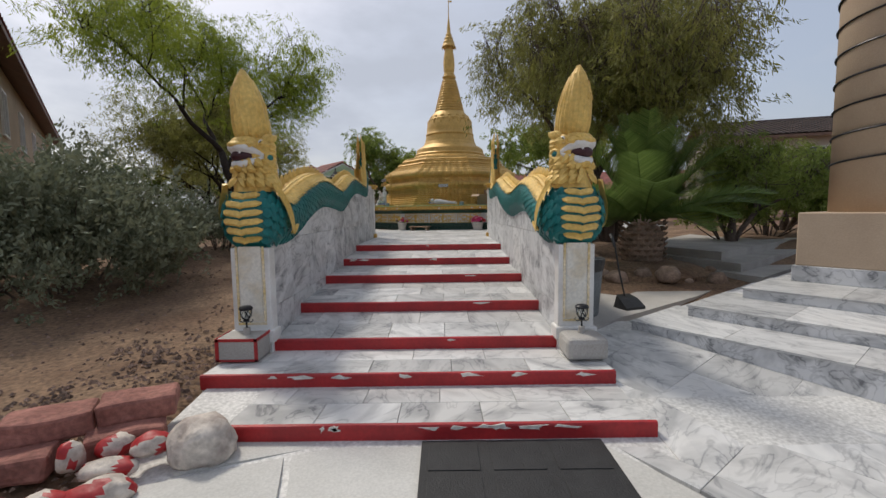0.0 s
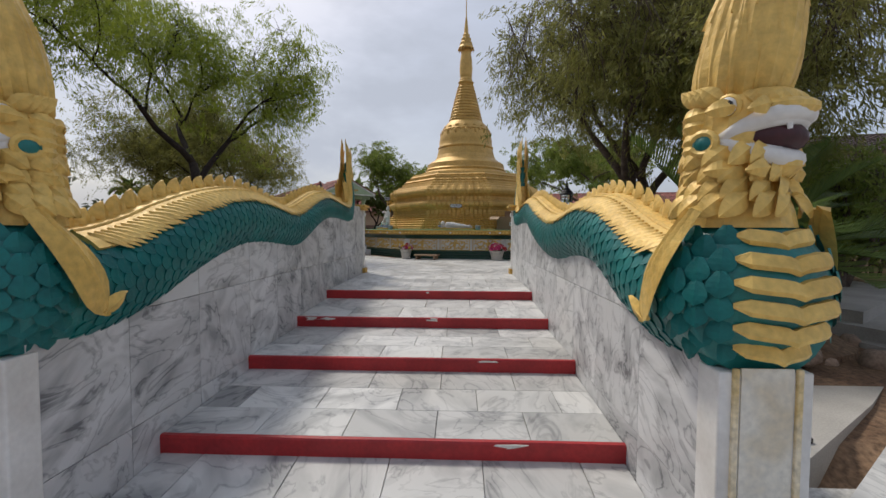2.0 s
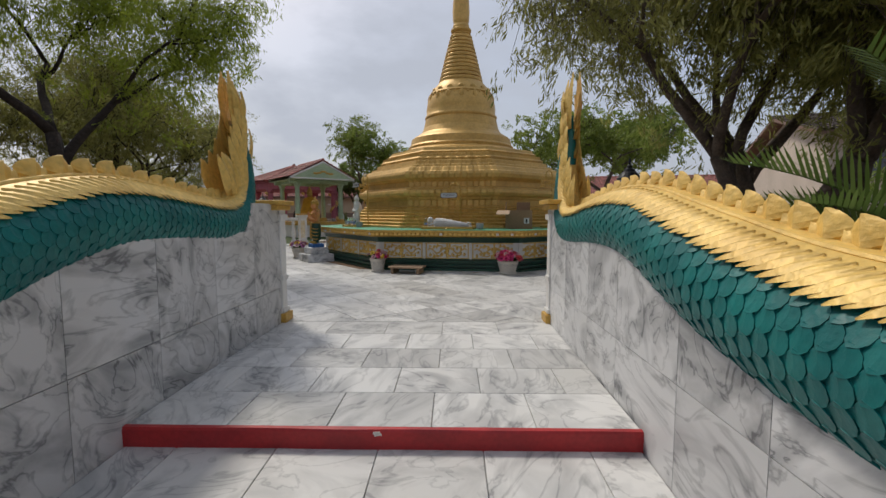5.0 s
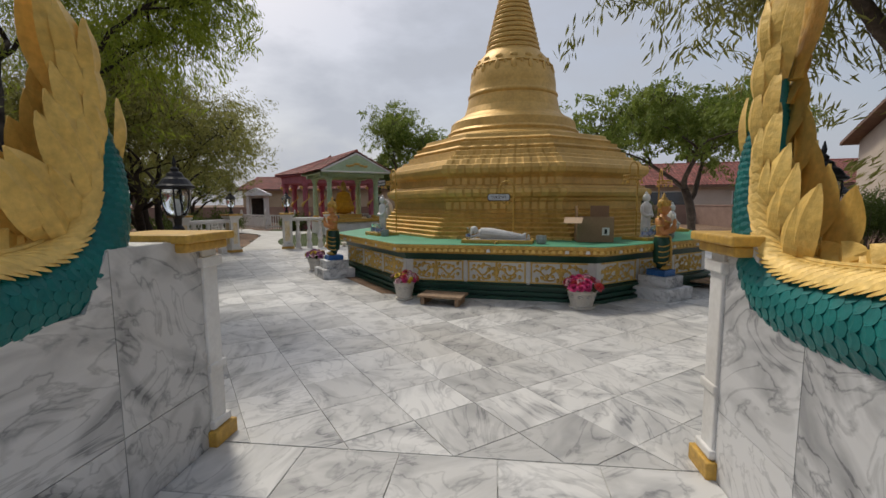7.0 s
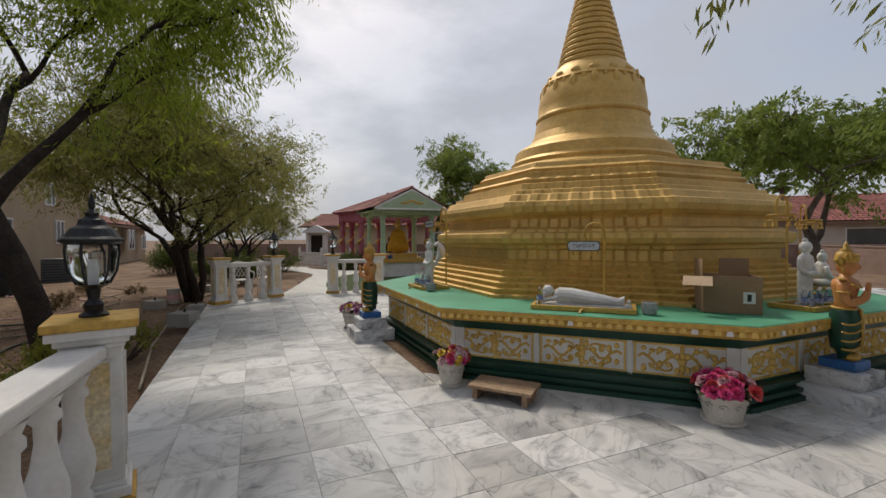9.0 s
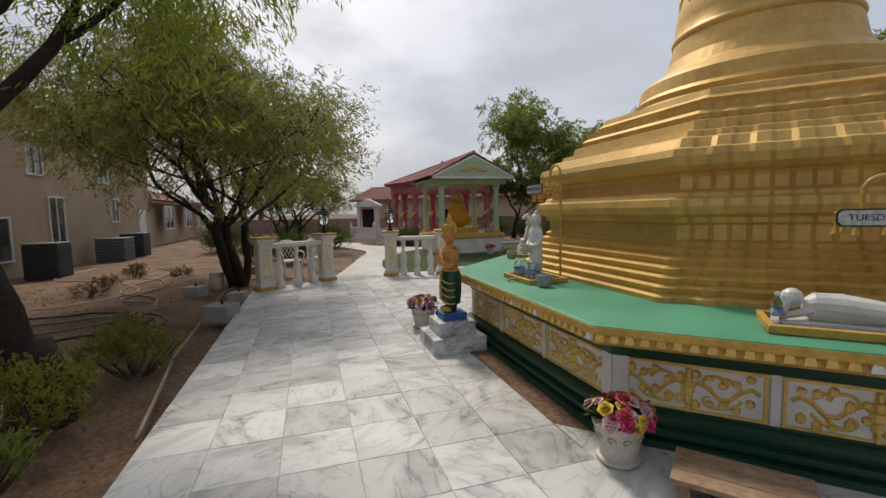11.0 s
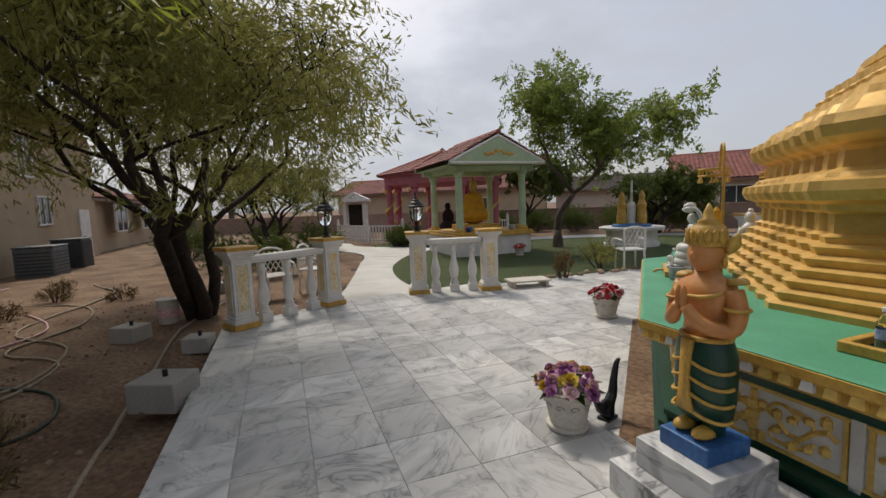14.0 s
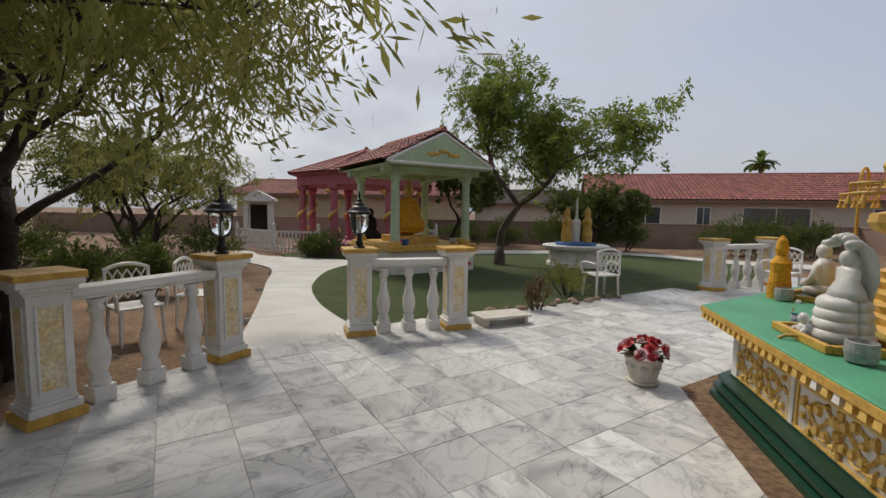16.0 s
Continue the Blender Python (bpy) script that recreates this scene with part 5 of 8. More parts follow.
tree("willow_tree", "feathery green willow-leaved tree with dark forked trunk", (-5.95, 13.8, 0.72), 7.8, 3.1, "willow", "bark", 14, trunks=1, leaf_n=36000, leaf=0.115, aspect=0.17, droop=0.7, trunk_r=0.17, low=0.42, lean=(-0.05, 0.0), fork=0.2)
tree("willow_tree", "feathery olive-green tree with several dark leaning trunks", (-9.25, 19.1, 0.8), 6.0, 3.7, "acacia", "bark", 23, trunks=4, leaf_n=62000, leaf=0.1, aspect=0.22, droop=0.5, fork=0.24, trunk_r=0.105, low=0.34)
tree("willow_tree", "small olive-green tree beside the garden path", (-14.5, 27.0, 0.8), 4.2, 2.2, "acacia", "bark", 31, trunks=2, leaf_n=9000, leaf=0.11, aspect=0.22, trunk_r=0.1)
tree("willow_tree", "wide olive-green tree with hanging narrow leaves", (4.5, 12.2, 0.75), 6.7, 2.85, "acacia", "bark_grey", 47, trunks=4, leaf_n=76000, leaf=0.12, aspect=0.18, droop=0.7, trunk_r=0.11, low=0.2, lean=(-0.05, -0.1), fork=0.12, hang=1.2)
tree("ash_tree", "bright green young tree behind the stupa", (6.8, 24.6, 0.8), 5.4, 2.9, "bright", "bark_grey", 53, trunks=1, leaf_n=18000, leaf=0.14, aspect=0.35, trunk_r=0.11, low=0.33)
tree("ash_tree", "leafy green tree on the lawn beside the shrine", (-4.4, 28.9, 0.85), 5.8, 2.55, "bright", "bark_grey", 64, trunks=1, leaf_n=17000, leaf=0.13, aspect=0.33, trunk_r=0.12, low=0.28, droop=0.3, lean=(0.1, 0.05))
tree("ash_tree", "dark green tree by the boundary wall", (-6.5, 36.0, 0.8), 4.2, 2.0, "shrub", "bark", 67, trunks=1, leaf_n=8000, leaf=0.16, aspect=0.35, trunk_r=0.1, low=0.25)
tree("ash_tree", "low dark green tree by the boundary wall", (-0.6, 34.5, 0.8), 2.9, 1.9, "shrub", "bark", 71, trunks=2, leaf_n=9000, leaf=0.16, aspect=0.3, trunk_r=0.1, low=0.2)
tree("ash_tree", "green tree behind the shrubs near the house", (-17.5, 30.5, 0.8), 4.4, 2.6, "shrub", "bark", 73, trunks=2, leaf_n=9000, leaf=0.14, aspect=0.3, trunk_r=0.1, low=0.2)


def bush(name, label, base, r, h, leafm, seed, n=6000, leaf=0.06, aspect=0.35, upright=0.6, stems=14):
    t = thing(name, label, "bush", pose(*base))
    rng = np.random.default_rng(seed)
    rnd = random.Random(seed)
    bm = bmesh.new()
    ends = []
    for k in range(stems * 4):
        a, f = rnd.uniform(0, 2 * math.pi), math.sqrt(rnd.random())
        e = Vector((math.cos(a) * r * f, math.sin(a) * r * f, h * (1.02 - 0.55 * f * f) * rnd.uniform(0.75, 1.05)))
        b0 = Vector((math.cos(a) * r * 0.22 * f, math.sin(a) * r * 0.22 * f, -0.05))
        mid = b0.lerp(e, 0.5) + Vector((0, 0, -h * 0.06 * f))
        if k % 4 == 0:
            tube(bm, [b0, mid, e], [0.02, 0.013, 0.004], 5)
        for q in (0.55, 0.7, 0.8, 0.9, 1.0):
            ends.append(b0.lerp(e, q)[:])
    part("stemwork", bm, M["bark_grey"], t)
    E = np.array(ends)
    nt = max(20, n // 16)
    src = E[rng.integers(0, len(E), nt)] + rng.normal(0, r * 0.09, (nt, 3))
    src[:, 2] = np.maximum(src[:, 2], 0.08 * h)
    d = src * np.array([0.5, 0.5, 0]) / r + rng.normal(0, 0.35, (nt, 3)) + np.array([0, 0, upright])
    d /= np.linalg.norm(d, axis=1)[:, None]
    al = rng.uniform(0, 1, (nt, 16, 1)) * min(0.28, h * 0.22)
    c = src[:, None] + d[:, None] * al + rng.normal(0, leaf * 0.35, (nt, 16, 3))
    leaves("foliage", c.reshape(-1, 3), np.repeat(d[:, None], 16, 1).reshape(-1, 3), leaf, aspect, M[leafm], t, seed, 0.0)
    return t


bush("sage_bush", "large grey-green desert sage bush", (-5.9, 7.05, 0.1), 2.1, 2.25, "sage", 3, 64000, 0.085, 0.42)
bush("sage_bush", "grey-green desert sage bush behind the serpent", (-5.2, 10.6, 0.55), 1.15, 1.35, "sage", 4, 16000, 0.06, 0.4)
bush("sage_bush", "grey-green desert sage bush", (-9.4, 10.0, 0.4), 1.6, 1.8, "sage", 5, 16000, 0.06, 0.4)

# ---- foot of the stairs ----
settled = set(bpy.data.objects)


def set_foot():
    """Move what has been built since into its place at the foot of the stairs."""
    for ob in bpy.data.objects:
        if ob not in settled and ob.parent is None and ob.name != "gravel":
            ob.location.y += NEAR
    settled.update(bpy.data.objects)


def uv(p, a, b):
    """The point p moved a metres along U and b along N."""
    return (p[0] + U.x * a + N.x * b, p[1] + U.y * a + N.y * b)


def floor_z(y):
    return lerp(y, [1.6, 2.66, 4.4, 5.4], [0.03, 0.035, 0.235, 0.24])


def slab_on(name, poly, z0, z1, m, label, cat, kind="structure"):
    bm = bmesh.new()
    prism(bm, poly, z0, z1)
    return single(name, bm, m, label, cat, kind=kind)


def lower_floor():
    bm = bmesh.new()
    ys = [-6, 0, 1.6, 2.3, 4.4, 4.9]
    rings(bm, [[(-1.9, y, floor_z(y) - 0.3), (9, y, floor_z(y) - 0.3), (9, y, floor_z(y) - 0.022), (-1.9, y, floor_z(y) - 0.022)] for y in ys])
    bmesh.ops.recalc_face_normals(bm, faces=bm.faces)
    single("forecourt", bm, M["grout"], "forecourt bed under concrete and marble paving", "pavement", kind="structure")
    # concrete in front of the first step, split by dark joints
    for poly in ([(-1.55, 2.34), (-0.62, 2.66), (-0.62, 2.74), (-1.55, 2.8)], [(-1.7, 2.26), (-0.97, 2.53), (-0.7, 1.5), (-0.6, -6), (-1.7, -6)], [(-0.95, 2.54), (-0.6, 2.65), (0.98, 2.65), (1.5, 1.85), (3.5, -1.2), (3.6, -6), (-0.57, -6), (-0.67, 1.5)]):
        bm = bmesh.new()
        k = 0.012
        mx, my = sum(p[0] for p in poly) / len(poly), sum(p[1] for p in poly) / len(poly)
        q = [(x + (mx - x) * k, y + (my - y) * k) for x, y in poly]
        rings(bm, [[(x, y, floor_z(y) - 0.06) for x, y in q], [(x, y, floor_z(y) + 0.004) for x, y in q]])
        single("concrete_slab", bm, M["path"], "pale concrete paving slab with a dark joint", "paving", group="concrete slabs", kind="structure")


lower_floor()
MAT_AT = (0.42, 1.55)
bm = bmesh.new()
box(bm, 0, 0, 0, 1.13, 2.15, 0.012, bevel=0.003)
mt = thing("door_mat", "black rubber mat with sunk square panels at the steps", "mat", pose(*MAT_AT, 0.046))
part("sheet", bm, M["rubber"], mt)
for i in range(3):
    for j in range(6):
        b = B((-0.37 + 0.37 * i, -0.88 + 0.355 * j, 0.012, 0.3, 0.29, 0.006), bevel=0.003)
        part("panel", b, M["rubber"], mt)

A1, A2, A3 = (1.99, 4.5), (2.68, 4.67), (3.5, 5.0)
for p, z0, z1 in ((A1, 0.0, 0.325), (A2, 0.325, 0.45), (A3, 0.45, 0.57)):
    poly = [p, uv(p, -7, 0), uv(p, -7, 9), uv(p, 0, 9)]
    st = slab_on("step", poly, z0, z1 - 0.02, M["marble_wall"], "broad white marble step of the temple porch", "step")
    # slabs of the tread, slightly overhanging
    e = 0.015
    k = 8
    for i in range(k):
        q = [uv(p, e - 7 * i / k - 0.002, -e), uv(p, e - 7 * (i + 1) / k + 0.002, -e), uv(p, e - 7 * (i + 1) / k + 0.002, 1.1), uv(p, e - 7 * i / k - 0.002, 1.1)]
        bm = bmesh.new()
        prism(bm, q, z1 - 0.02, z1)
        part("tread_slab", bm, M["marble"], st)

# porch column
pc = uv(A3, -1.0, 1.75)
col = thing("porch_column", "large beige stucco column with dark cable wrapped round it", "column", pose(pc[0], pc[1], 0.57, 0, 0, YAW))
part("plinth", B((0, 0, 0, 1.56, 1.56, 0.2), bevel=0.008), M["marble_wall"], col, "white marble plinth")
part("pedestal", B((0, 0, 0.2, 1.5, 1.5, 0.66), bevel=0.015), M["column"], col)
bm = bmesh.new()
lathe(bm, [(0.6, 0.86), (0.6, 6.5)], seg=40)
part("shaft", bm, M["column"], col, smooth=False)
for f in col.children[-1].data.polygons:
    f.use_smooth = len(f.vertices) == 4
bm = bmesh.new()
tube(bm, [(0.612 * math.cos(a), 0.612 * math.sin(a), 1.35 + 0.33 * a / (2 * math.pi)) for a in [k * 0.16 for k in range(500)]], 0.013, 5)
part("cable", bm, M["iron"], col, "dark cable spiral")

# blocks with small lights beside the steps
def stake_light(x, y, z):
    t = thing("solar_light", "small dark metal solar light with a caged glass bowl", "light", pose(x, y, z), group="solar lights")
    bm = bmesh.new()
    lathe(bm, [(0.03, 0), (0.03, 0.06), (0.026, 0.062)], seg=10)
    part("socket", bm, M["concrete"], t, "grey pipe stub")
    bm = bmesh.new()
    lathe(bm, [(0.008, 0.05), (0.008, 0.11), (0.03, 0.125), (0.018, 0.14)], seg=10)
    part("stem", bm, M["iron"], t)
    bm = bmesh.new()
    lathe(bm, [(0.022, 0.14), (0.042, 0.17), (0.047, 0.205), (0.04, 0.225)], seg=14)
    g = part("bowl", bm, M["glass"], t, "amber clear glass", smooth=True)
    g.visible_shadow = False
    bm = bmesh.new()
    for k in range(8):
        for sg in (-1, 1):
            pts = [(r * math.cos(2 * math.pi * k / 8 + sg * w), r * math.sin(2 * math.pi * k / 8 + sg * w), zz) for r, zz, w in ((0.024, 0.14, 0), (0.045, 0.17, 0.3), (0.05, 0.205, 0.6), (0.043, 0.228, 0.8))]
            tube(bm, pts, 0.0025, 4)
    part("cage", bm, M["iron"], t)
    bm = bmesh.new()
    lathe(bm, [(0.058, 0.225), (0.06, 0.24), (0.045, 0.255), (0.01, 0.262)], seg=16)
    part("cap", bm, M["iron"], t)
    bm = bmesh.new()
    tube(bm, [(0, 0, 0.12), (0.04, 0, 0.11), (0.06, 0, 0.125), (0.055, 0, 0.14)], 0.004, 5)
    tube(bm, [(0, 0, 0.12), (-0.04, 0, 0.11), (-0.06, 0, 0.125), (-0.055, 0, 0.14)], 0.004, 5)
    part("scroll", bm, M["iron"], t)


bm = bmesh.new()
box(bm, 0, 0, 0, 0.36, 0.28, 0.2, bevel=0.012)
kb = thing("kerb_block", "rough concrete block edged in red paint beside the steps", "block", pose(-1.79, 3.79, 0.225))
part("body", bm, M["concrete"], kb)
bm = bmesh.new()
for sx_ in (-1, 1):
    box(bm, sx_ * 0.168, -0.141, 0.0, 0.03, 0.008, 0.2)
    box(bm, sx_ * 0.181, 0, 0.18, 0.008, 0.28, 0.024)
box(bm, 0, -0.141, 0.176, 0.36, 0.008, 0.026)
box(bm, 0, -0.141, 0.0, 0.36, 0.008, 0.02)
part("red_edging", bm, M["red"], kb, "hand-painted red edging")
bm = bmesh.new()
box(bm, 0, 0, 0, 0.36, 0.32, 0.19, bevel=0.045)
single("kerb_block", bm, M["concrete"], "rounded grey concrete block beside the steps", "block", pose(1.22, 3.72, 0.225))
stake_light(-1.76, 3.8, 0.425)
stake_light(1.22, 3.76, 0.412)


def stone(name, label, at, r, m, seed, rz=0, group="", extra=None, cat="stone"):
    bm = bmesh.new()
    bmesh.ops.create_icosphere(bm, subdivisions=3, radius=1)
    for v in bm.verts:
        d = v.co.normalized()
        k = 1 + 0.22 * noise.noise(d * 1.6 + Vector((seed * 3.1, 0, 0))) + 0.07 * noise.noise(d * 5 + Vector((0, seed, 0)))
        v.co = Vector((d.x * r[0], d.y * r[1], d.z * r[2])) * k
        v.co.z = max(v.co.z, -r[2] * 0.72)
    zl = min(v.co.z for v in bm.verts)
    for f in bm.faces:
        f.smooth = True
        if extra and noise.noise(f.calc_center_median() * 9 + Vector((seed, 0, 0))) > 0.05:
            f.material_index = 1
    mats = [m] + ([extra] if extra else [])
    return single(name, bm, mats, label, cat, pose(at[0], at[1], at[2] - zl - 0.01, 0, 0, rz), group)


stone("rock", "rough pale pitted boulder at the first step", (-1.47, 2.52, 0.02), (0.2, 0.17, 0.16), M["rock_white"], 2)
for i, (x, y, z, r, rz) in enumerate(((-1.78, 2.12, 0.02, (0.16, 0.09, 0.08), 20), (-1.98, 2.02, 0.02, (0.13, 0.09, 0.075), 5), (-1.72, 2.44, 0.12, (0.11, 0.08, 0.07), 40), (-2.08, 2.3, 0.1, (0.07, 0.06, 0.1), 70), (-1.88, 2.3, 0.06, (0.15, 0.08, 0.06), 15), (-2.15, 1.9, 0.02, (0.12, 0.1, 0.09), 60), (-1.6, 1.95, 0.02, (0.1, 0.08, 0.06), 0), (-1.95, 2.46, 0.1, (0.1, 0.08, 0.07), 30))):
    stone("painted_rock", "pale rock with flaking red paint", (x, y, z), r, M["rock_white"], 10 + i, rz, "painted rocks", M["red"])
for i, (x, y, z, rz, w) in enumerate(((-2.02, 2.78, 0.18, 28, 0.44), (-2.42, 2.56, 0.16, 26, 0.46), (-2.86, 2.36, 0.12, 24, 0.42), (-2.5, 2.32, 0.02, 22, 0.5), (-3.0, 2.1, 0.02, 22, 0.5), (-3.3, 2.2, 0.12, 22, 0.45), (-2.0, 2.62, 0.04, 30, 0.42))):
    bm = bmesh.new()
    box(bm, 0, 0, 0, w, 0.26, 0.15, bevel=0.025)
    bmesh.ops.subdivide_edges(bm, edges=bm.edges, cuts=2, use_grid_fill=True)
    for v in bm.verts:
        v.co += Vector((noise.noise(v.co * 7 + Vector((i, 0, 0))), noise.noise(v.co * 7 + Vector((0, i, 5))), noise.noise(v.co * 7 + Vector((0, 9, i))))) * 0.018
    single("sandstone_block", bm, M["sandstone"], "rough red sandstone edging block", "stone", pose(x, y, z, 0, 0, rz), "sandstone edging")

# scattered stones on the soil
rnd = random.Random(77)
bm = bmesh.new()
for i in range(4200):
    if i < 2600:
        x, y = rnd.uniform(-6.5, -1.98), rnd.uniform(2.3, 9)
        if rnd.random() < 0.4:
            x, y = rnd.uniform(-3.3, -1.98), rnd.uniform(2.7, 5.0)
    else:
        d_, s_ = rnd.uniform(0.15, 6), rnd.uniform(-1, 12)
        x, y = -2.62 + U.x * s_ - N.x * d_, 11.45 + U.y * s_ - N.y * d_
    r = rnd.choice((0.012, 0.018, 0.025, 0.03)) * rnd.uniform(0.7, 1.3)
    zz = soil_z(x, y) + 0.05 * noise.noise((x * 0.6, y * 0.6, 0)) + 0.03 * noise.noise((x * 2.1, y * 2.1, 3))
    a = rnd.uniform(0, 6.3)
    c, s = math.cos(a) * r, math.sin(a) * r
    k = rnd.uniform(0.5, 0.9)
    top = [bm.verts.new((x + c * u - s * v * k, y + s * u + c * v * k, zz + r * w)) for u, v, w in ((-1, 0, 0), (0, -1, 0.05), (1, 0, 0), (0, 1, 0.05), (0.1, 0.1, 0.75), (-0.3, -0.2, 0.7))]
    for q in ((0, 1, 5), (1, 2, 4), (1, 4, 5), (2, 3, 4), (3, 0, 5), (3, 5, 4)):
        bm.faces.new([top[j] for j in q])
single("gravel", bm, M["gravel"], "loose brown gravel scattered over the soil", "gravel", kind="stuff")

# right of the stairs: walk, steps, palm in a ring of rocks, bin and dustpan
slab_on("walk", [(1.39, 4.3), (2.0, 4.9), (3.6, 6.1), (5.5, 7.75), (4.6, 8.75), (3.9, 7.4), (2.6, 6.2), (1.39, 7.2)], 0.0, 0.244, M["concrete"], "grey concrete walk beside the stairs", "pavement")
for i in range(3):
    o = uv((5.0, 8.25), 0, 0)
    p = uv((5.0, 8.25), i * 0.42, i * 0.35)
    bm = bmesh.new()
    poly = [uv(p, -1.2, -0.9), uv(p, -1.2, 6), uv(p, 1.2 + i * 0.3, 6), uv(p, 0.7, -0.2)]
    prism(bm, poly, 0.0, 0.40 + 0.15 * i)
    single("walk_step", bm, M["concrete"], "low grey concrete step of the garden walk", "step", kind="structure", group="walk steps")
for i in range(34):
    a = i * 0.29
    rr = 1.0 + rnd.uniform(-0.12, 0.3)
    x, y = 3.75 + rr * 1.25 * math.cos(a), 8.1 + rr * 1.05 * math.sin(a)
    if x < 1.7:
        continue
    s = rnd.uniform(0.09, 0.2)
    stone("garden_rock", "rounded pinkish tan garden rock round the palm", (x, y, 0.24 + rnd.choice((0, 0, 0.08))), (s, s * 0.85, s * 0.8), M["rock"], 40 + i, rnd.uniform(0, 180), "rocks round the palm")
bm = bmesh.new()
lathe(bm, [(1.25, 0.1), (1.2, 0.36), (0.9, 0.48), (0.4, 0.52)], 3.75, 8.2, 20)
single("planting_bed", bm, M["soil"], "raised bed of brown soil under the palm", "bed", kind="structure")


def palm(base, trunk_h, trunk_r, fronds, length, seed, label, droop=1.0, lw=0.03, leaf_n=46):
    t = thing("palm_tree", label, "palm", pose(*base))
    rn = random.Random(seed)
    bm = bmesh.new()
    n = max(4, int(trunk_h / 0.09))
    if trunk_r > 0.25:
        lathe(bm, [(trunk_r * 0.8, -0.1), (trunk_r * 0.95, trunk_h * 0.4), (trunk_r * 0.9, trunk_h * 0.8), (trunk_r * 0.4, trunk_h * 1.1)], seg=18)
        for i in range(n + 1):
            for k in range(16):
                a = 2 * math.pi * (k + 0.5 * (i % 2)) / 16
                o = Vector((math.cos(a), math.sin(a), 0))
                b0 = o * trunk_r * 0.9 + Vector((0, 0, trunk_h * i / n - 0.03))
                blade(bm, b0, b0 + o * 0.07 + Vector((0, 0, 0.08)), 0.13, 0.03, o, 0, 0.02, 3, 0.5)
    else:
        lathe(bm, [(trunk_r * 1.3, -0.2), (trunk_r, 0.4), (trunk_r * 0.85, trunk_h * 0.9), (trunk_r * 1.2, trunk_h)], seg=12)
    part("trunk", bm, M["rock"] if trunk_r > 0.25 else M["bark_grey"], t, "rough diamond-scaled palm trunk" if trunk_r > 0.25 else "")
    for k in range(fronds):
        a = 2 * math.pi * k / fronds * 2.618 + rn.random() * 0.3
        el = radians(rn.uniform(12, 82))
        o = Vector((math.cos(a), math.sin(a), 0))
        p = Vector((0, 0, trunk_h)) + o * trunk_r * 0.3
        d = o * math.cos(el) + Vector((0, 0, math.sin(el)))
        L = length * rn.uniform(0.75, 1.1)
        pts = [p.copy()]
        for i in range(10):
            d = (d + Vector((0, 0, -0.055 * droop * (1 + i * 0.16)))).normalized()
            p = p + d * L / 10
            pts.append(p.copy())
        bm = bmesh.new()
        tube(bm, pts, [0.018 * (1 - 0.09 * i) for i in range(11)], 5)
        for i in range(leaf_n):
            f = 0.12 + 0.88 * i / leaf_n
            j = min(9, int(f * 10))
            c = pts[j].lerp(pts[j + 1], f * 10 - j)
            dd = (pts[j + 1] - pts[j]).normalized()
            s = dd.cross(Vector((0, 0, 1))).normalized()
            up = s.cross(dd)
            ll = L * 0.3 * math.sin(math.pi * (0.12 + 0.82 * f)) + 0.04
            for sg in (-1, 1):
                e = c + (s * sg * 0.75 + dd * 0.55 + up * 0.35).normalized() * ll + Vector((0, 0, -0.12 * ll))
                w = dd * lw * 0.5
                q = [bm.verts.new(v) for v in (c - w, c + w, c.lerp(e, 0.6) + w * 0.8, e, c.lerp(e, 0.6) - w * 0.8)]
                bm.faces.new(q)
        part("frond", bm, M["palm"], t)
    return t


palm((3.85, 8.35, 0.42), 0.8, 0.4, 46, 2.1, 5, "squat date palm with arching grey-green fronds in a rock ring", 0.8, 0.03, 46)
palm((-14.0, 62.0, 0.5), 6.5, 0.2, 26, 1.9, 6, "tall fan palm beyond the houses", 1.6, 0.14, 18)
palm((-9.6, 64.0, 0.5), 6.6, 0.2, 26, 1.6, 7, "tall fan palm beyond the houses", 1.6, 0.14, 18)
palm((-30.0, 41.0, 0.5), 4.6, 0.2, 26, 1.6, 8, "tall fan palm beyond the houses", 1.6, 0.14, 18)
palm((22.0, 62.0, 0.5), 7.0, 0.2, 24, 1.7, 9, "tall fan palm beyond the houses", 1.6, 0.14, 18)

bn = thing("trash_bin", "grey plastic bin with a black liner beside the stair wall", "bin", pose(1.68, 5.15, 0.244))
bm = bmesh.new()
lathe(bm, [(0.17, 0), (0.18, 0.02), (0.225, 0.62), (0.235, 0.66), (0.22, 0.66)], seg=22)
part("body", bm, M["ac"], bn, smooth=False)
bm = bmesh.new()
lathe(bm, [(0.2, 0.5), (0.232, 0.56), (0.246, 0.645), (0.242, 0.68), (0.2, 0.67), (0.18, 0.5)], seg=22)
for v in bm.verts:
    v.co.z += 0.02 * noise.noise(v.co * 9)
part("liner", bm, M["black"], bn, "black plastic bag folded over the edge")
dp = thing("lobby_dustpan", "black long-handled dustpan standing open on the walk", "dustpan", pose(2.36, 5.45, 0.244, 0, 0, 20))
bm = bmesh.new()
rings(bm, [[(-0.15, -0.13, 0), (0.15, -0.13, 0), (0.15, -0.13, 0.03), (-0.15, -0.13, 0.03)], [(-0.15, 0.0, 0), (0.15, 0.0, 0), (0.14, 0.0, 0.12), (-0.14, 0.0, 0.12)], [(-0.13, 0.12, 0), (0.13, 0.12, 0), (0.1, 0.1, 0.16), (-0.1, 0.1, 0.16)]])
part("pan", bm, M["black"], dp)
bm = bmesh.new()
tube(bm, [(0, 0.06, 0.12), (-0.08, 0.1, 0.5), (-0.13, 0.12, 0.8)], 0.011, 6)
tube(bm, [(-0.13, 0.12, 0.78), (-0.12, 0.18, 0.88), (-0.1, 0.24, 0.93)], 0.02, 6)
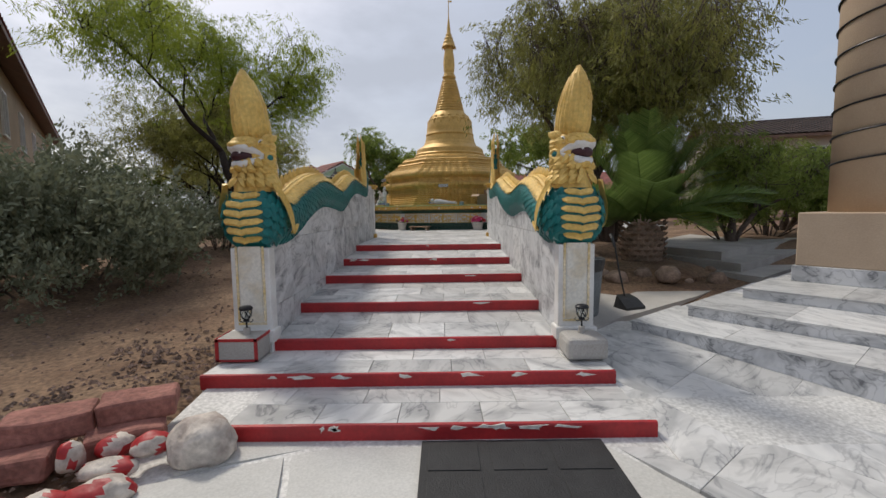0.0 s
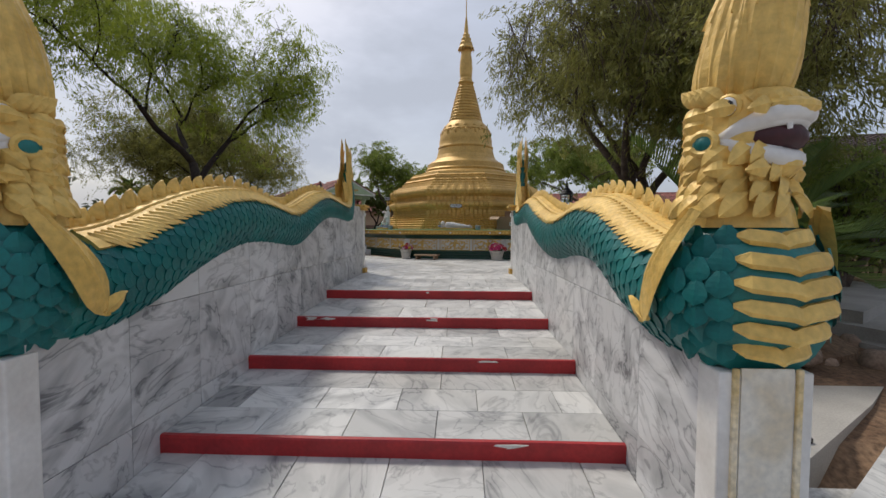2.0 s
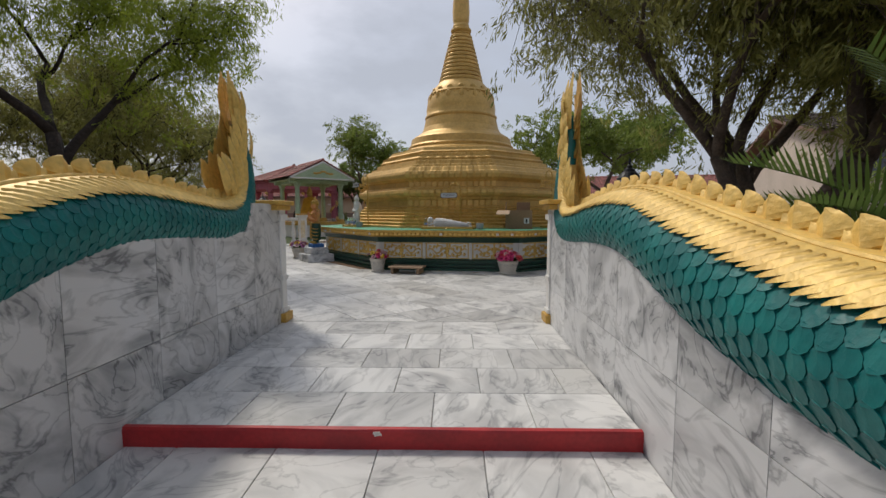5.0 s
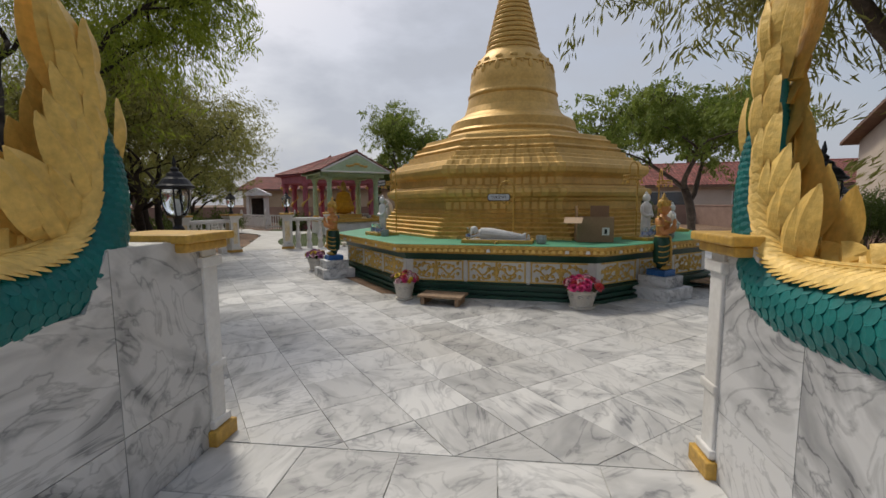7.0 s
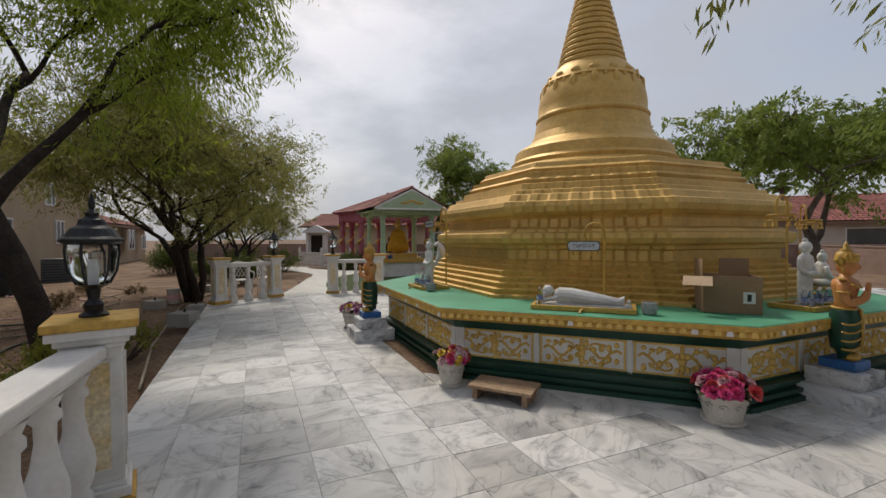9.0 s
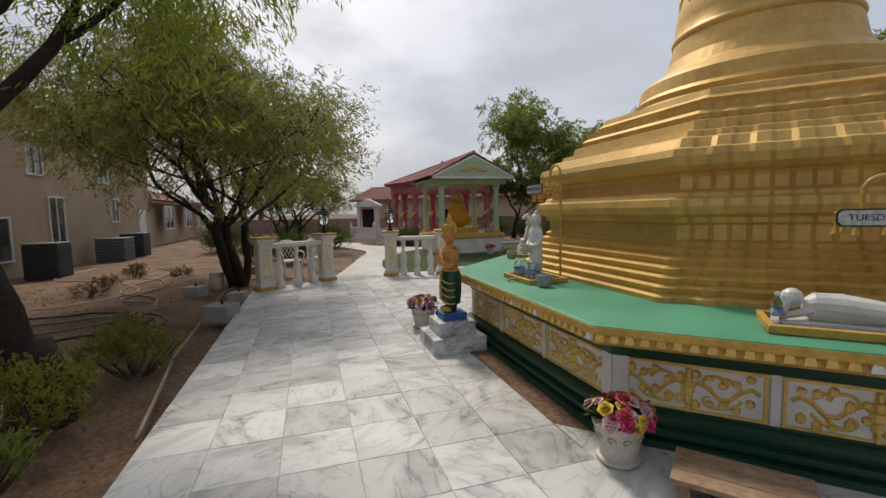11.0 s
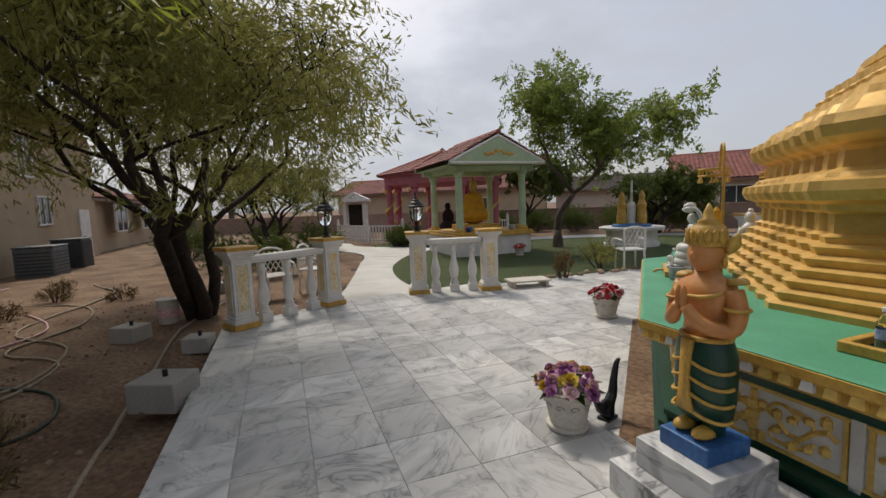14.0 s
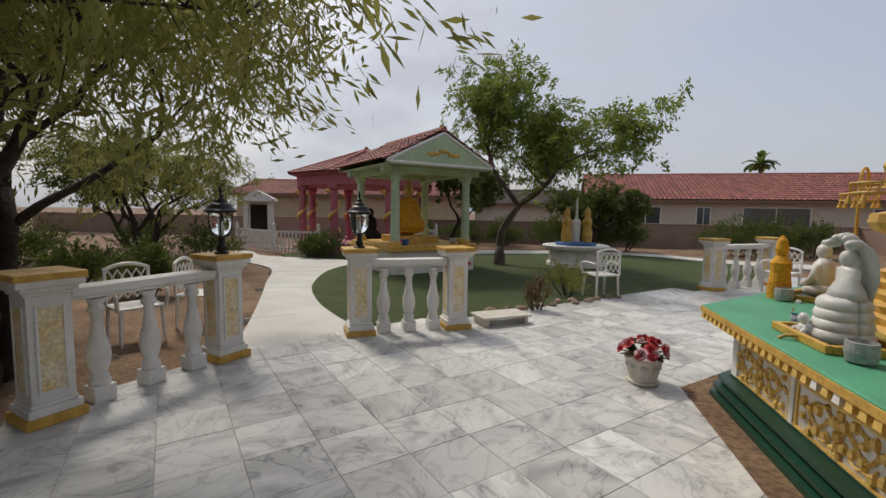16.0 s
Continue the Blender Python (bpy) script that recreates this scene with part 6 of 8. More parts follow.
part("handle", bm, M["black"], dp)


set_foot()

# ---- houses, walls and roofs ----
def tiled_roof(parent, p0, p1, up, rise, m, rows=14, pitch=0.28):
    """Half-round roof tiles from the eave p0-p1 up by the vector up (to the ridge), joined into one sheet of real ridges."""
    p0, p1, up = Vector(p0), Vector(p1), Vector(up)
    L = (p1 - p0).length
    cols = max(4, int(L / pitch))
    d = (p1 - p0) / cols
    nrm = d.cross(up).normalized()
    vs, fs = [], []
    k = 5
    for r in range(rows):
        for c in range(cols):
            base = len(vs)
            for e, lift in ((r / rows, 0.035), ((r + 1.06) / rows, 0.0)):
                for j in range(k):
                    a = math.pi * j / (k - 1)
                    vs.append(p0 + d * (c + 0.5 - 0.5 * math.cos(a)) + up * e + nrm * (math.sin(a) * 0.06 + lift))
            for j in range(k - 1):
                fs.append((base + j, base + j + 1, base + k + j + 1, base + k + j))
    ob = raw("roof_tiles", [v[:] for v in vs], fs, m, parent)
    ob["kind"] = "stuff"
    return ob


def window(parent, c, w, h, out, depth=0.06):
    """A white framed sash window on a wall; c centre, out the outward direction."""
    out = Vector((out[0], out[1], 0)).normalized()
    a = math.degrees(math.atan2(out.y, out.x)) - 90 + 180
    m = pose(c[0], c[1], c[2], 0, 0, a + 0)
    e = new("window")
    bmf = bmesh.new()
    for x, z, sx_, sz in ((0, -h / 2 - 0.03, w + 0.12, 0.06), (0, h / 2 - 0.03, w + 0.12, 0.06), (-w / 2, -h / 2, 0.06, h), (w / 2, -h / 2, 0.06, h), (0, -h / 2, 0.04, h)):
        box(bmf, x, 0, z, sx_, 0.1, sz)
    bmf.transform(m)
    bpy.data.objects.remove(e)
    fr = part("window", bmf, M["white"], parent, "white window frame")
    bmp = bmesh.new()
    box(bmp, 0, 0, -h / 2, w, 0.03, h)
    bmp.transform(m)
    part("pane", bmp, M["pane"], fr, "dark glass")
    return fr


def house(name, label, c, sx_, sy, rz, z0, z1, wall, roof, ridge_h=1.6, over=0.5, ridge_along="x", rows=14):
    """A gabled house; the ridge runs along its own x."""
    t = thing(name, label, "house", None)
    m = pose(c[0], c[1], 0, 0, 0, rz)
    bm = B((0, 0, z0, sx_, sy, z1 - z0))
    bm.transform(m)
    part("wall", bm, M[wall], t)
    bm = bmesh.new()
    rings(bm, [[(x, -sy / 2, z1), (x, 0, z1 + ridge_h * sy / (sy + 2 * over)), (x, sy / 2, z1)] for x in (-sx_ / 2, sx_ / 2)])
    bm.transform(m)
    part("gable", bm, M[wall], t)
    bm = bmesh.new()
    zr = z1 + ridge_h
    for sg in (-1, 1):
        rings(bm, [[(x, sg * (sy / 2 + over), z1 - 0.12), (x, sg * (sy / 2 + over), z1 + 0.02), (x, 0, zr + 0.02), (x, 0, zr - 0.12)] for x in (-sx_ / 2 - over, sx_ / 2 + over)])
    bm.transform(m)
    part("roof_deck", bm, M["fascia"], t)
    for sg in (-1, 1):
        e0 = m @ Vector((-sg * (sx_ / 2 + over), -sg * (sy / 2 + over), z1 + 0.03))
        e1 = m @ Vector((sg * (sx_ / 2 + over), -sg * (sy / 2 + over), z1 + 0.03))
        r0 = m @ Vector((-sg * (sx_ / 2 + over), 0, zr + 0.03))
        tiled_roof(t, e0, e1, r0 - e0, 0, M[roof], rows)
    bm = bmesh.new()
    tube(bm, [m @ Vector((-sx_ / 2 - over, 0, zr + 0.04)), m @ Vector((sx_ / 2 + over, 0, zr + 0.04))], 0.12, 8)
    part("ridge_cap", bm, M[roof], t)
    return t


def wall_pt(s, d=0.0):
    """A place along the tan house's garden face: s metres along U, d metres towards the garden."""
    o = N * (-1.7 + d)
    return (o.x + U.x * s, o.y + U.y * s)


c1 = wall_pt(23.2, -5.5)
h1 = house("house", "two-storey tan stucco house with brown eaves and white windows", c1, 26.4, 11, 90 + YAW, 0.2, 5.9, "stucco", "rooftile", 2.2, 0.55)
for s, z, w, h in ((15.5, 4.5, 0.9, 1.3), (18.6, 4.5, 0.9, 1.3), (22.5, 4.5, 0.9, 1.3), (26.4, 4.4, 0.8, 1.2), (24.2, 1.9, 1.5, 1.2), (27.4, 2.3, 0.9, 1.7), (31.9, 2.75, 0.8, 0.95), (31.0, 4.5, 0.9, 1.3), (20.3, 1.9, 1.4, 1.2)):
    window(h1, (*wall_pt(s, 0.01), z), w, h, N)
c2 = wall_pt(43.6, -5.5)
h2 = house("house", "single-storey tan stucco house wing with red tile roof", c2, 14, 10, 90 + YAW, 0.2, 3.3, "stucco", "rooftile", 1.5, 0.5)
for s, z, w, h in ((39.6, 2.4, 1.6, 1.3), (43.9, 2.4, 1.5, 1.3), (47.5, 2.2, 1.0, 1.0)):
    window(h2, (*wall_pt(s, 0.01), z), w, h, N)
bm = bmesh.new()
p = wall_pt(35.0, 0.03)
box(bm, p[0], p[1], 0.75, 0.95, 0.08, 2.05, 90 + YAW)
dr = part("door", bm, M["white"], h1, "white panelled side door")
q = wall_pt(34.7, 0.1)
part("door_handle", B((q[0], q[1], 1.7, 0.12, 0.05, 0.03, 90 + YAW)), M["iron"], dr)

h3 = house("house", "pale stucco house with long red tile roof beyond the wall", (17, 49), 28, 10, -9, 0.3, 3.4, "stucco_pale", "rooftile", 2.0, 0.6)
m3 = pose(17, 49, 0, 0, 0, -9)
for x, w in ((7.2, 1.8), (10.6, 0.8), (14.6, 3.6), (21.5, 4.0), (27, 2)):
    window(h3, m3 @ Vector((x - 18, -5.01, 2.35)), w, 1.25, (-math.sin(radians(9)), -math.cos(radians(9))))
h4 = house("house", "stucco house with faded red tile roof beyond the wall", (-17, 57), 20, 9, 4, 0.3, 3.7, "stucco", "rooftile", 1.5, 0.6)
window(h4, (-12.5, 52.8, 2.4), 1.6, 1.1, (0, -1))
h5 = house("house", "grey-roofed stucco house beyond the wall", (-1.5, 60), 9, 9, 0, 0.3, 3.2, "stucco_pale", "rooftile_dark", 1.4, 0.6)
h6 = house("house", "pale two-storey house with dark brown tile roof", (22.5, 27.0), 12, 9, -18, 0.3, 5.2, "stucco_pale", "rooftile_dark", 1.5, 0.6)
mh = pose(22.5, 27.0, 0, 0, 0, -18)
for lx, z in ((-3.9, 4.0), (-1.4, 4.0), (2.4, 4.0)):
    pw = mh @ Vector((lx, -4.51, z))
    window(h6, pw, 1.5, 1.2, (-math.sin(radians(18)), -math.cos(radians(18))))

# boundary wall of split-face blocks
bw = thing("wall_boundary", "reddish brown concrete block boundary wall", "wall", kind="structure")
for (x0, y0), (x1, y1) in (((-34, 41), (-8, 39.5)), ((-8, 39.5), (9, 37.8)), ((9, 37.8), (26, 38.5)), ((12.5, 38), (14.5, 20)), ((14.5, 20), (13.0, 11.5))):
    d = Vector((x1 - x0, y1 - y0))
    a = math.degrees(math.atan2(d.y, d.x))
    part("wall_run", B(((x0 + x1) / 2, (y0 + y1) / 2, 0.2, d.length, 0.2, 1.75, a)), M["block"], bw)
    part("coping", B(((x0 + x1) / 2, (y0 + y1) / 2, 1.95, d.length, 0.26, 0.07, a), bevel=0.01), M["block"], bw)
    for c in range(8):
        bm = bmesh.new()
        nn = Vector((d.y, -d.x)).normalized()
        part("course", B(((x0 + x1) / 2 + nn.x * 0.004, (y0 + y1) / 2 + nn.y * 0.004, 0.34 + 0.2 * c, d.length, 0.2, 0.185, a)), M["block"], bw)

# air conditioners by the house
for s, d, w, hgt, m, lab in ((29.0, 1.0, 0.95, 0.85, "ac", "grey air conditioning unit on a pad beside the house"), (31.0, 1.0, 0.85, 0.95, "ac_dark", "dark air conditioning unit beside the house"), (24.6, 1.0, 0.8, 0.95, "ac_dark", "dark green-grey air conditioning unit beside the house")):
    x, y = wall_pt(s, d)
    t = thing("air_conditioner", lab, "air conditioner", pose(x, y, 0.76, 0, 0, YAW), group="air conditioners")
    part("pad", B((0, 0, -0.05, w + 0.3, w + 0.3, 0.09), bevel=0.01), M["concrete"], t, "concrete pad")
    part("case", B((0, 0, 0.04, w, w, hgt), bevel=0.05), M[m], t)
    part("lid", B((0, 0, hgt + 0.04, w + 0.02, w + 0.02, 0.05), bevel=0.02), M["ac"], t)
    for i in range(7):
        for a in range(4):
            bm = B((0, -w / 2 - 0.004, 0.14 + i * (hgt - 0.16) / 7, w - 0.14, 0.012, 0.03))
            bm.transform(Matrix.Rotation(radians(90 * a), 4, "Z"))
            part("louvre", bm, M["ac_dark"], t)

# ---- garden beyond the terrace ----
def flat(name, pts, z, m, label, cat, th=0.3):
    c = smooth_pts([(x, y, 0) for x, y in pts] + [(pts[0][0], pts[0][1], 0)], 6)[:-1]
    bm = bmesh.new()
    rings(bm, [[(v.x, v.y, z - th) for v in c], [(v.x, v.y, z) for v in c]])
    return single(name, bm, m, label, cat, kind="structure")


flat("lawn", [(-6.35, 21.15), (-7.6, 22.8), (-8.5, 24.8), (-8.8, 27.4), (-7.5, 30.5), (-4.0, 32.5), (0.5, 33.0), (3.2, 30.5), (2.2, 27.6), (0.0, 25.35), (-2.2, 23.9), (-4.4, 22.3)], 0.885, M["grass"], "green artificial lawn with a curved edge", "lawn")
flat("lawn", [(-11.2, 29.2), (-9.2, 29.4), (-9.0, 30.6), (-10.6, 31.2), (-12.0, 30.6)], 0.875, M["grass"], "small patch of green artificial lawn", "lawn")
flat("path", [(-7.5, 20.1), (-6.3, 21.1), (-7.5, 22.8), (-8.4, 24.8), (-8.75, 27.4), (-8.9, 28.9), (-12.2, 29.6), (-13.6, 31.0), (-15.2, 30.4), (-12.8, 28.4), (-10.6, 26.8), (-9.4, 24.4), (-8.3, 22.0)], 0.88, M["path"], "pale curved concrete garden path", "path")
flat("path", [(-7.5, 30.6), (-3.5, 32.6), (0.6, 33.3), (3.4, 30.7), (6.5, 29.5), (6.5, 30.9), (3.6, 32.2), (0.8, 34.5), (-3.8, 34.0), (-8.0, 32.0)], 0.878, M["path"], "pale curved concrete garden path", "path")
# path joints
for a, b in (((-7.6, 21.9), (-8.2, 21.5)), ((-8.35, 24.1), (-9.3, 23.8)), ((-8.75, 26.6), (-10.2, 26.0))):
    d = Vector(b) - Vector(a)
    single("path_joint", B(((a[0] + b[0]) / 2, (a[1] + b[1]) / 2, 0.8, d.length, 0.012, 0.083, math.degrees(math.atan2(d.y, d.x)))), M["grout"], "dark control joint in the concrete path", "joint", kind="structure")


def clay_roof_panel(parent, pts, m, pitch=0.24, rows=9, name="roof_tiles"):
    """Tiles over a four-cornered slope: eave left, eave right, ridge right, ridge left."""
    a, b, c, d = [Vector(p) for p in pts]
    nrm = (b - a).cross(d - a).normalized()
    cols = max(3, int((b - a).length / pitch))
    vs, fs = [], []
    for r in range(rows):
        e0, e1 = r / rows, min(1.0, (r + 1.05) / rows)
        for q in range(cols):
            base = len(vs)
            for e, lift in ((e0, 0.03), (e1, 0.0)):
                l, rr = a.lerp(d, e), b.lerp(c, e)
                for j in range(5):
                    an = math.pi * j / 4
                    vs.append((l.lerp(rr, (q + 0.5 - 0.5 * math.cos(an)) / cols) + nrm * (0.05 * math.sin(an) + lift))[:])
            for j in range(4):
                fs.append((base + j, base + j + 1, base + 6 + j, base + 5 + j))
    ob = raw(name, vs, fs, m, parent)
    ob["kind"] = "stuff"
    return ob


def shrine():
    """Small gabled pavilion, mint columns, red tiles, a robed figure on its altar."""
    c = (-6.9, 27.8)
    t = thing("shrine_pavilion", "mint green open shrine pavilion with gable and red tile roof", "pavilion", pose(c[0], c[1], 0.88, 0, 0, YAW))
    w, d = 2.35, 2.5
    part("plinth", B((0, 0, -0.05, w + 0.1, d + 0.1, 0.62), bevel=0.01), M["white"], t)
    part("ledge", B((0, 0, 0.57, w + 0.3, d + 0.3, 0.06), (0, 0, 0.63, w + 0.2, d + 0.2, 0.08), bevel=0.01), M["yellow"], t, "gilt moulded ledge")
    for sx_ in (-1, 1):
        for sy in (-1, 1):
            bm = bmesh.new()
            x, y = sx_ * (w / 2 - 0.12), sy * (d / 2 - 0.14)
            lathe(bm, [(0.15, 0.71), (0.15, 0.78), (0.115, 0.82), (0.11, 1.5), (0.1, 2.3), (0.13, 2.34), (0.13, 2.4), (0.17, 2.46), (0.17, 2.52)], x, y, 18)
            cl = part("column", bm, M["mint"], t)
            bm = bmesh.new()
            lathe(bm, [(0.16, 0.705), (0.16, 0.77), (0.125, 0.83)], x, y, 18)
            part("gilt_base", bm, M["yellow"], cl, "gilt column base")
    part("beam", B((0, -d / 2 + 0.14, 2.5, w + 0.5, 0.2, 0.16), (0, d / 2 - 0.14, 2.5, w + 0.5, 0.2, 0.16), (-w / 2 + 0.12, 0, 2.505, 0.2, d, 0.15), (w / 2 - 0.12, 0, 2.505, 0.2, d, 0.15), bevel=0.01), M["mint"], t)
    hw, hd = w / 2 + 0.35, d / 2 + 0.35
    part("ceiling", B((0, 0, 2.655, 2 * hw - 0.1, 2 * hd - 0.1, 0.03)), M["mint"], t)
    for sy in (-1, 1):
        bm = bmesh.new()
        rings(bm, [[(-hw, sy * hd + o, 2.66), (hw, sy * hd + o, 2.66), (hw, sy * hd + o, 2.74), (0, sy * hd + o, 3.48), (-hw, sy * hd + o, 2.74)] for o in (-0.04, 0.04)])
        bmesh.ops.recalc_face_normals(bm, faces=bm.faces)
        pd = part("pediment", bm, M["mint"], t)
        bm = bmesh.new()
        for sg in (-1, 1):
            tube(bm, [(sg * hw, sy * (hd + 0.03), 2.72), (0, sy * (hd + 0.03), 3.47)], 0.045, 6)
        tube(bm, [(-hw, sy * (hd + 0.03), 2.7), (hw, sy * (hd + 0.03), 2.7)], 0.04, 6)
        part("raking_moulding", bm, M["white"], pd, "pale moulding")
        bm = bmesh.new()
        for k in range(-5, 6):
            ellipsoid(bm, (k * 0.085, sy * (hd + 0.05), 2.93 + 0.1 * math.exp(-k * k / 4) + 0.02 * (k % 2)), (0.06, 0.02, 0.05), 7, 5)
        part("gilt_ornament", bm, M["yellow"], pd, "gilt scroll ornament")
    for sg in (-1, 1):
        clay_roof_panel(t, [(sg * (hw + 0.1), sg * (-hd - 0.06), 2.72), (sg * (hw + 0.1), sg * (hd + 0.06), 2.72), (0, sg * (hd + 0.06), 3.56), (0, sg * (-hd - 0.06), 3.56)], M["rooftile"], 0.2, 7)
    bm = bmesh.new()
    tube(bm, [(0, -hd - 0.06, 3.58), (0, hd + 0.06, 3.58)], 0.07, 8)
    part("ridge_cap", bm, M["rooftile"], t)
    part("altar_block", B((0, 0.1, 0.71, 1.2, 1.2, 0.18), bevel=0.01), M["yellow"], t, "gilt altar block")
    # seated robed figure
    bm = bmesh.new()
    ellipsoid(bm, (0, 0.1, 0.3), (0.5, 0.42, 0.3), 16, 10, 0)
    rings(bm, [[(math.cos(a) * r, 0.12 + math.sin(a) * r * 0.7, z) for a in [k * math.pi / 9 for k in range(18)]] for r, z in ((0.5, 0.1), (0.42, 0.5), (0.36, 0.75), (0.3, 0.95), (0.12, 1.05))], 0)
    ellipsoid(bm, (0, 0.1, 1.22), (0.14, 0.15, 0.19), 14, 10, 1)
    lathe(bm, [(0.13, 1.32), (0.1, 1.4), (0.05, 1.47), (0.01, 1.55)], 0, 0.1, 12, 2)
    m4 = pose(c[0], c[1], 0.88, 0, 0, YAW)
    single("seated_statue", bm, [M["orange_cloth"], M["gold"], M["gold"]], "seated gilt statue wrapped in saffron cloth on the altar", "statue", m4 @ pose(0, 0.1, 0.885))
    for i, (x, m) in enumerate(((-0.75, "blue"), (0.7, "ceramic"), (0.95, "gold"), (-0.95, "petal_red"))):
        bm = bmesh.new()
        lathe(bm, [(0.06, 0), (0.1, 0.06), (0.11, 0.14), (0.09, 0.15)], seg=12)
        single("offering_bowl", bm, M[m], "small offering bowl on the shrine ledge", "bowl", m4 @ pose(x, -1.05, 0.71), "offering bowls")


shrine()


def gazebo():
    c = (-10.0, 34.1)
    t = thing("gazebo", "pink octagonal pavilion with red tile roof and dragon-wrapped columns", "gazebo", pose(c[0], c[1], 0.85, 0, 0, 12))
    R = 2.75

    def pt(r, k, z):
        a = radians(22.5 + 45 * k)
        return (r * math.cos(a), r * math.sin(a), z)
    bm = bmesh.new()
    rings(bm, [[pt(R + 0.3, k, z) for k in range(8)] for z in (-0.05, 0.16)])
    part("floor_slab", bm, M["pinkpaint"], t)
    bm = bmesh.new()
    rings(bm, [[pt(r, k, z) for k in range(8)] for r, z in ((R - 0.15, 2.55), (R + 0.1, 2.55), (R + 0.12, 2.9), (R + 0.35, 2.94), (R + 0.36, 3.02))])
    part("ring_beam", bm, M["pinkpaint"], t)
    for k in range(8):
        x, y, _ = pt(R - 0.1, k, 0)
        bm = bmesh.new()
        lathe(bm, [(0.2, 0.16), (0.2, 0.3), (0.14, 0.34), (0.14, 2.3), (0.22, 2.4), (0.22, 2.56)], x, y, 14)
        cl = part("column", bm, M["pinkpaint"], t)
        bm = bmesh.new()
        pts = [(x + 0.18 * math.cos(a), y + 0.18 * math.sin(a), 0.75 + 0.16 * a) for a in [i * 0.45 for i in range(22)]]
        tube(bm, pts, [0.05 + 0.03 * math.sin(i * 0.9) for i in range(22)], 7)
        ellipsoid(bm, (pts[-1][0], pts[-1][1], pts[-1][2] + 0.05), (0.13, 0.13, 0.1), 8, 6)
        part("dragon_relief", bm, M["gold_light"], cl, "pale gold coiled dragon")
    for k in range(8):
        ap = (0, 0, 4.1)
        a0, b0 = pt(R + 0.45, k, 2.98), pt(R + 0.45, k + 1, 2.98)
        a1 = Vector(a0).lerp(Vector(ap), 0.97)
        b1 = Vector(b0).lerp(Vector(ap), 0.97)
        clay_roof_panel(t, [a0, b0, b1, a1], M["rooftile"], 0.27, 10)
        bm = bmesh.new()
        tube(bm, [Vector(a0) + Vector((0, 0, 0.03)), Vector(ap) + Vector((0, 0, 0.05))], 0.075, 7)
        part("hip_cap", bm, M["rooftile"], t)
    bm = bmesh.new()
    lathe(bm, [(0.1, 4.05), (0.12, 4.2), (0.03, 4.3)], seg=10)
    part("finial", bm, M["rooftile"], t)
    bm = bmesh.new()
    rings(bm, [[pt(R + 0.42, k, 2.95) for k in range(8)], [pt(0.1, k, 4.04) for k in range(8)]])
    part("roof_lining", bm, M["pinkpaint"], t)
    m4 = pose(c[0], c[1], 0.85, 0, 0, 12)
    bm = bmesh.new()
    ellipsoid(bm, (0, 0, 0.35), (0.45, 0.4, 0.35), 12, 8)
    ellipsoid(bm, (0, 0, 0.85), (0.28, 0.22, 0.4), 12, 8)
    ellipsoid(bm, (0, 0, 1.35), (0.14, 0.14, 0.18), 10, 8)
    single("dark_statue", bm, M["bark"], "dark seated bronze-like statue inside the gazebo", "statue", m4 @ pose(0.2, -0.4, 0.155))


gazebo()


def picket_fence(p, q, h=0.85):
    p, q = Vector(p), Vector(q)
    d = q - p
    t = thing("picket_fence", "white picket fence round the gazebo", "fence", pose(p.x, p.y, 0.86, 0, 0, math.degrees(math.atan2(d.y, d.x))), group="white fences")
    L = d.length
    for z in (0.12, h - 0.12):
        part("rail", B((L / 2, 0, z, L, 0.04, 0.06)), M["white"], t)
    n = int(L / 0.14)
    for i in range(n + 1):
        part("picket", B((i * L / n, 0, 0.0, 0.045, 0.03, h - 0.05)), M["white"], t)
    for x in (0, L):
        bm = B((x, 0, 0, 0.11, 0.11, h + 0.1), bevel=0.01)
        ellipsoid(bm, (x, 0, h + 0.15), (0.06, 0.06, 0.08), 8, 6)
        part("fence_post", bm, M["white"], t)


picket_fence((-15.0, 32.6), (-12.6, 31.0))
picket_fence((-12.6, 31.0), (-10.9, 31.0))
picket_fence((-8.4, 33.2), (-7.0, 34.4))
sh = thing("spirit_house", "small white shrine house with a dark niche by the wall", "shrine", pose(-16.2, 36.5, 0.85, 0, 0, 20))
part("plinth", B((0, 0, -0.05, 1.5, 1.1, 0.5), bevel=0.02), M["white"], sh)
part("back", B((0, 0.35, 0.45, 1.3, 0.3, 1.5), bevel=0.01), M["white"], sh)
for x in (-0.55, 0.55):
    part("pillar", B((x, -0.25, 0.45, 0.2, 0.3, 1.5), bevel=0.01), M["white"], sh)
part("niche", B((0, 0.19, 0.5, 0.85, 0.04, 1.3)), M["bark"], sh, "dark niche")
bm = B((0, 0, 1.95, 1.7, 1.2, 0.12), bevel=0.01)
rings(bm, [[(-0.85, y, 2.07), (0.85, y, 2.07), (0, y, 2.5)] for y in (-0.55, 0.55)])
part("roof", bm, M["white"], sh)

# round clipped bushes and other shrubs
for x, y, r in ((-10.7, 29.9, 0.48), (-10.0, 29.7, 0.5), (-10.4, 29.4, 0.42)):
    bush("boxwood", "rounded clipped brownish green bush on the lawn edge", (x, y, 0.86), r, r * 1.7, "shrub", int(-x * 10), 5000, 0.05, 0.5, 0.2)
for x, y, r, h in ((-10.9, 22.9, 0.5, 1.0), (-13.2, 28.2, 0.9, 1.1), (-15.5, 28.5, 1.0, 1.2), (-13.0, 23.6, 0.7, 0.9), (-17.8, 26.5, 1.1, 1.4)):
    bush("shrub", "green garden shrub beside the path", (x, y, 0.8), r, h, "shrub", int(y * 7), 6000, 0.07, 0.4, 0.5)
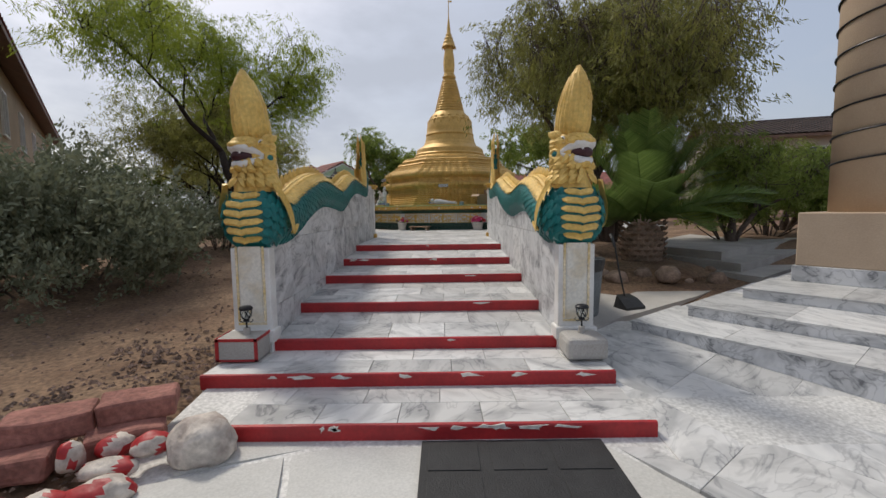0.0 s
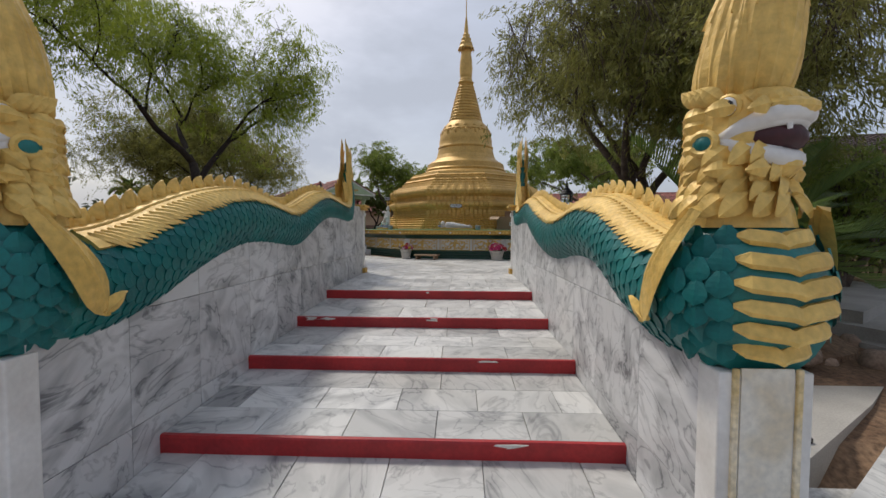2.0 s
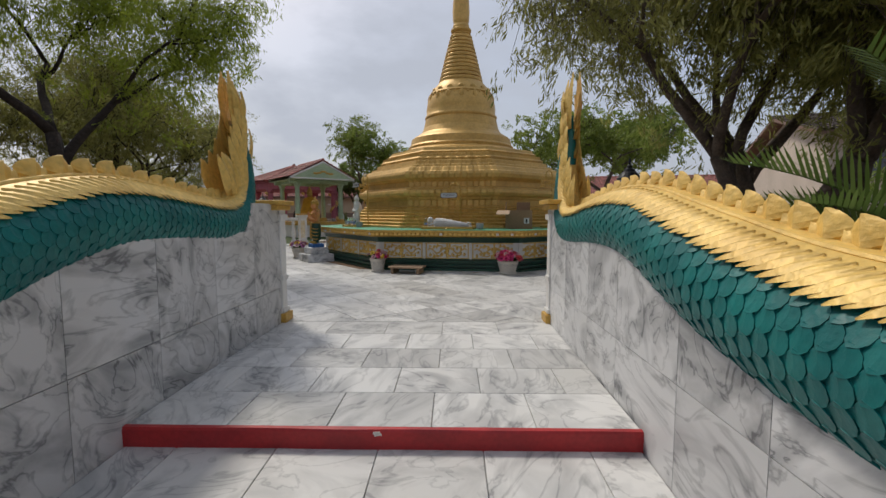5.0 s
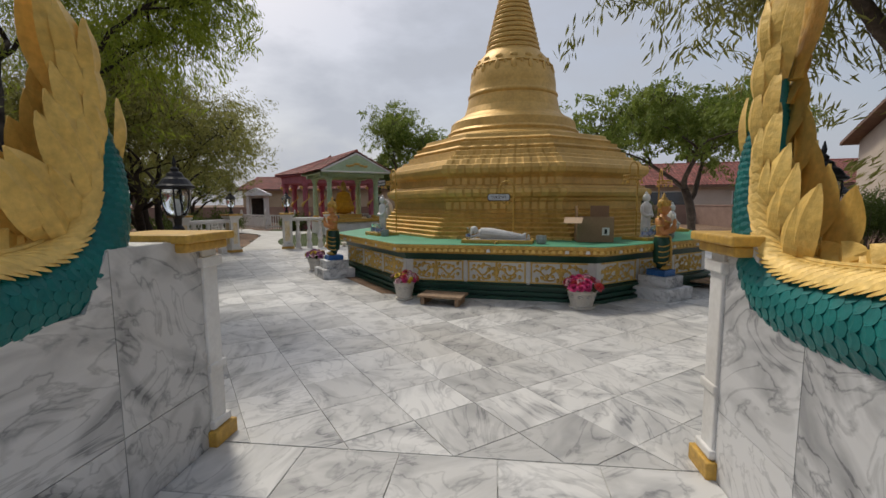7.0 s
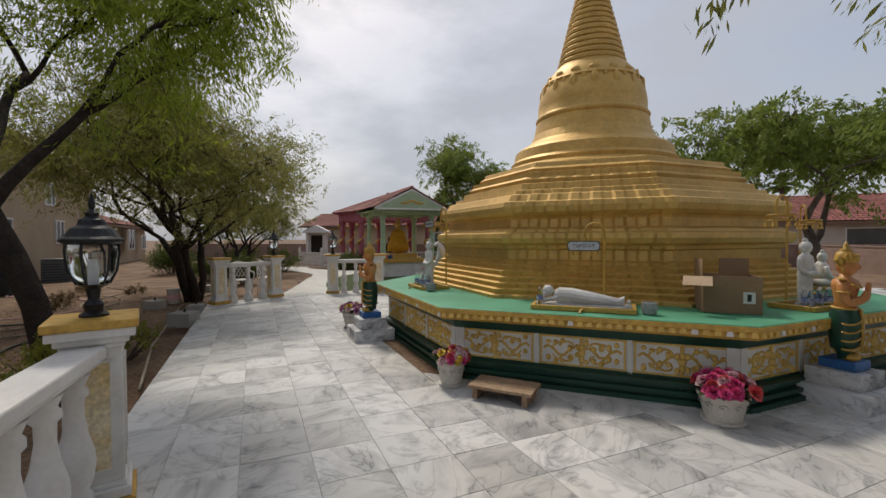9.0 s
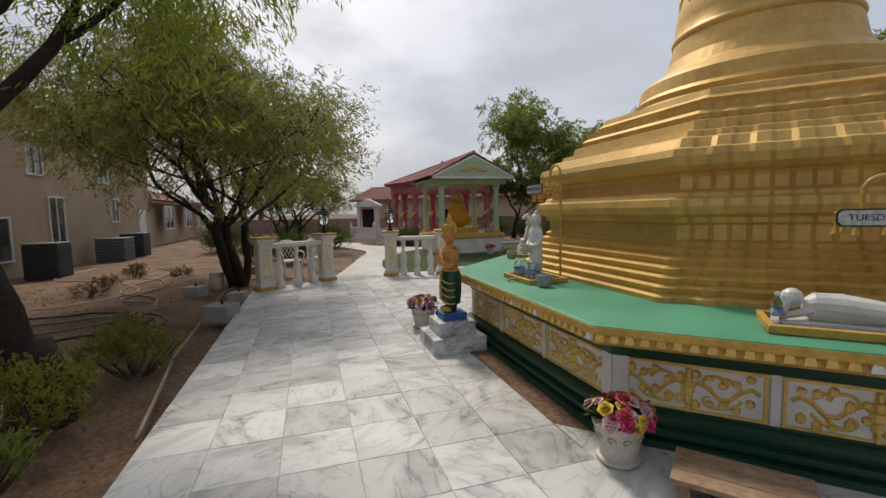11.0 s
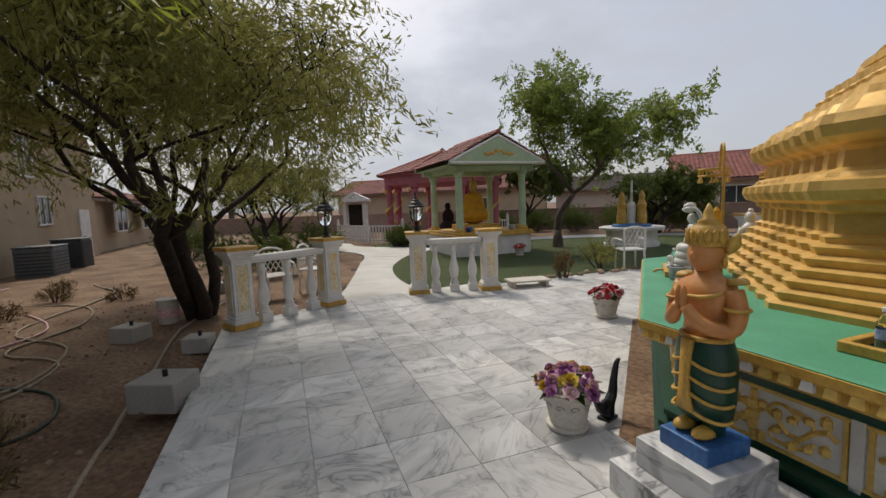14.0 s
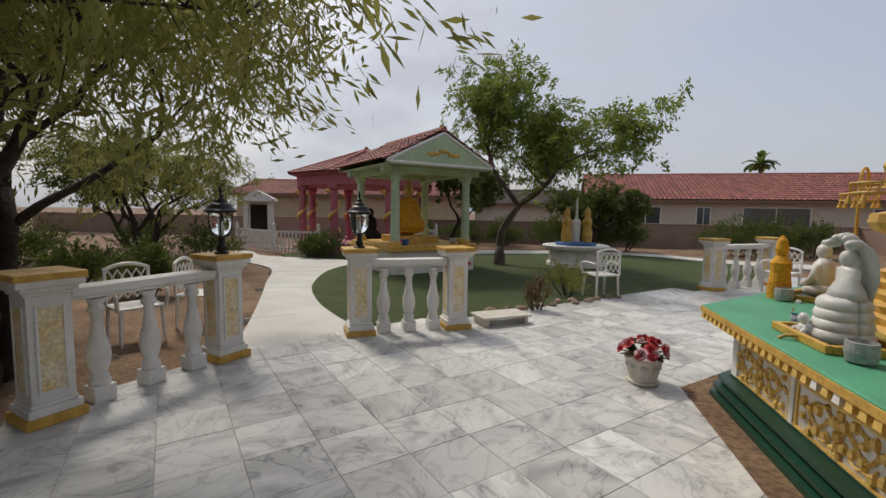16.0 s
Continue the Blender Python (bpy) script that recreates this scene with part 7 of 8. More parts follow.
for x, y, r, h in ((-1.8, 35.8, 1.2, 1.5), (-0.2, 36.0, 1.3, 1.6), (1.2, 35.6, 1.1, 1.4), (5.2, 34.6, 1.2, 1.5), (6.8, 34.8, 1.3, 1.5), (8.3, 34.6, 1.1, 1.4), (-4.0, 37.2, 1.0, 1.2), (-6.0, 37.8, 1.0, 1.1), (-8.0, 38.0, 0.9, 1.0), (10.0, 21.5, 1.0, 1.6), (11.5, 23.5, 1.1, 1.5), (10.5, 17.5, 1.1, 1.3)):
    bush("oleander_bush", "dense green oleander bush along the boundary wall", (x, y, 0.8), r, h, "shrub", int(x * 13 + 300), 9000, 0.09, 0.28, 0.5)
for x, y, r, h in ((7.2, 11.5, 1.0, 1.5), (8.8, 12.2, 1.2, 2.0), (10.5, 11.8, 1.2, 2.2), (9.4, 10.0, 0.8, 1.0)):
    bush("green_bush", "bright green leafy bush beside the walk", (x, y, 0.75), r, h, "bright", int(x * 17), 10000, 0.09, 0.4, 0.5)
tree("acacia_tree", "slender light green tree beside the garden walk", (6.9, 10.8, 0.7), 2.7, 1.7, "bright", "bark_grey", 91, trunks=2, leaf_n=8000, leaf=0.1, aspect=0.25, trunk_r=0.06, low=0.2)
tree("acacia_tree", "slender light green tree beside the garden walk", (10.2, 13.4, 0.7), 2.8, 2.0, "bright", "bark_grey", 93, trunks=2, leaf_n=9000, leaf=0.1, aspect=0.25, trunk_r=0.06, low=0.2)
bush("creosote_bush", "yellow-green wispy bush at the terrace edge", (-5.6, 13.55, 0.78), 0.45, 0.55, "yellowgreen", 5, 3500, 0.05, 0.3, 0.8)
bush("creosote_bush", "yellow-green wispy bush at the terrace edge", (-6.1, 14.7, 0.78), 0.5, 0.5, "yellowgreen", 6, 3500, 0.05, 0.3, 0.8)
bush("creosote_bush", "yellow-green wispy bush on the soil", (-4.9, 12.9, 0.78), 0.35, 0.4, "bright", 8, 2500, 0.05, 0.3, 0.8)
bush("green_bush", "rounded green bush by the house wall", (-17.0, 25.6, 0.8), 0.9, 1.1, "shrub", 9, 6000, 0.08, 0.35, 0.5)
for i, (x, y) in enumerate(((-12.6, 18.3), (-13.5, 19.6), (-11.4, 17.3), (-14.5, 20.3), (-12.2, 20.0), (-7.6, 15.6), (-7.0, 15.2))):
    bush("dry_weed", "dry reddish brown weed clump on the soil", (x, y, 0.8), 0.32, 0.28, "dry", 20 + i, 900, 0.07, 0.15, 0.5, 6)
bush("dry_weed", "dry rust-coloured shrub at the lawn edge", (-3.95, 22.75, 0.88), 0.22, 0.5, "dry", 33, 1200, 0.05, 0.4, 0.8, 6)
bush("shrub", "thin olive shrub at the lawn edge", (-3.2, 24.2, 0.88), 0.55, 0.6, "acacia", 34, 2600, 0.05, 0.35, 0.7, 8)
rnd2 = random.Random(9)
for i in range(16):
    f = i / 15
    stone("edging_rock", "small rounded rock along the lawn bed", (-4.75 + 2.4 * f + rnd2.uniform(-0.1, 0.1), 22.35 + 1.75 * f + rnd2.uniform(-0.1, 0.2), 0.87), (rnd2.uniform(0.05, 0.1),) * 2 + (0.06,), M["rock"], 90 + i, rnd2.uniform(0, 180), "edging rocks")


def garden_chair(x, y, z, rz, label="white cast metal garden chair with lattice back"):
    t = thing("garden_chair", label, "chair", pose(x, y, z, 0, 0, rz), group="white garden chairs")
    for sx_ in (-1, 1):
        for sy in (-1, 1):
            bm = bmesh.new()
            tube(bm, [(sx_ * 0.23, sy * 0.22, 0), (sx_ * 0.215, sy * 0.2, 0.43)], [0.02, 0.024], 8)
            part("leg", bm, M["white"], t)
        bm = bmesh.new()
        tube(bm, smooth_pts([(sx_ * 0.25, -0.22, 0.42), (sx_ * 0.27, -0.24, 0.6), (sx_ * 0.27, -0.1, 0.66), (sx_ * 0.25, 0.2, 0.64)], 4), 0.022, 8)
        part("armrest", bm, M["white"], t)
    part("seat", B((0, 0, 0.42, 0.5, 0.47, 0.03), bevel=0.01), M["white"], t)
    bk = part("backrest", B((-0.23, 0.22, 0.44, 0.035, 0.035, 0.44), (0.23, 0.22, 0.44, 0.035, 0.035, 0.44), bevel=0.008), M["white"], t)
    bm = bmesh.new()
    tube(bm, smooth_pts([(-0.24, 0.22, 0.86), (-0.12, 0.225, 0.91), (0, 0.225, 0.925), (0.12, 0.225, 0.91), (0.24, 0.22, 0.86)], 4), 0.022, 8)
    part("top_rail", bm, M["white"], bk)
    for i in range(-4, 5):
        for sg in (-1, 1):
            bm = bmesh.new()
            x0, x1 = i * 0.1 - sg * 0.1, i * 0.1 + sg * 0.1
            a, b = Vector((x0, 0.22, 0.5)), Vector((x1, 0.22, 0.86))
            if abs(x0) > 0.24 or abs(x1) > 0.24:
                for w in (0, 1):
                    p, q = (a, b) if w == 0 else (b, a)
                    if abs(p.x) > 0.24 and abs(q.x) <= 0.24:
                        s = (abs(p.x) - 0.24) / abs(p.x - q.x)
                        if w == 0:
                            a = p.lerp(q, s)
                        else:
                            b = p.lerp(q, s)
            if abs(a.x) <= 0.25 and abs(b.x) <= 0.25:
                tube(bm, [a, b], 0.01, 5)
                part("lattice_bar", bm, M["white"], bk)
            else:
                bm.free()
    return t


garden_chair(-2.62, 24.15, 0.885, 200)
garden_chair(-9.0, 20.55, 0.82, 60)
garden_chair(-8.75, 21.4, 0.82, 100)
garden_chair(1.2, 25.2, 0.885, -60)


def low_stool(x, y, rz, w, d, h, m, label):
    t = thing("low_bench", label, "bench", pose(x, y, PZ, 0, 0, rz))
    n = 3
    for i in range(n):
        part("board", B((0, -d / 2 + d * (i + 0.5) / n, h - 0.03, w, d / n - 0.004, 0.03), bevel=0.004), M[m], t)
    for sg in (-1, 1):
        part("foot", B((sg * (w / 2 - 0.07), 0, 0, 0.05, d - 0.04, h - 0.03), bevel=0.004), M[m], t)


low_stool(-0.72, 14.18, -12, 0.62, 0.36, 0.13, "wood", "low weathered wooden step bench in front of the stupa")
low_stool(-4.55, 21.85, 28, 0.75, 0.42, 0.13, "pot", "low pale wooden bench beside the balustrade")
low_stool(3.35, 15.75, -35, 0.75, 0.5, 0.11, "wood", "low brown wooden step bench beside the stupa")

# round fountain table on the lawn
ft = thing("fountain_table", "round white stone pedestal table with small gilt statues", "table", pose(-2.1, 29.3, 0.885))
bm = bmesh.new()
lathe(bm, [(0.85, -0.02), (0.85, 0.1), (0.78, 0.12), (0.78, 0.5), (0.98, 0.52), (1.0, 0.6), (0.95, 0.62)], seg=28)
part("pedestal", bm, M["white"], ft)
bm = bmesh.new()
lathe(bm, [(0.6, 0.61), (0.6, 0.68), (0.35, 0.72)], seg=24)
part("basin", bm, M["blue"], ft, "blue painted basin")
bm = bmesh.new()
tube(bm, [(0, 0, 0.7), (0, 0, 2.1)], [0.05, 0.03], 10)
lathe(bm, [(0.12, 0.7), (0.14, 1.3), (0.08, 1.4)], seg=12)
part("column", bm, M["white"], ft)
for x in (-0.3, 0.3):
    bm = bmesh.new()
    lathe(bm, [(0.14, 0.0), (0.16, 0.25), (0.12, 0.5), (0.15, 0.65), (0.08, 0.8), (0.1, 0.92), (0.06, 1.02), (0.01, 1.1)], seg=12)
    single("gilt_statue", bm, M["yellow"], "small gilt standing statue on the fountain table", "statue", pose(-2.1 + x, 29.2, 0.885 + 0.675), "fountain statues")


# ---- statues, offerings and pots round the stupa ----
def devata(x, y, rz, face, label):
    SK, GD, GN = 0, 1, 2
    p = thing("plinth", "two-tier white marble plinth with a blue painted block", "plinth", pose(x, y, PZ, 0, 0, rz), group="guardian plinths")
    part("lower_tier", B((0, 0, -0.003, 0.6, 0.6, 0.17), bevel=0.006), M["marble_wall"], p)
    part("upper_tier", B((0, 0, 0.167, 0.42, 0.42, 0.15), bevel=0.006), M["marble_wall"], p)
    part("blue_block", B((0, 0, 0.317, 0.28, 0.26, 0.085), bevel=0.008), M["blue"], p, "blue painted block")
    bm = bmesh.new()
    # feet and skirt
    for sx_ in (-1, 1):
        ellipsoid(bm, (sx_ * 0.055, -0.05, 0.03), (0.042, 0.085, 0.035), 10, 6, GD)
        rings(bm, [[(sx_ * 0.055 + r * math.cos(a), r * math.sin(a), z) for a in [k * math.pi / 6 for k in range(12)]] for r, z in ((0.045, 0.02), (0.055, 0.08), (0.068, 0.1), (0.075, 0.25))], GN)
    rings(bm, [[(r * 1.25 * math.cos(a), r * math.sin(a), z) for a in [k * math.pi / 10 for k in range(20)]] for r, z in ((0.105, 0.1), (0.118, 0.2), (0.12, 0.32), (0.118, 0.42), (0.105, 0.47), (0.095, 0.5))], GN)
    for k, zz in enumerate((0.16, 0.24, 0.32, 0.4)):
        for sg in (-1, 1):
            pts = [(sg * 1.25 * 0.123 * math.sin(a), -0.126 * math.cos(a), zz - 0.05 * math.sin(a * 1.3)) for a in [i * 0.2 for i in range(9)]]
            tube(bm, pts, 0.009, 6, GD)
    rings(bm, [[(-w, -0.115 - o, z), (w, -0.115 - o, z), (w, -0.135 - o, z), (-w, -0.135 - o, z)] for w, z, o in ((0.05, 0.14, 0.0), (0.028, 0.22, 0.006), (0.024, 0.34, 0.004), (0.032, 0.49, -0.012))], GD)
    tube(bm, [(0.118 * math.cos(a), 0.095 * math.sin(a), 0.495) for a in [k * math.pi / 10 for k in range(21)]], 0.013, 6, GD)
    # torso
    rings(bm, [[(r * 1.35 * math.cos(a), r * math.sin(a), z) for a in [k * math.pi / 10 for k in range(20)]] for r, z in ((0.085, 0.49), (0.08, 0.56), (0.092, 0.64), (0.108, 0.71), (0.1, 0.76), (0.05, 0.79), (0.042, 0.83))], SK)
    for k in range(3):
        tube(bm, [((0.075 + 0.025 * k) * math.cos(a), -0.045 - 0.02 * k + (0.06 + 0.02 * k) * -abs(math.sin(a)) * 0.6 + 0.03, 0.775 - 0.022 * k - 0.03 * abs(math.sin(a))) for a in [math.pi + i * math.pi / 8 for i in range(9)]], 0.011, 6, GD)
    for sg in (-1, 1):
        tube(bm, smooth_pts([(sg * 0.135, 0, 0.735), (sg * 0.172, -0.01, 0.64), (sg * 0.16, -0.045, 0.56), (sg * 0.08, -0.13, 0.59), (sg * 0.02, -0.155, 0.66)], 4), [0.046, 0.045, 0.043, 0.042, 0.041, 0.04, 0.039, 0.038, 0.037, 0.036, 0.035, 0.034, 0.033, 0.032, 0.03, 0.028, 0.026], 10, SK)
        ellipsoid(bm, (sg * 0.014, -0.16, 0.70), (0.014, 0.022, 0.06), 8, 6, SK)
        tube(bm, [(sg * 0.168 + 0.05 * math.cos(a), -0.01 + 0.05 * math.sin(a), 0.66) for a in [i * math.pi / 6 for i in range(13)]], 0.009, 5, GD)
        blade(bm, (sg * 0.1, 0.01, 0.77), (sg * 0.2, 0.02, 0.775), 0.09, 0.02, (0, -0.3, 1), GD, 0.01, 5)
        blade(bm, (sg * 0.085, 0.02, 0.9), (sg * 0.125, 0.035, 1.0), 0.06, 0.015, (sg, -0.5, 0), GD, 0.01, 5)
        ellipsoid(bm, (sg * 0.083, 0.01, 0.86), (0.012, 0.014, 0.03), 6, 5, GD)
    ellipsoid(bm, (0, -0.01, 0.9), (0.078, 0.085, 0.095), 16, 12, SK)
    ellipsoid(bm, (0, -0.093, 0.89), (0.012, 0.018, 0.025), 8, 6, SK)
    # crown
    lathe(bm, [(0.084, 0.935), (0.092, 0.945), (0.09, 0.965), (0.084, 0.975), (0.082, 1.0), (0.07, 1.03), (0.045, 1.045), (0.05, 1.055), (0.025, 1.07), (0.022, 1.1), (0.004, 1.14)], 0, 0, 18, GD)
    for k in range(9):
        a = -math.pi / 2 + (k - 4) * 0.35
        o = Vector((math.cos(a), math.sin(a), 0))
        blade(bm, o * 0.088 + Vector((0, 0, 0.95)), o * 0.094 + Vector((0, 0, 1.02)), 0.04, 0.012, o, GD, 0, 4)
    for f in bm.faces:
        f.smooth = True
    m4 = pose(x, y, PZ, 0, 0, face) @ pose(0, 0, 0.402) @ Matrix.Scale(0.95, 4)
    single("guardian_statue", bm, [M["skin"], M["yellow"], M["dkgreen"]], label, "statue", m4, "guardian statues")


devata(-3.03, 16.21, YAW, -55, "orange-gold praying guardian statue in a green skirt")
devata(2.33, 14.86, -52, 55, "orange-gold praying guardian statue in a green skirt")


def flowers(x, y, r, h, petals, seed, potm="pot", label="white pot of bright artificial flowers", z=PZ, spread=1.5):
    t = thing("flower_pot", label, "flower pot", pose(x, y, z), group="flower pots")
    bm = bmesh.new()
    lathe(bm, [(r * 0.8, 0), (r * 0.86, 0.012), (r * 0.86, 0.03), (r * 0.72, 0.036), (r * 0.84, h * 0.5), (r * 0.95, h * 0.85), (r * 1.02, h * 0.9), (r * 1.02, h), (r * 0.9, h), (r * 0.88, h * 0.9)], seg=24)
    part("pot", bm, M[potm], t)
    bm = bmesh.new()
    for k in range(10):
        a0 = 2 * math.pi * k / 10
        pts = [((r * 0.93) * math.cos(a0 + 0.22 * q * math.cos(th)), (r * 0.93) * math.sin(a0 + 0.22 * q * math.cos(th)), h * 0.68 + 0.022 * q * math.sin(th)) for th, q in [(i * 0.7, 1 - i / 12) for i in range(9)]]
        tube(bm, pts, 0.0035, 4)
    part("scroll_pattern", bm, M["ceramic"], t, "grey incised scroll band")
    rn = random.Random(seed)
    for m in petals:
        bm = bmesh.new()
        for k in range(11):
            a, f = rn.uniform(0, 2 * math.pi), math.sqrt(rn.random())
            c = Vector((math.cos(a) * r * spread * f * 0.85, math.sin(a) * r * spread * f * 0.85, h + r * (0.75 - 0.6 * f * f) + rn.uniform(0, 0.03)))
            o = (Vector((math.cos(a) * f, math.sin(a) * f, 0.8))).normalized()
            sz = rn.uniform(0.03, 0.045) * r / 0.13
            for ring_, n_ in ((1.0, 7), (0.6, 5), (0.25, 4)):
                for j in range(n_):
                    b = 2 * math.pi * j / n_ + rn.random()
                    u1 = o.orthogonal().normalized()
                    u2 = o.cross(u1)
                    d = u1 * math.cos(b) + u2 * math.sin(b)
                    e = c + d * sz * ring_ * 1.1 + o * sz * (1.15 - ring_) * 0.9
                    blade(bm, c - o * 0.01, e, sz * 1.1, 0.004, o - d * 0.3, 0, 0.006, 3, 0.6)
        part("blossoms", bm, M[m], t)
    bm = bmesh.new()
    for k in range(26):
        a = rn.uniform(0, 2 * math.pi)
        o = Vector((math.cos(a), math.sin(a), 0))
        b0 = o * r * 0.6 + Vector((0, 0, h * 0.98))
        blade(bm, b0, o * r * spread * rn.uniform(0.8, 1.05) + Vector((0, 0, h + rn.uniform(-0.01, 0.1))), 0.045, 0.004, (0, 0, 1), 0, 0.02, 4)
    part("leaves", bm, M["shrub"], t)
    return t


flowers(-1.3, 14.40, 0.15, 0.25, ["petal_red", "petal_pink", "petal_pale", "petal_yellow"], 1)
flowers(1.1, 14.10, 0.19, 0.24, ["petal_pink", "petal_pink", "petal_red", "petal_pale"], 2)
flowers(-3.68, 16.88, 0.165, 0.26, ["petal_mauve", "petal_mauve", "petal_pale", "petal_yellow"], 3)
flowers(-3.3, 19.85, 0.165, 0.25, ["petal_red", "petal_pale", "petal_red"], 4, label="beige pot of coral red artificial flowers")
flowers(3.95, 16.4, 0.17, 0.2, ["petal_mauve", "petal_pale", "petal_pink"], 5)
flowers(-5.35, 26.6, 0.14, 0.2, ["petal_red", "petal_red"], 6, z=0.885)

bm = bmesh.new()
pts = smooth_pts([(0, 0, 0.02), (0.02, 0, 0.1), (0.07, 0, 0.16), (0.09, 0, 0.26), (0.13, 0, 0.36), (0.17, 0, 0.38)], 5)
tube(bm, pts, [0.05 - 0.04 * i / len(pts) for i in range(len(pts))], 8)
ellipsoid(bm, (-0.03, 0, 0.1), (0.1, 0.035, 0.05), 10, 7)
box(bm, 0, 0, 0, 0.12, 0.09, 0.02)
tube(bm, [(-0.1, 0, 0.1), (-0.16, 0, 0.18), (-0.15, 0, 0.28)], [0.03, 0.02, 0.006], 6)
single("metal_bird", bm, M["iron"], "small black metal bird ornament on the terrace", "ornament", pose(-3.42, 17.05, PZ, 0, 0, 60))


def bottle(m4, label="clear plastic water bottle with a blue label"):
    t = thing("water_bottle", label, "bottle", m4, group="water bottles")
    bm = bmesh.new()
    lathe(bm, [(0.028, 0), (0.031, 0.01), (0.031, 0.12), (0.027, 0.13), (0.03, 0.14), (0.012, 0.175), (0.012, 0.19)], seg=14)
    b = part("body", bm, M["plastic_water"], t, smooth=True)
    bm = bmesh.new()
    lathe(bm, [(0.0322, 0.065), (0.0322, 0.11)], seg=14, caps=False)
    part("label_band", bm, M["label"], t, "blue paper label")
    bm = bmesh.new()
    lathe(bm, [(0.014, 0.188), (0.014, 0.205), (0.012, 0.207)], seg=12)
    part("cap", bm, M["white"], t)


def text_mesh(s, size, m4, material, parent, name):
    cu = bpy.data.curves.new("lettering", "FONT")
    cu.body, cu.size, cu.align_x, cu.align_y, cu.extrude = s, size, "CENTER", "CENTER", 0.001
    o = bpy.data.objects.new("lettering", cu)
    me = bpy.data.meshes.new_from_object(o)
    bpy.data.objects.remove(o)
    me.transform(m4)
    me.materials.clear()
    me.materials.append(material)
    ob = new(name, me)
    ob.parent = parent
    return ob


def station(A, along, word, kind, out=3.08):
    """One day's shrine on the deck: gilt tray, arched pole with bells and sign, statue."""
    n = Vector((math.cos(radians(A)), math.sin(radians(A))))
    tdir = Vector((-n.y, n.x))
    c = Vector((CX, CY)) + n * out + tdir * along
    m4 = pose(c.x, c.y, 1.682, 0, 0, A + 90)            # local -y faces outwards
    w = 0.98 if kind == "recline" else 0.56
    t = thing("offering_tray", "gilt framed offering tray on the green deck", "tray", m4, group="offering trays")
    part("base", B((0, 0, 0, w, 0.4, 0.012)), M["dkgreen"], t)
    for x, y, sx_, sy in ((0, -0.2, w + 0.03, 0.04), (0, 0.2, w + 0.03, 0.04), (-w / 2, 0, 0.04, 0.36), (w / 2, 0, 0.04, 0.36)):
        part("frame_bar", B((x, y, 0, sx_, sy, 0.05), bevel=0.006), M["yellow"], t)
    bm = bmesh.new()
    tube(bm, smooth_pts([(0.02, -0.215, 0.03), (0, -0.27, 0.025), (-0.01, -0.31, 0.0)], 4), 0.012, 7)
    part("spout", bm, M["yellow"], t)
    # arched pole
    a = thing("bell_arch", "gilt arched pole carrying a day sign and small bells", "sign post", m4, group="bell arches")
    bm = bmesh.new()
    x0 = 0.2 if kind == "recline" else 0.1
    H = 0.0 if kind == "recline" else 0.3
    pts = [(x0, 0.25, 0), (x0, 0.25, 0.8 + H)] + [(x0 - 0.1 + 0.1 * math.cos(q), 0.25, 0.8 + H + 0.1 * math.sin(q)) for q in [k * math.pi / 10 for k in range(1, 11)]] + [(x0 - 0.2, 0.24, 0.66 + H)]
    tube(bm, pts, 0.013, 8)
    part("pole", bm, M["yellow"], a)
    UP = Matrix.Translation((0, 0, H))
    bm = bmesh.new()
    for zz in (0.62, 0.68):
        tube(bm, [(x0 - 0.2 + 0.13 * math.cos(q), 0.2 + 0.13 * math.sin(q), zz) for q in [k * math.pi / 10 for k in range(21)]], 0.008, 6)
    for k in range(20):
        q = k * math.pi / 10
        tube(bm, [(x0 - 0.2 + 0.13 * math.cos(q), 0.2 + 0.13 * math.sin(q), 0.62), (x0 - 0.2 + 0.13 * math.cos(q + 0.2), 0.2 + 0.13 * math.sin(q + 0.2), 0.68)], 0.005, 4)
    tube(bm, [(x0 - 0.33, 0.2, 0.65), (x0 - 0.07, 0.2, 0.65)], 0.008, 6)
    bm.transform(UP)
    part("pierced_ring", bm, M["yellow"], a, "pierced gilt ring")
    for k in range(6):
        q = k * math.pi / 3
        bm = bmesh.new()
        lathe(bm, [(0.022, 0.555), (0.018, 0.57), (0.012, 0.59), (0.003, 0.615)], x0 - 0.2 + 0.13 * math.cos(q), 0.2 + 0.13 * math.sin(q), 10)
        bm.transform(UP)
        part("bell", bm, M["yellow"], a)
    bm = bmesh.new()
    def plate(hx, hz, ya, yb):
        b2 = bmesh.new()
        xm = x0 - 0.2
        rings(b2, [[(xm - hx, y, 0.655 - hz * 0.55), (xm - hx + 0.02, y, 0.655 - hz), (xm + hx - 0.02, y, 0.655 - hz), (xm + hx, y, 0.655 - hz * 0.55), (xm + hx, y, 0.655 + hz * 0.55), (xm + hx - 0.02, y, 0.655 + hz), (xm - hx + 0.02, y, 0.655 + hz), (xm - hx, y, 0.655 + hz * 0.55)] for y in (ya, yb)])
        bmesh.ops.recalc_face_normals(b2, faces=b2.faces)
        b2.transform(UP)
        return b2
    bm.free()
    if word:
        pl = part("sign_plate", plate(0.165, 0.052, 0.064, 0.056), M["black"], a, "black sign border")
        part("sign_face", plate(0.155, 0.043, 0.056, 0.052), M["sign"], pl, "silver sign face")
        text_mesh(word, 0.052, pose(x0 - 0.2, 0.0505, 0.655 + H, 90, 0, 0), M["black"], pl, "lettering")
    # statue
    W = M["white_stone"]
    sm = m4 @ pose(0, 0.02, 0.011)
    bm = bmesh.new()
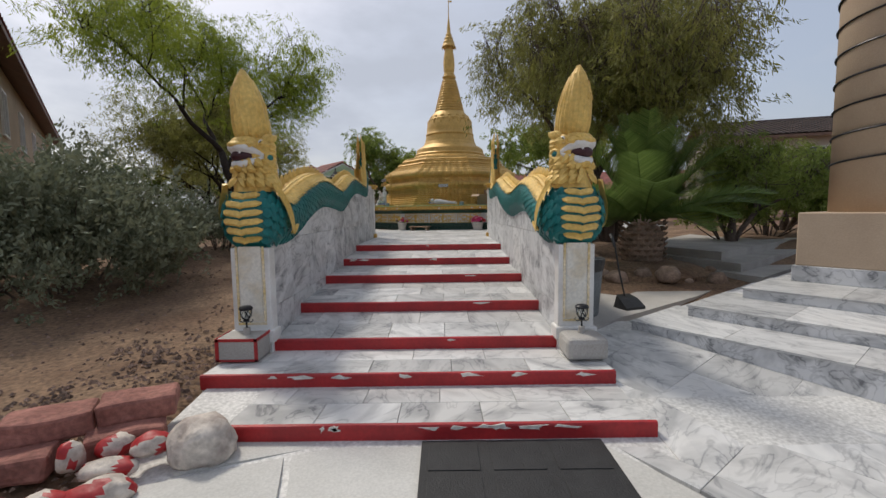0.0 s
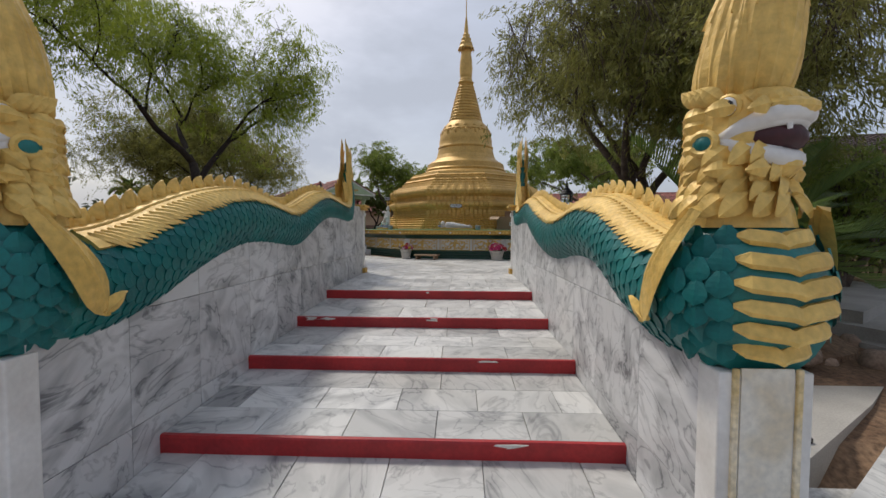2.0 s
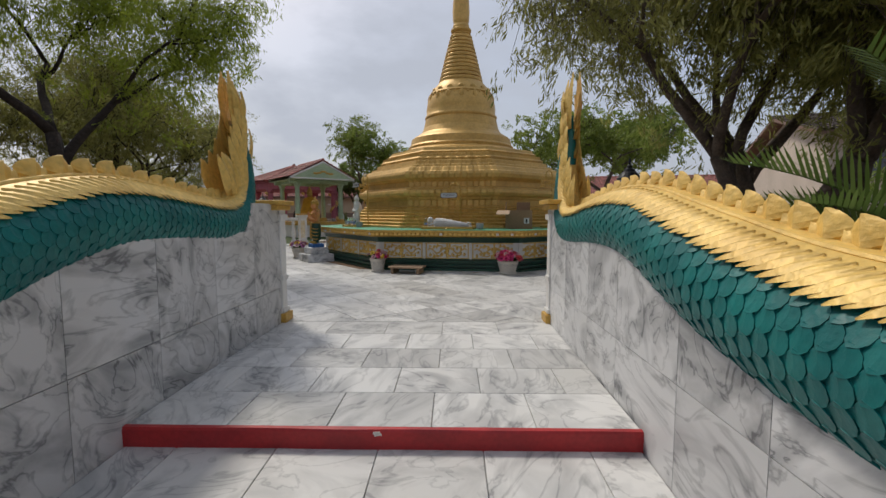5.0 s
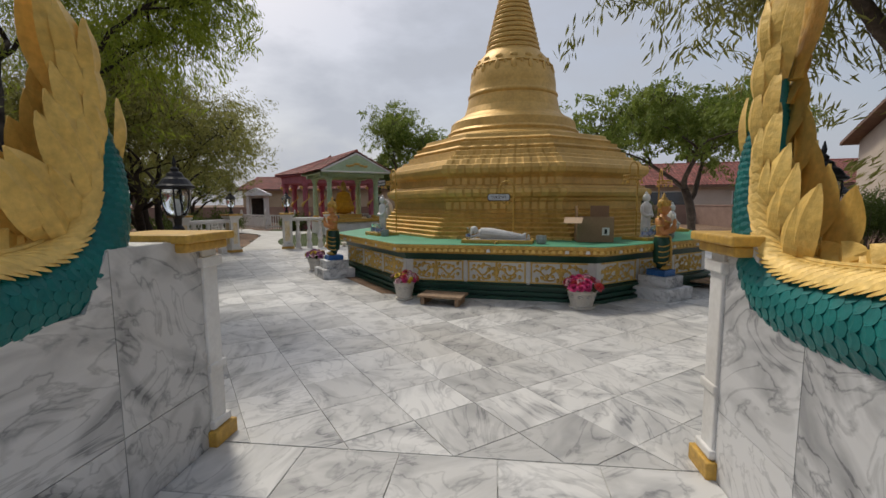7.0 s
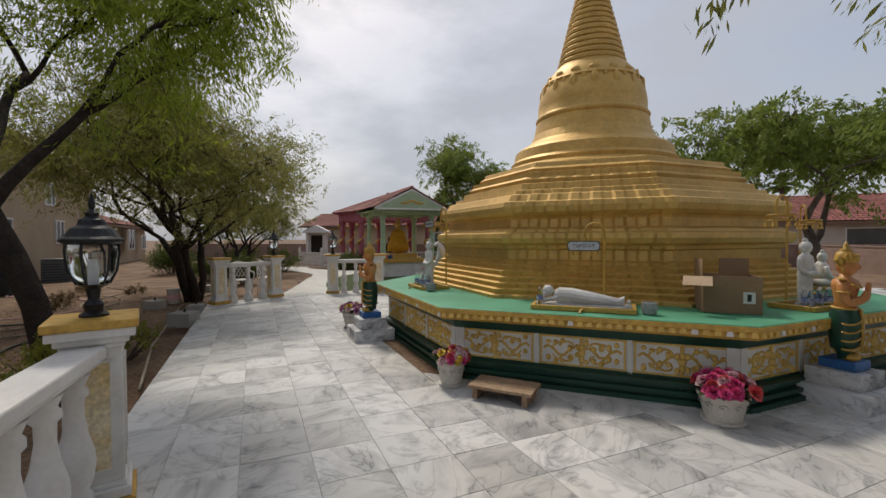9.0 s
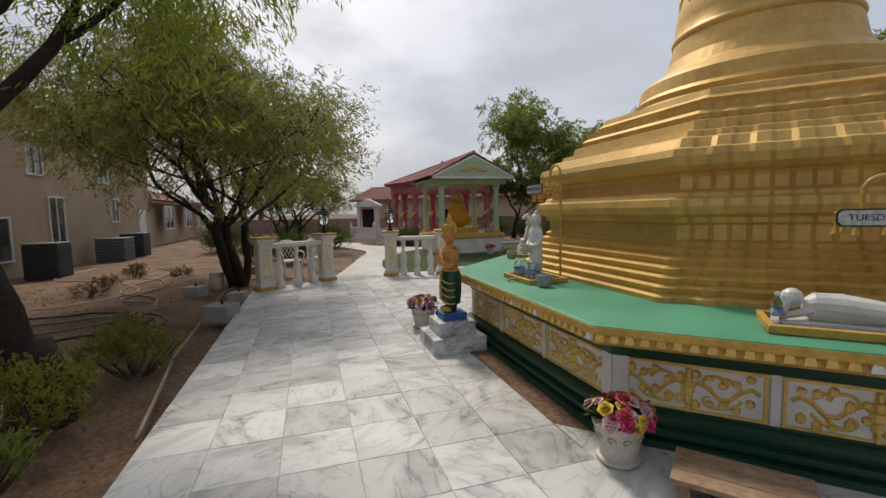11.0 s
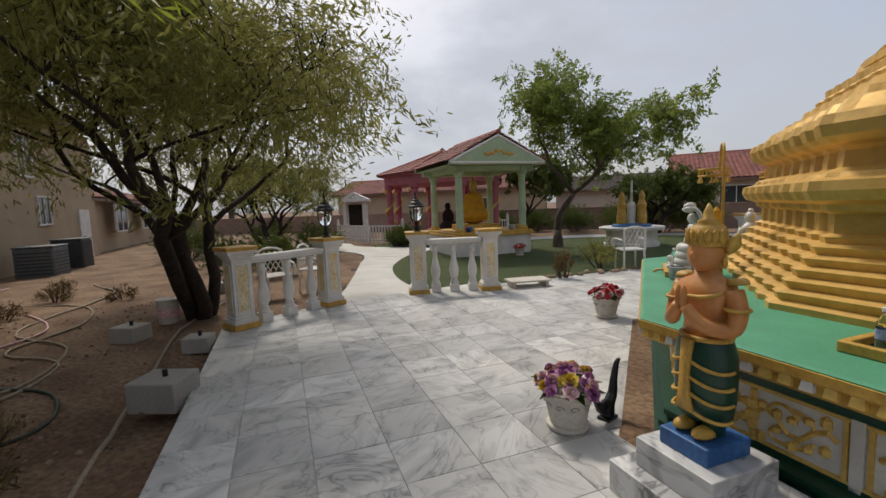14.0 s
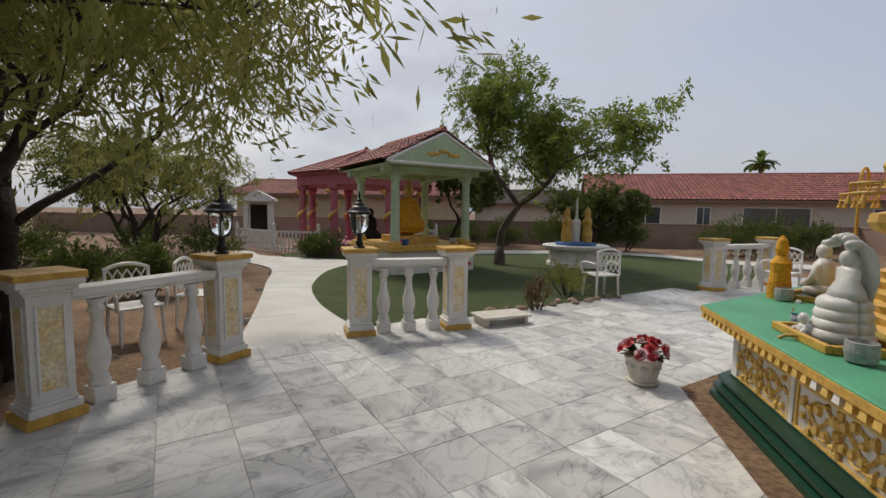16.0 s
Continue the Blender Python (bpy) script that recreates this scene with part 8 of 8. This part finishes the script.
    if kind == "recline":
        rings(bm, [[(x, 0.02 + ry * math.cos(q), z + rz_ * math.sin(q)) for q in [k * math.pi / 7 for k in range(14)]] for x, ry, rz_, z in ((-0.3, 0.05, 0.05, 0.11), (-0.25, 0.08, 0.085, 0.115), (-0.12, 0.09, 0.09, 0.11), (0.05, 0.085, 0.075, 0.095), (0.2, 0.075, 0.06, 0.08), (0.34, 0.055, 0.045, 0.065), (0.40, 0.05, 0.06, 0.075))])
        ellipsoid(bm, (-0.36, 0.0, 0.165), (0.06, 0.055, 0.06), 12, 8)
        tube(bm, [(-0.26, -0.03, 0.1), (-0.4, -0.05, 0.06), (-0.385, -0.04, 0.14)], 0.025, 8)
        box(bm, 0, 0.02, 0, 0.86, 0.2, 0.035, bevel=0.008)
        single("reclining_statue", bm, W, "grey-white reclining stone statue on a tray", "statue", sm)
        bottle(m4 @ pose(-0.44, -0.05, 0.011))
        bm = bmesh.new()
        ellipsoid(bm, (0, 0, 0.04), (0.03, 0.03, 0.04))
        ellipsoid(bm, (0, 0, 0.09), (0.02, 0.02, 0.025))
        single("stone_figure", bm, W, "tiny white kneeling stone figure", "statue", m4 @ pose(0.44, -0.08, 0.011), "tiny stone figures")
    elif kind == "stand":
        rings(bm, [[(rx * 0.85 * math.cos(q), ry * 0.9 * math.sin(q), z) for q in [k * math.pi / 8 for k in range(16)]] for rx, ry, z in ((0.1, 0.075, 0.0), (0.1, 0.08, 0.03), (0.085, 0.06, 0.05), (0.095, 0.06, 0.2), (0.09, 0.06, 0.3), (0.085, 0.055, 0.36), (0.105, 0.06, 0.44), (0.1, 0.05, 0.48), (0.04, 0.035, 0.505), (0.036, 0.034, 0.52))])
        ellipsoid(bm, (0, 0, 0.565), (0.05, 0.055, 0.062), 12, 9)
        ellipsoid(bm, (0, 0.005, 0.63), (0.025, 0.025, 0.025), 8, 6)
        for sg in (-1, 1):
            tube(bm, smooth_pts([(sg * 0.085, 0, 0.46), (sg * 0.1, -0.01, 0.37), (sg * 0.06, -0.055, 0.32), (0, -0.065, 0.33)], 4), 0.023, 8)
            ellipsoid(bm, (sg * 0.05, 0, 0.56), (0.01, 0.015, 0.035), 6, 5)
        for f in bm.faces:
            f.smooth = True
        single("standing_statue", bm, W, "white stone standing robed statue with crossed arms", "statue", sm @ Matrix.Scale(1.1, 4), "standing statues")
        for x, y in ((-0.17, -0.12), (-0.1, -0.15), (-0.03, -0.13), (-0.14, -0.05), (0.1, -0.13), (0.16, -0.12), (0.14, -0.05)):
            bottle(m4 @ pose(x, y, 0.011))
    elif kind == "coil":
        for k in range(4):
            z = 0.045 + 0.075 * k
            r = 0.21 - 0.015 * k
            tube(bm, [(r * 0.62 * math.cos(q), r * 0.62 * math.sin(q), z) for q in [i * math.pi / 10 for i in range(21)]], 0.062, 10)
        lathe(bm, [(0.12, 0.0), (0.12, 0.3), (0.05, 0.34)], seg=14)
        rings(bm, [[(rx * math.cos(q), 0.01 + ry * math.sin(q), z) for q in [k * math.pi / 7 for k in range(14)]] for rx, ry, z in ((0.15, 0.1, 0.32), (0.13, 0.09, 0.38), (0.09, 0.06, 0.44), (0.1, 0.055, 0.52), (0.04, 0.035, 0.56))])
        ellipsoid(bm, (0, 0.0, 0.61), (0.05, 0.052, 0.062), 12, 9)
        rings(bm, [[(w_ * math.cos(q), 0.09 + yy + 0.025 * math.sin(q), z) for q in [k * math.pi / 7 for k in range(14)]] for w_, yy, z in ((0.09, 0.02, 0.3), (0.13, 0.03, 0.45), (0.16, 0.0, 0.6), (0.15, -0.03, 0.68), (0.1, -0.08, 0.74), (0.02, -0.12, 0.78))])
        for k in range(-2, 3):
            ellipsoid(bm, (0.055 * k, -0.02 - 0.01 * abs(k), 0.76 - 0.012 * k * k), (0.03, 0.06, 0.035), 8, 6)
        for f in bm.faces:
            f.smooth = True
        single("serpent_throne_statue", bm, W, "white stone seated statue on a coiled hooded serpent", "statue", sm @ Matrix.Scale(0.84, 4))
        bottle(m4 @ pose(-0.2, -0.12, 0.011))
        bm = bmesh.new()
        ellipsoid(bm, (0, 0, 0.05), (0.05, 0.05, 0.05), 10, 7)
        ellipsoid(bm, (0, -0.02, 0.12), (0.03, 0.03, 0.035), 10, 7)
        tube(bm, [(0.02, 0, 0.07), (0.05, -0.05, 0.04), (0.06, -0.07, 0.0)], 0.014, 6)
        tube(bm, [(-0.02, 0, 0.07), (-0.05, -0.05, 0.04), (-0.06, -0.07, 0.0)], 0.014, 6)
        single("stone_figure", bm, W, "small white crouching stone animal figure", "statue", m4 @ pose(-0.05, -0.14, 0.011), "tiny stone figures")
    else:
        ellipsoid(bm, (0, 0, 0.08), (0.2, 0.14, 0.08), 14, 8)
        rings(bm, [[(rx * math.cos(q), 0.01 + ry * math.sin(q), z) for q in [k * math.pi / 7 for k in range(14)]] for rx, ry, z in ((0.15, 0.1, 0.1), (0.12, 0.08, 0.2), (0.14, 0.08, 0.32), (0.05, 0.04, 0.38))])
        ellipsoid(bm, (0, 0, 0.44), (0.06, 0.062, 0.075), 12, 9)
        ellipsoid(bm, (0, 0, 0.52), (0.03, 0.03, 0.03), 8, 6)
        for sg in (-1, 1):
            tube(bm, smooth_pts([(sg * 0.14, 0, 0.31), (sg * 0.17, -0.02, 0.2), (sg * 0.05, -0.12, 0.12)], 4), 0.032, 8)
        for f in bm.faces:
            f.smooth = True
        single("seated_statue", bm, W, "white stone seated statue in meditation", "statue", sm, "seated stone statues")
    # alms cup beside the tray
    bm = bmesh.new()
    lathe(bm, [(0.05, 0), (0.066, 0.01), (0.075, 0.06), (0.07, 0.115), (0.062, 0.118), (0.06, 0.09), (0.01, 0.03)], seg=20)
    single("stone_cup", bm, M["ceramic"], "grey ceramic cup on the green deck", "cup", m4 @ pose(w / 2 + 0.13, -0.12, 0.0), "grey cups", smooth=False)


station(-97, 0.0, "TUESDAY", "recline")
station(-142, -0.3, "WEDNESDAY", "stand", 2.95)
station(173, -0.4, "", "coil")
station(128, 0.2, "", "seat")
station(-52, 0.0, "", "stand")
station(-7, 0.0, "", "seat")
station(83, 0.0, "", "stand")
bm = bmesh.new()
lathe(bm, [(0.12, 0.0), (0.12, 0.12), (0.1, 0.3), (0.11, 0.42), (0.05, 0.5), (0.07, 0.58), (0.05, 0.68), (0.01, 0.74)], seg=16)
single("gilt_statue", bm, M["orange_cloth"], "small orange-gold standing statue on the deck", "statue", pose(-2.0, 20.15, 1.682) @ Matrix.Scale(0.8, 4))

# cardboard carton on the deck
cb = thing("cardboard_box", "open brown cardboard box standing on the green deck", "box", pose(1.42, 15.02, 1.684, 0, 0, -4))
for x, y, sx_, sy in ((0, -0.19, 0.5, 0.008), (0, 0.19, 0.5, 0.008), (-0.246, 0, 0.008, 0.38), (0.246, 0, 0.008, 0.38)):
    part("side", B((x, y, 0, sx_, sy, 0.36)), M["card"], cb)
part("bottom", B((0, 0, 0, 0.5, 0.38, 0.008)), M["card"], cb)
bm = B((0, 0, 0, 0.25, 0.006, 0.2))
bm.transform(pose(-0.3, -0.2, 0.355, 112, 0, -12))
part("flap", bm, M["card_in"], cb, "pale inner flap bent outwards")
part("flap", B((0.11, 0.19, 0.36, 0.27, 0.006, 0.16)), M["card"], cb)
part("flap", B((-0.246, 0.02, 0.36, 0.006, 0.34, 0.16)), M["card"], cb)
part("shipping_label", B((0.14, -0.1955, 0.1, 0.1, 0.003, 0.11)), M["white"], cb, "white label")
part("arrow_mark", B((0.14, -0.198, 0.12, 0.035, 0.003, 0.07)), M["black"], cb, "black printed mark")

# ---- yard clutter on the soil ----
for i, (x, y, rz, s) in enumerate(((-7.0, 16.62, 15, 1.0), (-7.95, 17.85, 25, 0.72), (-9.2, 17.95, 10, 0.85), (-10.7, 21.0, 30, 0.8))):
    t = thing("footing_block", "grey concrete footing block with a short iron stub", "block", pose(x, y, 0.80, 0, 0, rz), group="footing blocks")
    part("block", B((0, 0, 0, 0.42 * s, 0.36 * s, 0.26 * s), bevel=0.015), M["concrete"], t)
    bm = bmesh.new()
    tube(bm, [(0.02, 0, 0.25 * s), (0.02, 0, 0.25 * s + 0.07)], 0.022, 8)
    part("stub", bm, M["iron"], t)
bk = thing("bucket", "white plastic bucket with faded pink label beneath the tree", "bucket", pose(-9.5, 18.75, 0.82))
bm = bmesh.new()
lathe(bm, [(0.13, 0), (0.15, 0.34), (0.16, 0.35), (0.16, 0.37), (0.14, 0.37)], seg=20)
part("body", bm, M["pot"], bk)
bm = bmesh.new()
lathe(bm, [(0.1422, 0.1), (0.1482, 0.24)], seg=20, caps=False)
part("label_band", bm, M["petal_pale"], bk, "faded pink label")


def hose(pts, r, m, label):
    z = [(x, y, soil_z(x, y) + 0.05 * noise.noise((x * 0.6, y * 0.6, 0)) + 0.03 * noise.noise((x * 2.1, y * 2.1, 3)) + r) for x, y in [v[:2] for v in smooth_pts([(a, b, 0) for a, b in pts], 8)]]
    bm = bmesh.new()
    tube(bm, z, r, 6)
    single("garden_hose", bm, M[m], label, "hose", group="garden hoses", smooth=True)


hose([(-4.6, 13.7), (-6.2, 15.3), (-7.6, 16.9), (-9.0, 18.6), (-9.9, 20.6)], 0.018, "hose", "tan pipe laid along the soil")
hose([(-9.5, 14.2), (-8.5, 15.8), (-9.0, 17.0), (-10.3, 17.2), (-10.8, 18.4), (-12.2, 19.3), (-14.0, 19.2)], 0.016, "hose", "pale garden hose snaking over the soil")
hose([(-9.9, 15.0), (-8.7, 16.3), (-9.7, 17.5), (-11.4, 17.9), (-12.9, 20.3), (-15.0, 21.3)], 0.016, "hose", "pale garden hose snaking over the soil")
hose([(-7.5, 13.8), (-8.2, 15.0), (-7.5, 15.9), (-8.4, 16.5), (-9.6, 15.9), (-10.6, 14.8)], 0.017, "hose_dark", "dark garden hose looped on the soil")
hose([(-11.0, 15.5), (-10.8, 17.8), (-13.0, 18.7), (-15.0, 18.5), (-16.5, 20.4)], 0.016, "petal_pale", "pinkish garden hose on the soil")
for i in range(5):
    stone("soil_rock", "small pale rock on the soil", (-3.6 + 0.5 * i, 6.0 + 1.3 * (i % 3), 0.12 + 0.1 * (i % 3)), (0.09, 0.07, 0.05), M["rock_white"], 130 + i, 30 * i, "soil rocks")

# ---- paving slabs, last ----
def tile(parent, bm):
    if bm is not None:
        part("slab", bm, M["marble"], parent)


TILE = 0.46
rs = random.Random(21)
near, rest = [], bmesh.new()
count = 0
O0 = Vector((-3.02, 11.92))
cell = []
for i in range(-34, 40):
    for j in range(-4, 44):
        s0 = i * TILE + (TILE / 2 if j % 2 else 0) * 0.0
        p = [uv(O0, s0, j * TILE), uv(O0, s0 + TILE, j * TILE), uv(O0, s0 + TILE, (j + 1) * TILE), uv(O0, s0, (j + 1) * TILE)]
        cx, cy = sum(q[0] for q in p) / 4, sum(q[1] for q in p) / 4
        if not any(inside(TERR, *q) for q in p + [(cx, cy)]):
            continue
        poly = p
        # trim to the terrace's west edge, its front and the gate line, and to the pit round the base
        ed = [(TERR[1], TERR[2]), (TERR[0], TERR[1]), (TERR[2], TERR[3]), (TERR[3], TERR[4]), (TERR[4], TERR[5]), (TERR[5], TERR[6]), (TERR[6], TERR[7])]
        for (ax, ay), (bx, by) in ed[:1] + ed[2:4]:
            nx, ny = -(by - ay), (bx - ax)
            mx, my = 0.0, 18.0
            c = nx * ax + ny * ay
            if nx * mx + ny * my > c:
                nx, ny, c = -nx, -ny, -c
            poly = clip_poly(poly, nx, ny, c)
            if len(poly) < 3:
                break
        if len(poly) < 3:
            continue
        poly = clip_poly(poly, 0, -1, -10.62)
        if len(poly) < 3:
            continue
        # keep outside the octagon: trim along the nearest side
        v = Vector((cx - CX, cy - CY))
        ang = math.degrees(math.atan2(v.y, v.x))
        k = round((ang - TURN8) / 45)
        A = radians(TURN8 + 45 * k)
        rr = 3.6 if k % 8 in (6, 7, 5) else 3.36
        nn = Vector((math.cos(A), math.sin(A)))
        if v.length < rr / math.cos(math.pi / 8) + 0.5:
            c = nn.x * CX + nn.y * CY + rr
            poly = clip_poly(poly, -nn.x, -nn.y, -c)
            if len(poly) < 3:
                continue
        cell.append((poly, cx, cy))
for poly, cx, cy in cell:
    b = cut_slab(poly, PZ + rs.uniform(-0.0015, 0.0015))
    if b is None:
        continue
    d = min(abs(N.x * (cx + 3.02) + N.y * (cy - 11.92)), 9)
    if cx < 1.6 and cy < 18.5 and d < 3.6 and count < 290:
        tile(TERRACE, b)
        count += 1
    else:
        me = bpy.data.meshes.new("tmp")
        b.to_mesh(me)
        b.free()
        rest.from_mesh(me)
        bpy.data.meshes.remove(me)
ob = part("slabs", rest, M["marble"], TERRACE)
ob["kind"] = "stuff"
# soil in the open strip beside the base
for k in (6, 7, 5):
    a, b, c, d = octa(3.38)[(k - 1) % 8], octa(3.38)[k % 8], octa(3.61)[k % 8], octa(3.61)[(k - 1) % 8]
    bm = bmesh.new()
    prism(bm, [a, b, c, d], PZ - 0.06, PZ - 0.002)
    single("soil_strip", bm, M["soil"], "strip of bare brown soil beside the stupa base", "soil", kind="structure")

# treads of the stairs
for i, (y, z) in enumerate(STEPS):
    x0, x1 = SX[i]
    y2 = STEPS[i + 1][0] if i < 6 else WALL_END - 0.01
    z2 = STEPS[i + 1][1] - RISE if i < 6 else PZ
    n = 5
    rows = max(1, round((y2 - y) / 0.42))
    for r in range(rows):
        ya, yb = y + 0.026 + (y2 - y - 0.026) * r / rows, y + 0.026 + (y2 - y - 0.026) * (r + 1) / rows
        xs = [x0 + 0.002] + [x0 + (x1 - x0) * (k + (0.5 if r % 2 else 0) + rs.uniform(-0.03, 0.03)) / n for k in range(0 if r % 2 else 1, n)] + [x1 - 0.002]
        for xa, xb in zip(xs, xs[1:]):
            if xb - xa < 0.05:
                continue
            f = lambda q: z + (z2 - z) * (q - y) / (y2 - y)
            bm = bmesh.new()
            g = 0.0018
            rings(bm, [[(xa + g, ya + g, f(ya) - 0.024), (xb - g, ya + g, f(ya) - 0.024), (xb - g, yb - g, f(yb) - 0.024), (xa + g, yb - g, f(yb) - 0.024)],
                       [(xa + g, ya + g, f(ya) - 0.003), (xb - g, ya + g, f(ya) - 0.003), (xb - g, yb - g, f(yb) - 0.003), (xa + g, yb - g, f(yb) - 0.003)],
                       [(xa + g * 2.5, ya + g * 2.5, f(ya)), (xb - g * 2.5, ya + g * 2.5, f(ya)), (xb - g * 2.5, yb - g * 2.5, f(yb)), (xa + g * 2.5, yb - g * 2.5, f(yb))]])
            part("tread_slab", bm, M["marble"], STAIRS)

# marble of the forecourt, laid to the slope
fc = thing("forecourt_paving", "veined white marble paving sloping up beside the steps", "paving", kind="structure")
for i in range(-14, 8):
    for j in range(-5, 8):
        o = (1.1, 2.75)
        p = [uv(o, i * 0.62, j * 0.62), uv(o, (i + 1) * 0.62, j * 0.62), uv(o, (i + 1) * 0.62, (j + 1) * 0.62), uv(o, i * 0.62, (j + 1) * 0.62)]
        poly = p
        # right of the slanting joint, short of the porch step, behind the stair line
        for nx, ny, c in ((-0.84, -0.55, -(0.84 * 1.02 + 0.55 * 2.62)), (N.x, N.y, N.x * A1[0] + N.y * A1[1] + 0.01), (0, 1, 4.45), (0, -1, 3.0)):
            poly = clip_poly(poly, nx, ny, c)
            if len(poly) < 3:
                break
        if len(poly) < 3:
            continue
        if any(q[0] < 1.37 and q[1] > 2.64 for q in poly):
            poly = clip_poly(poly, -1, 0, -1.372) if sum(q[1] for q in poly) / len(poly) > 2.64 else clip_poly(poly, 0, 1, 2.64)
        if len(poly) < 3:
            continue
        b = cut_slab(poly, 0)
        if b is None:
            continue
        for v in b.verts:
            v.co.z += floor_z(v.co.y) + 0.002
        part("slab", b, M["marble"], fc)
fc.location.y += NEAR
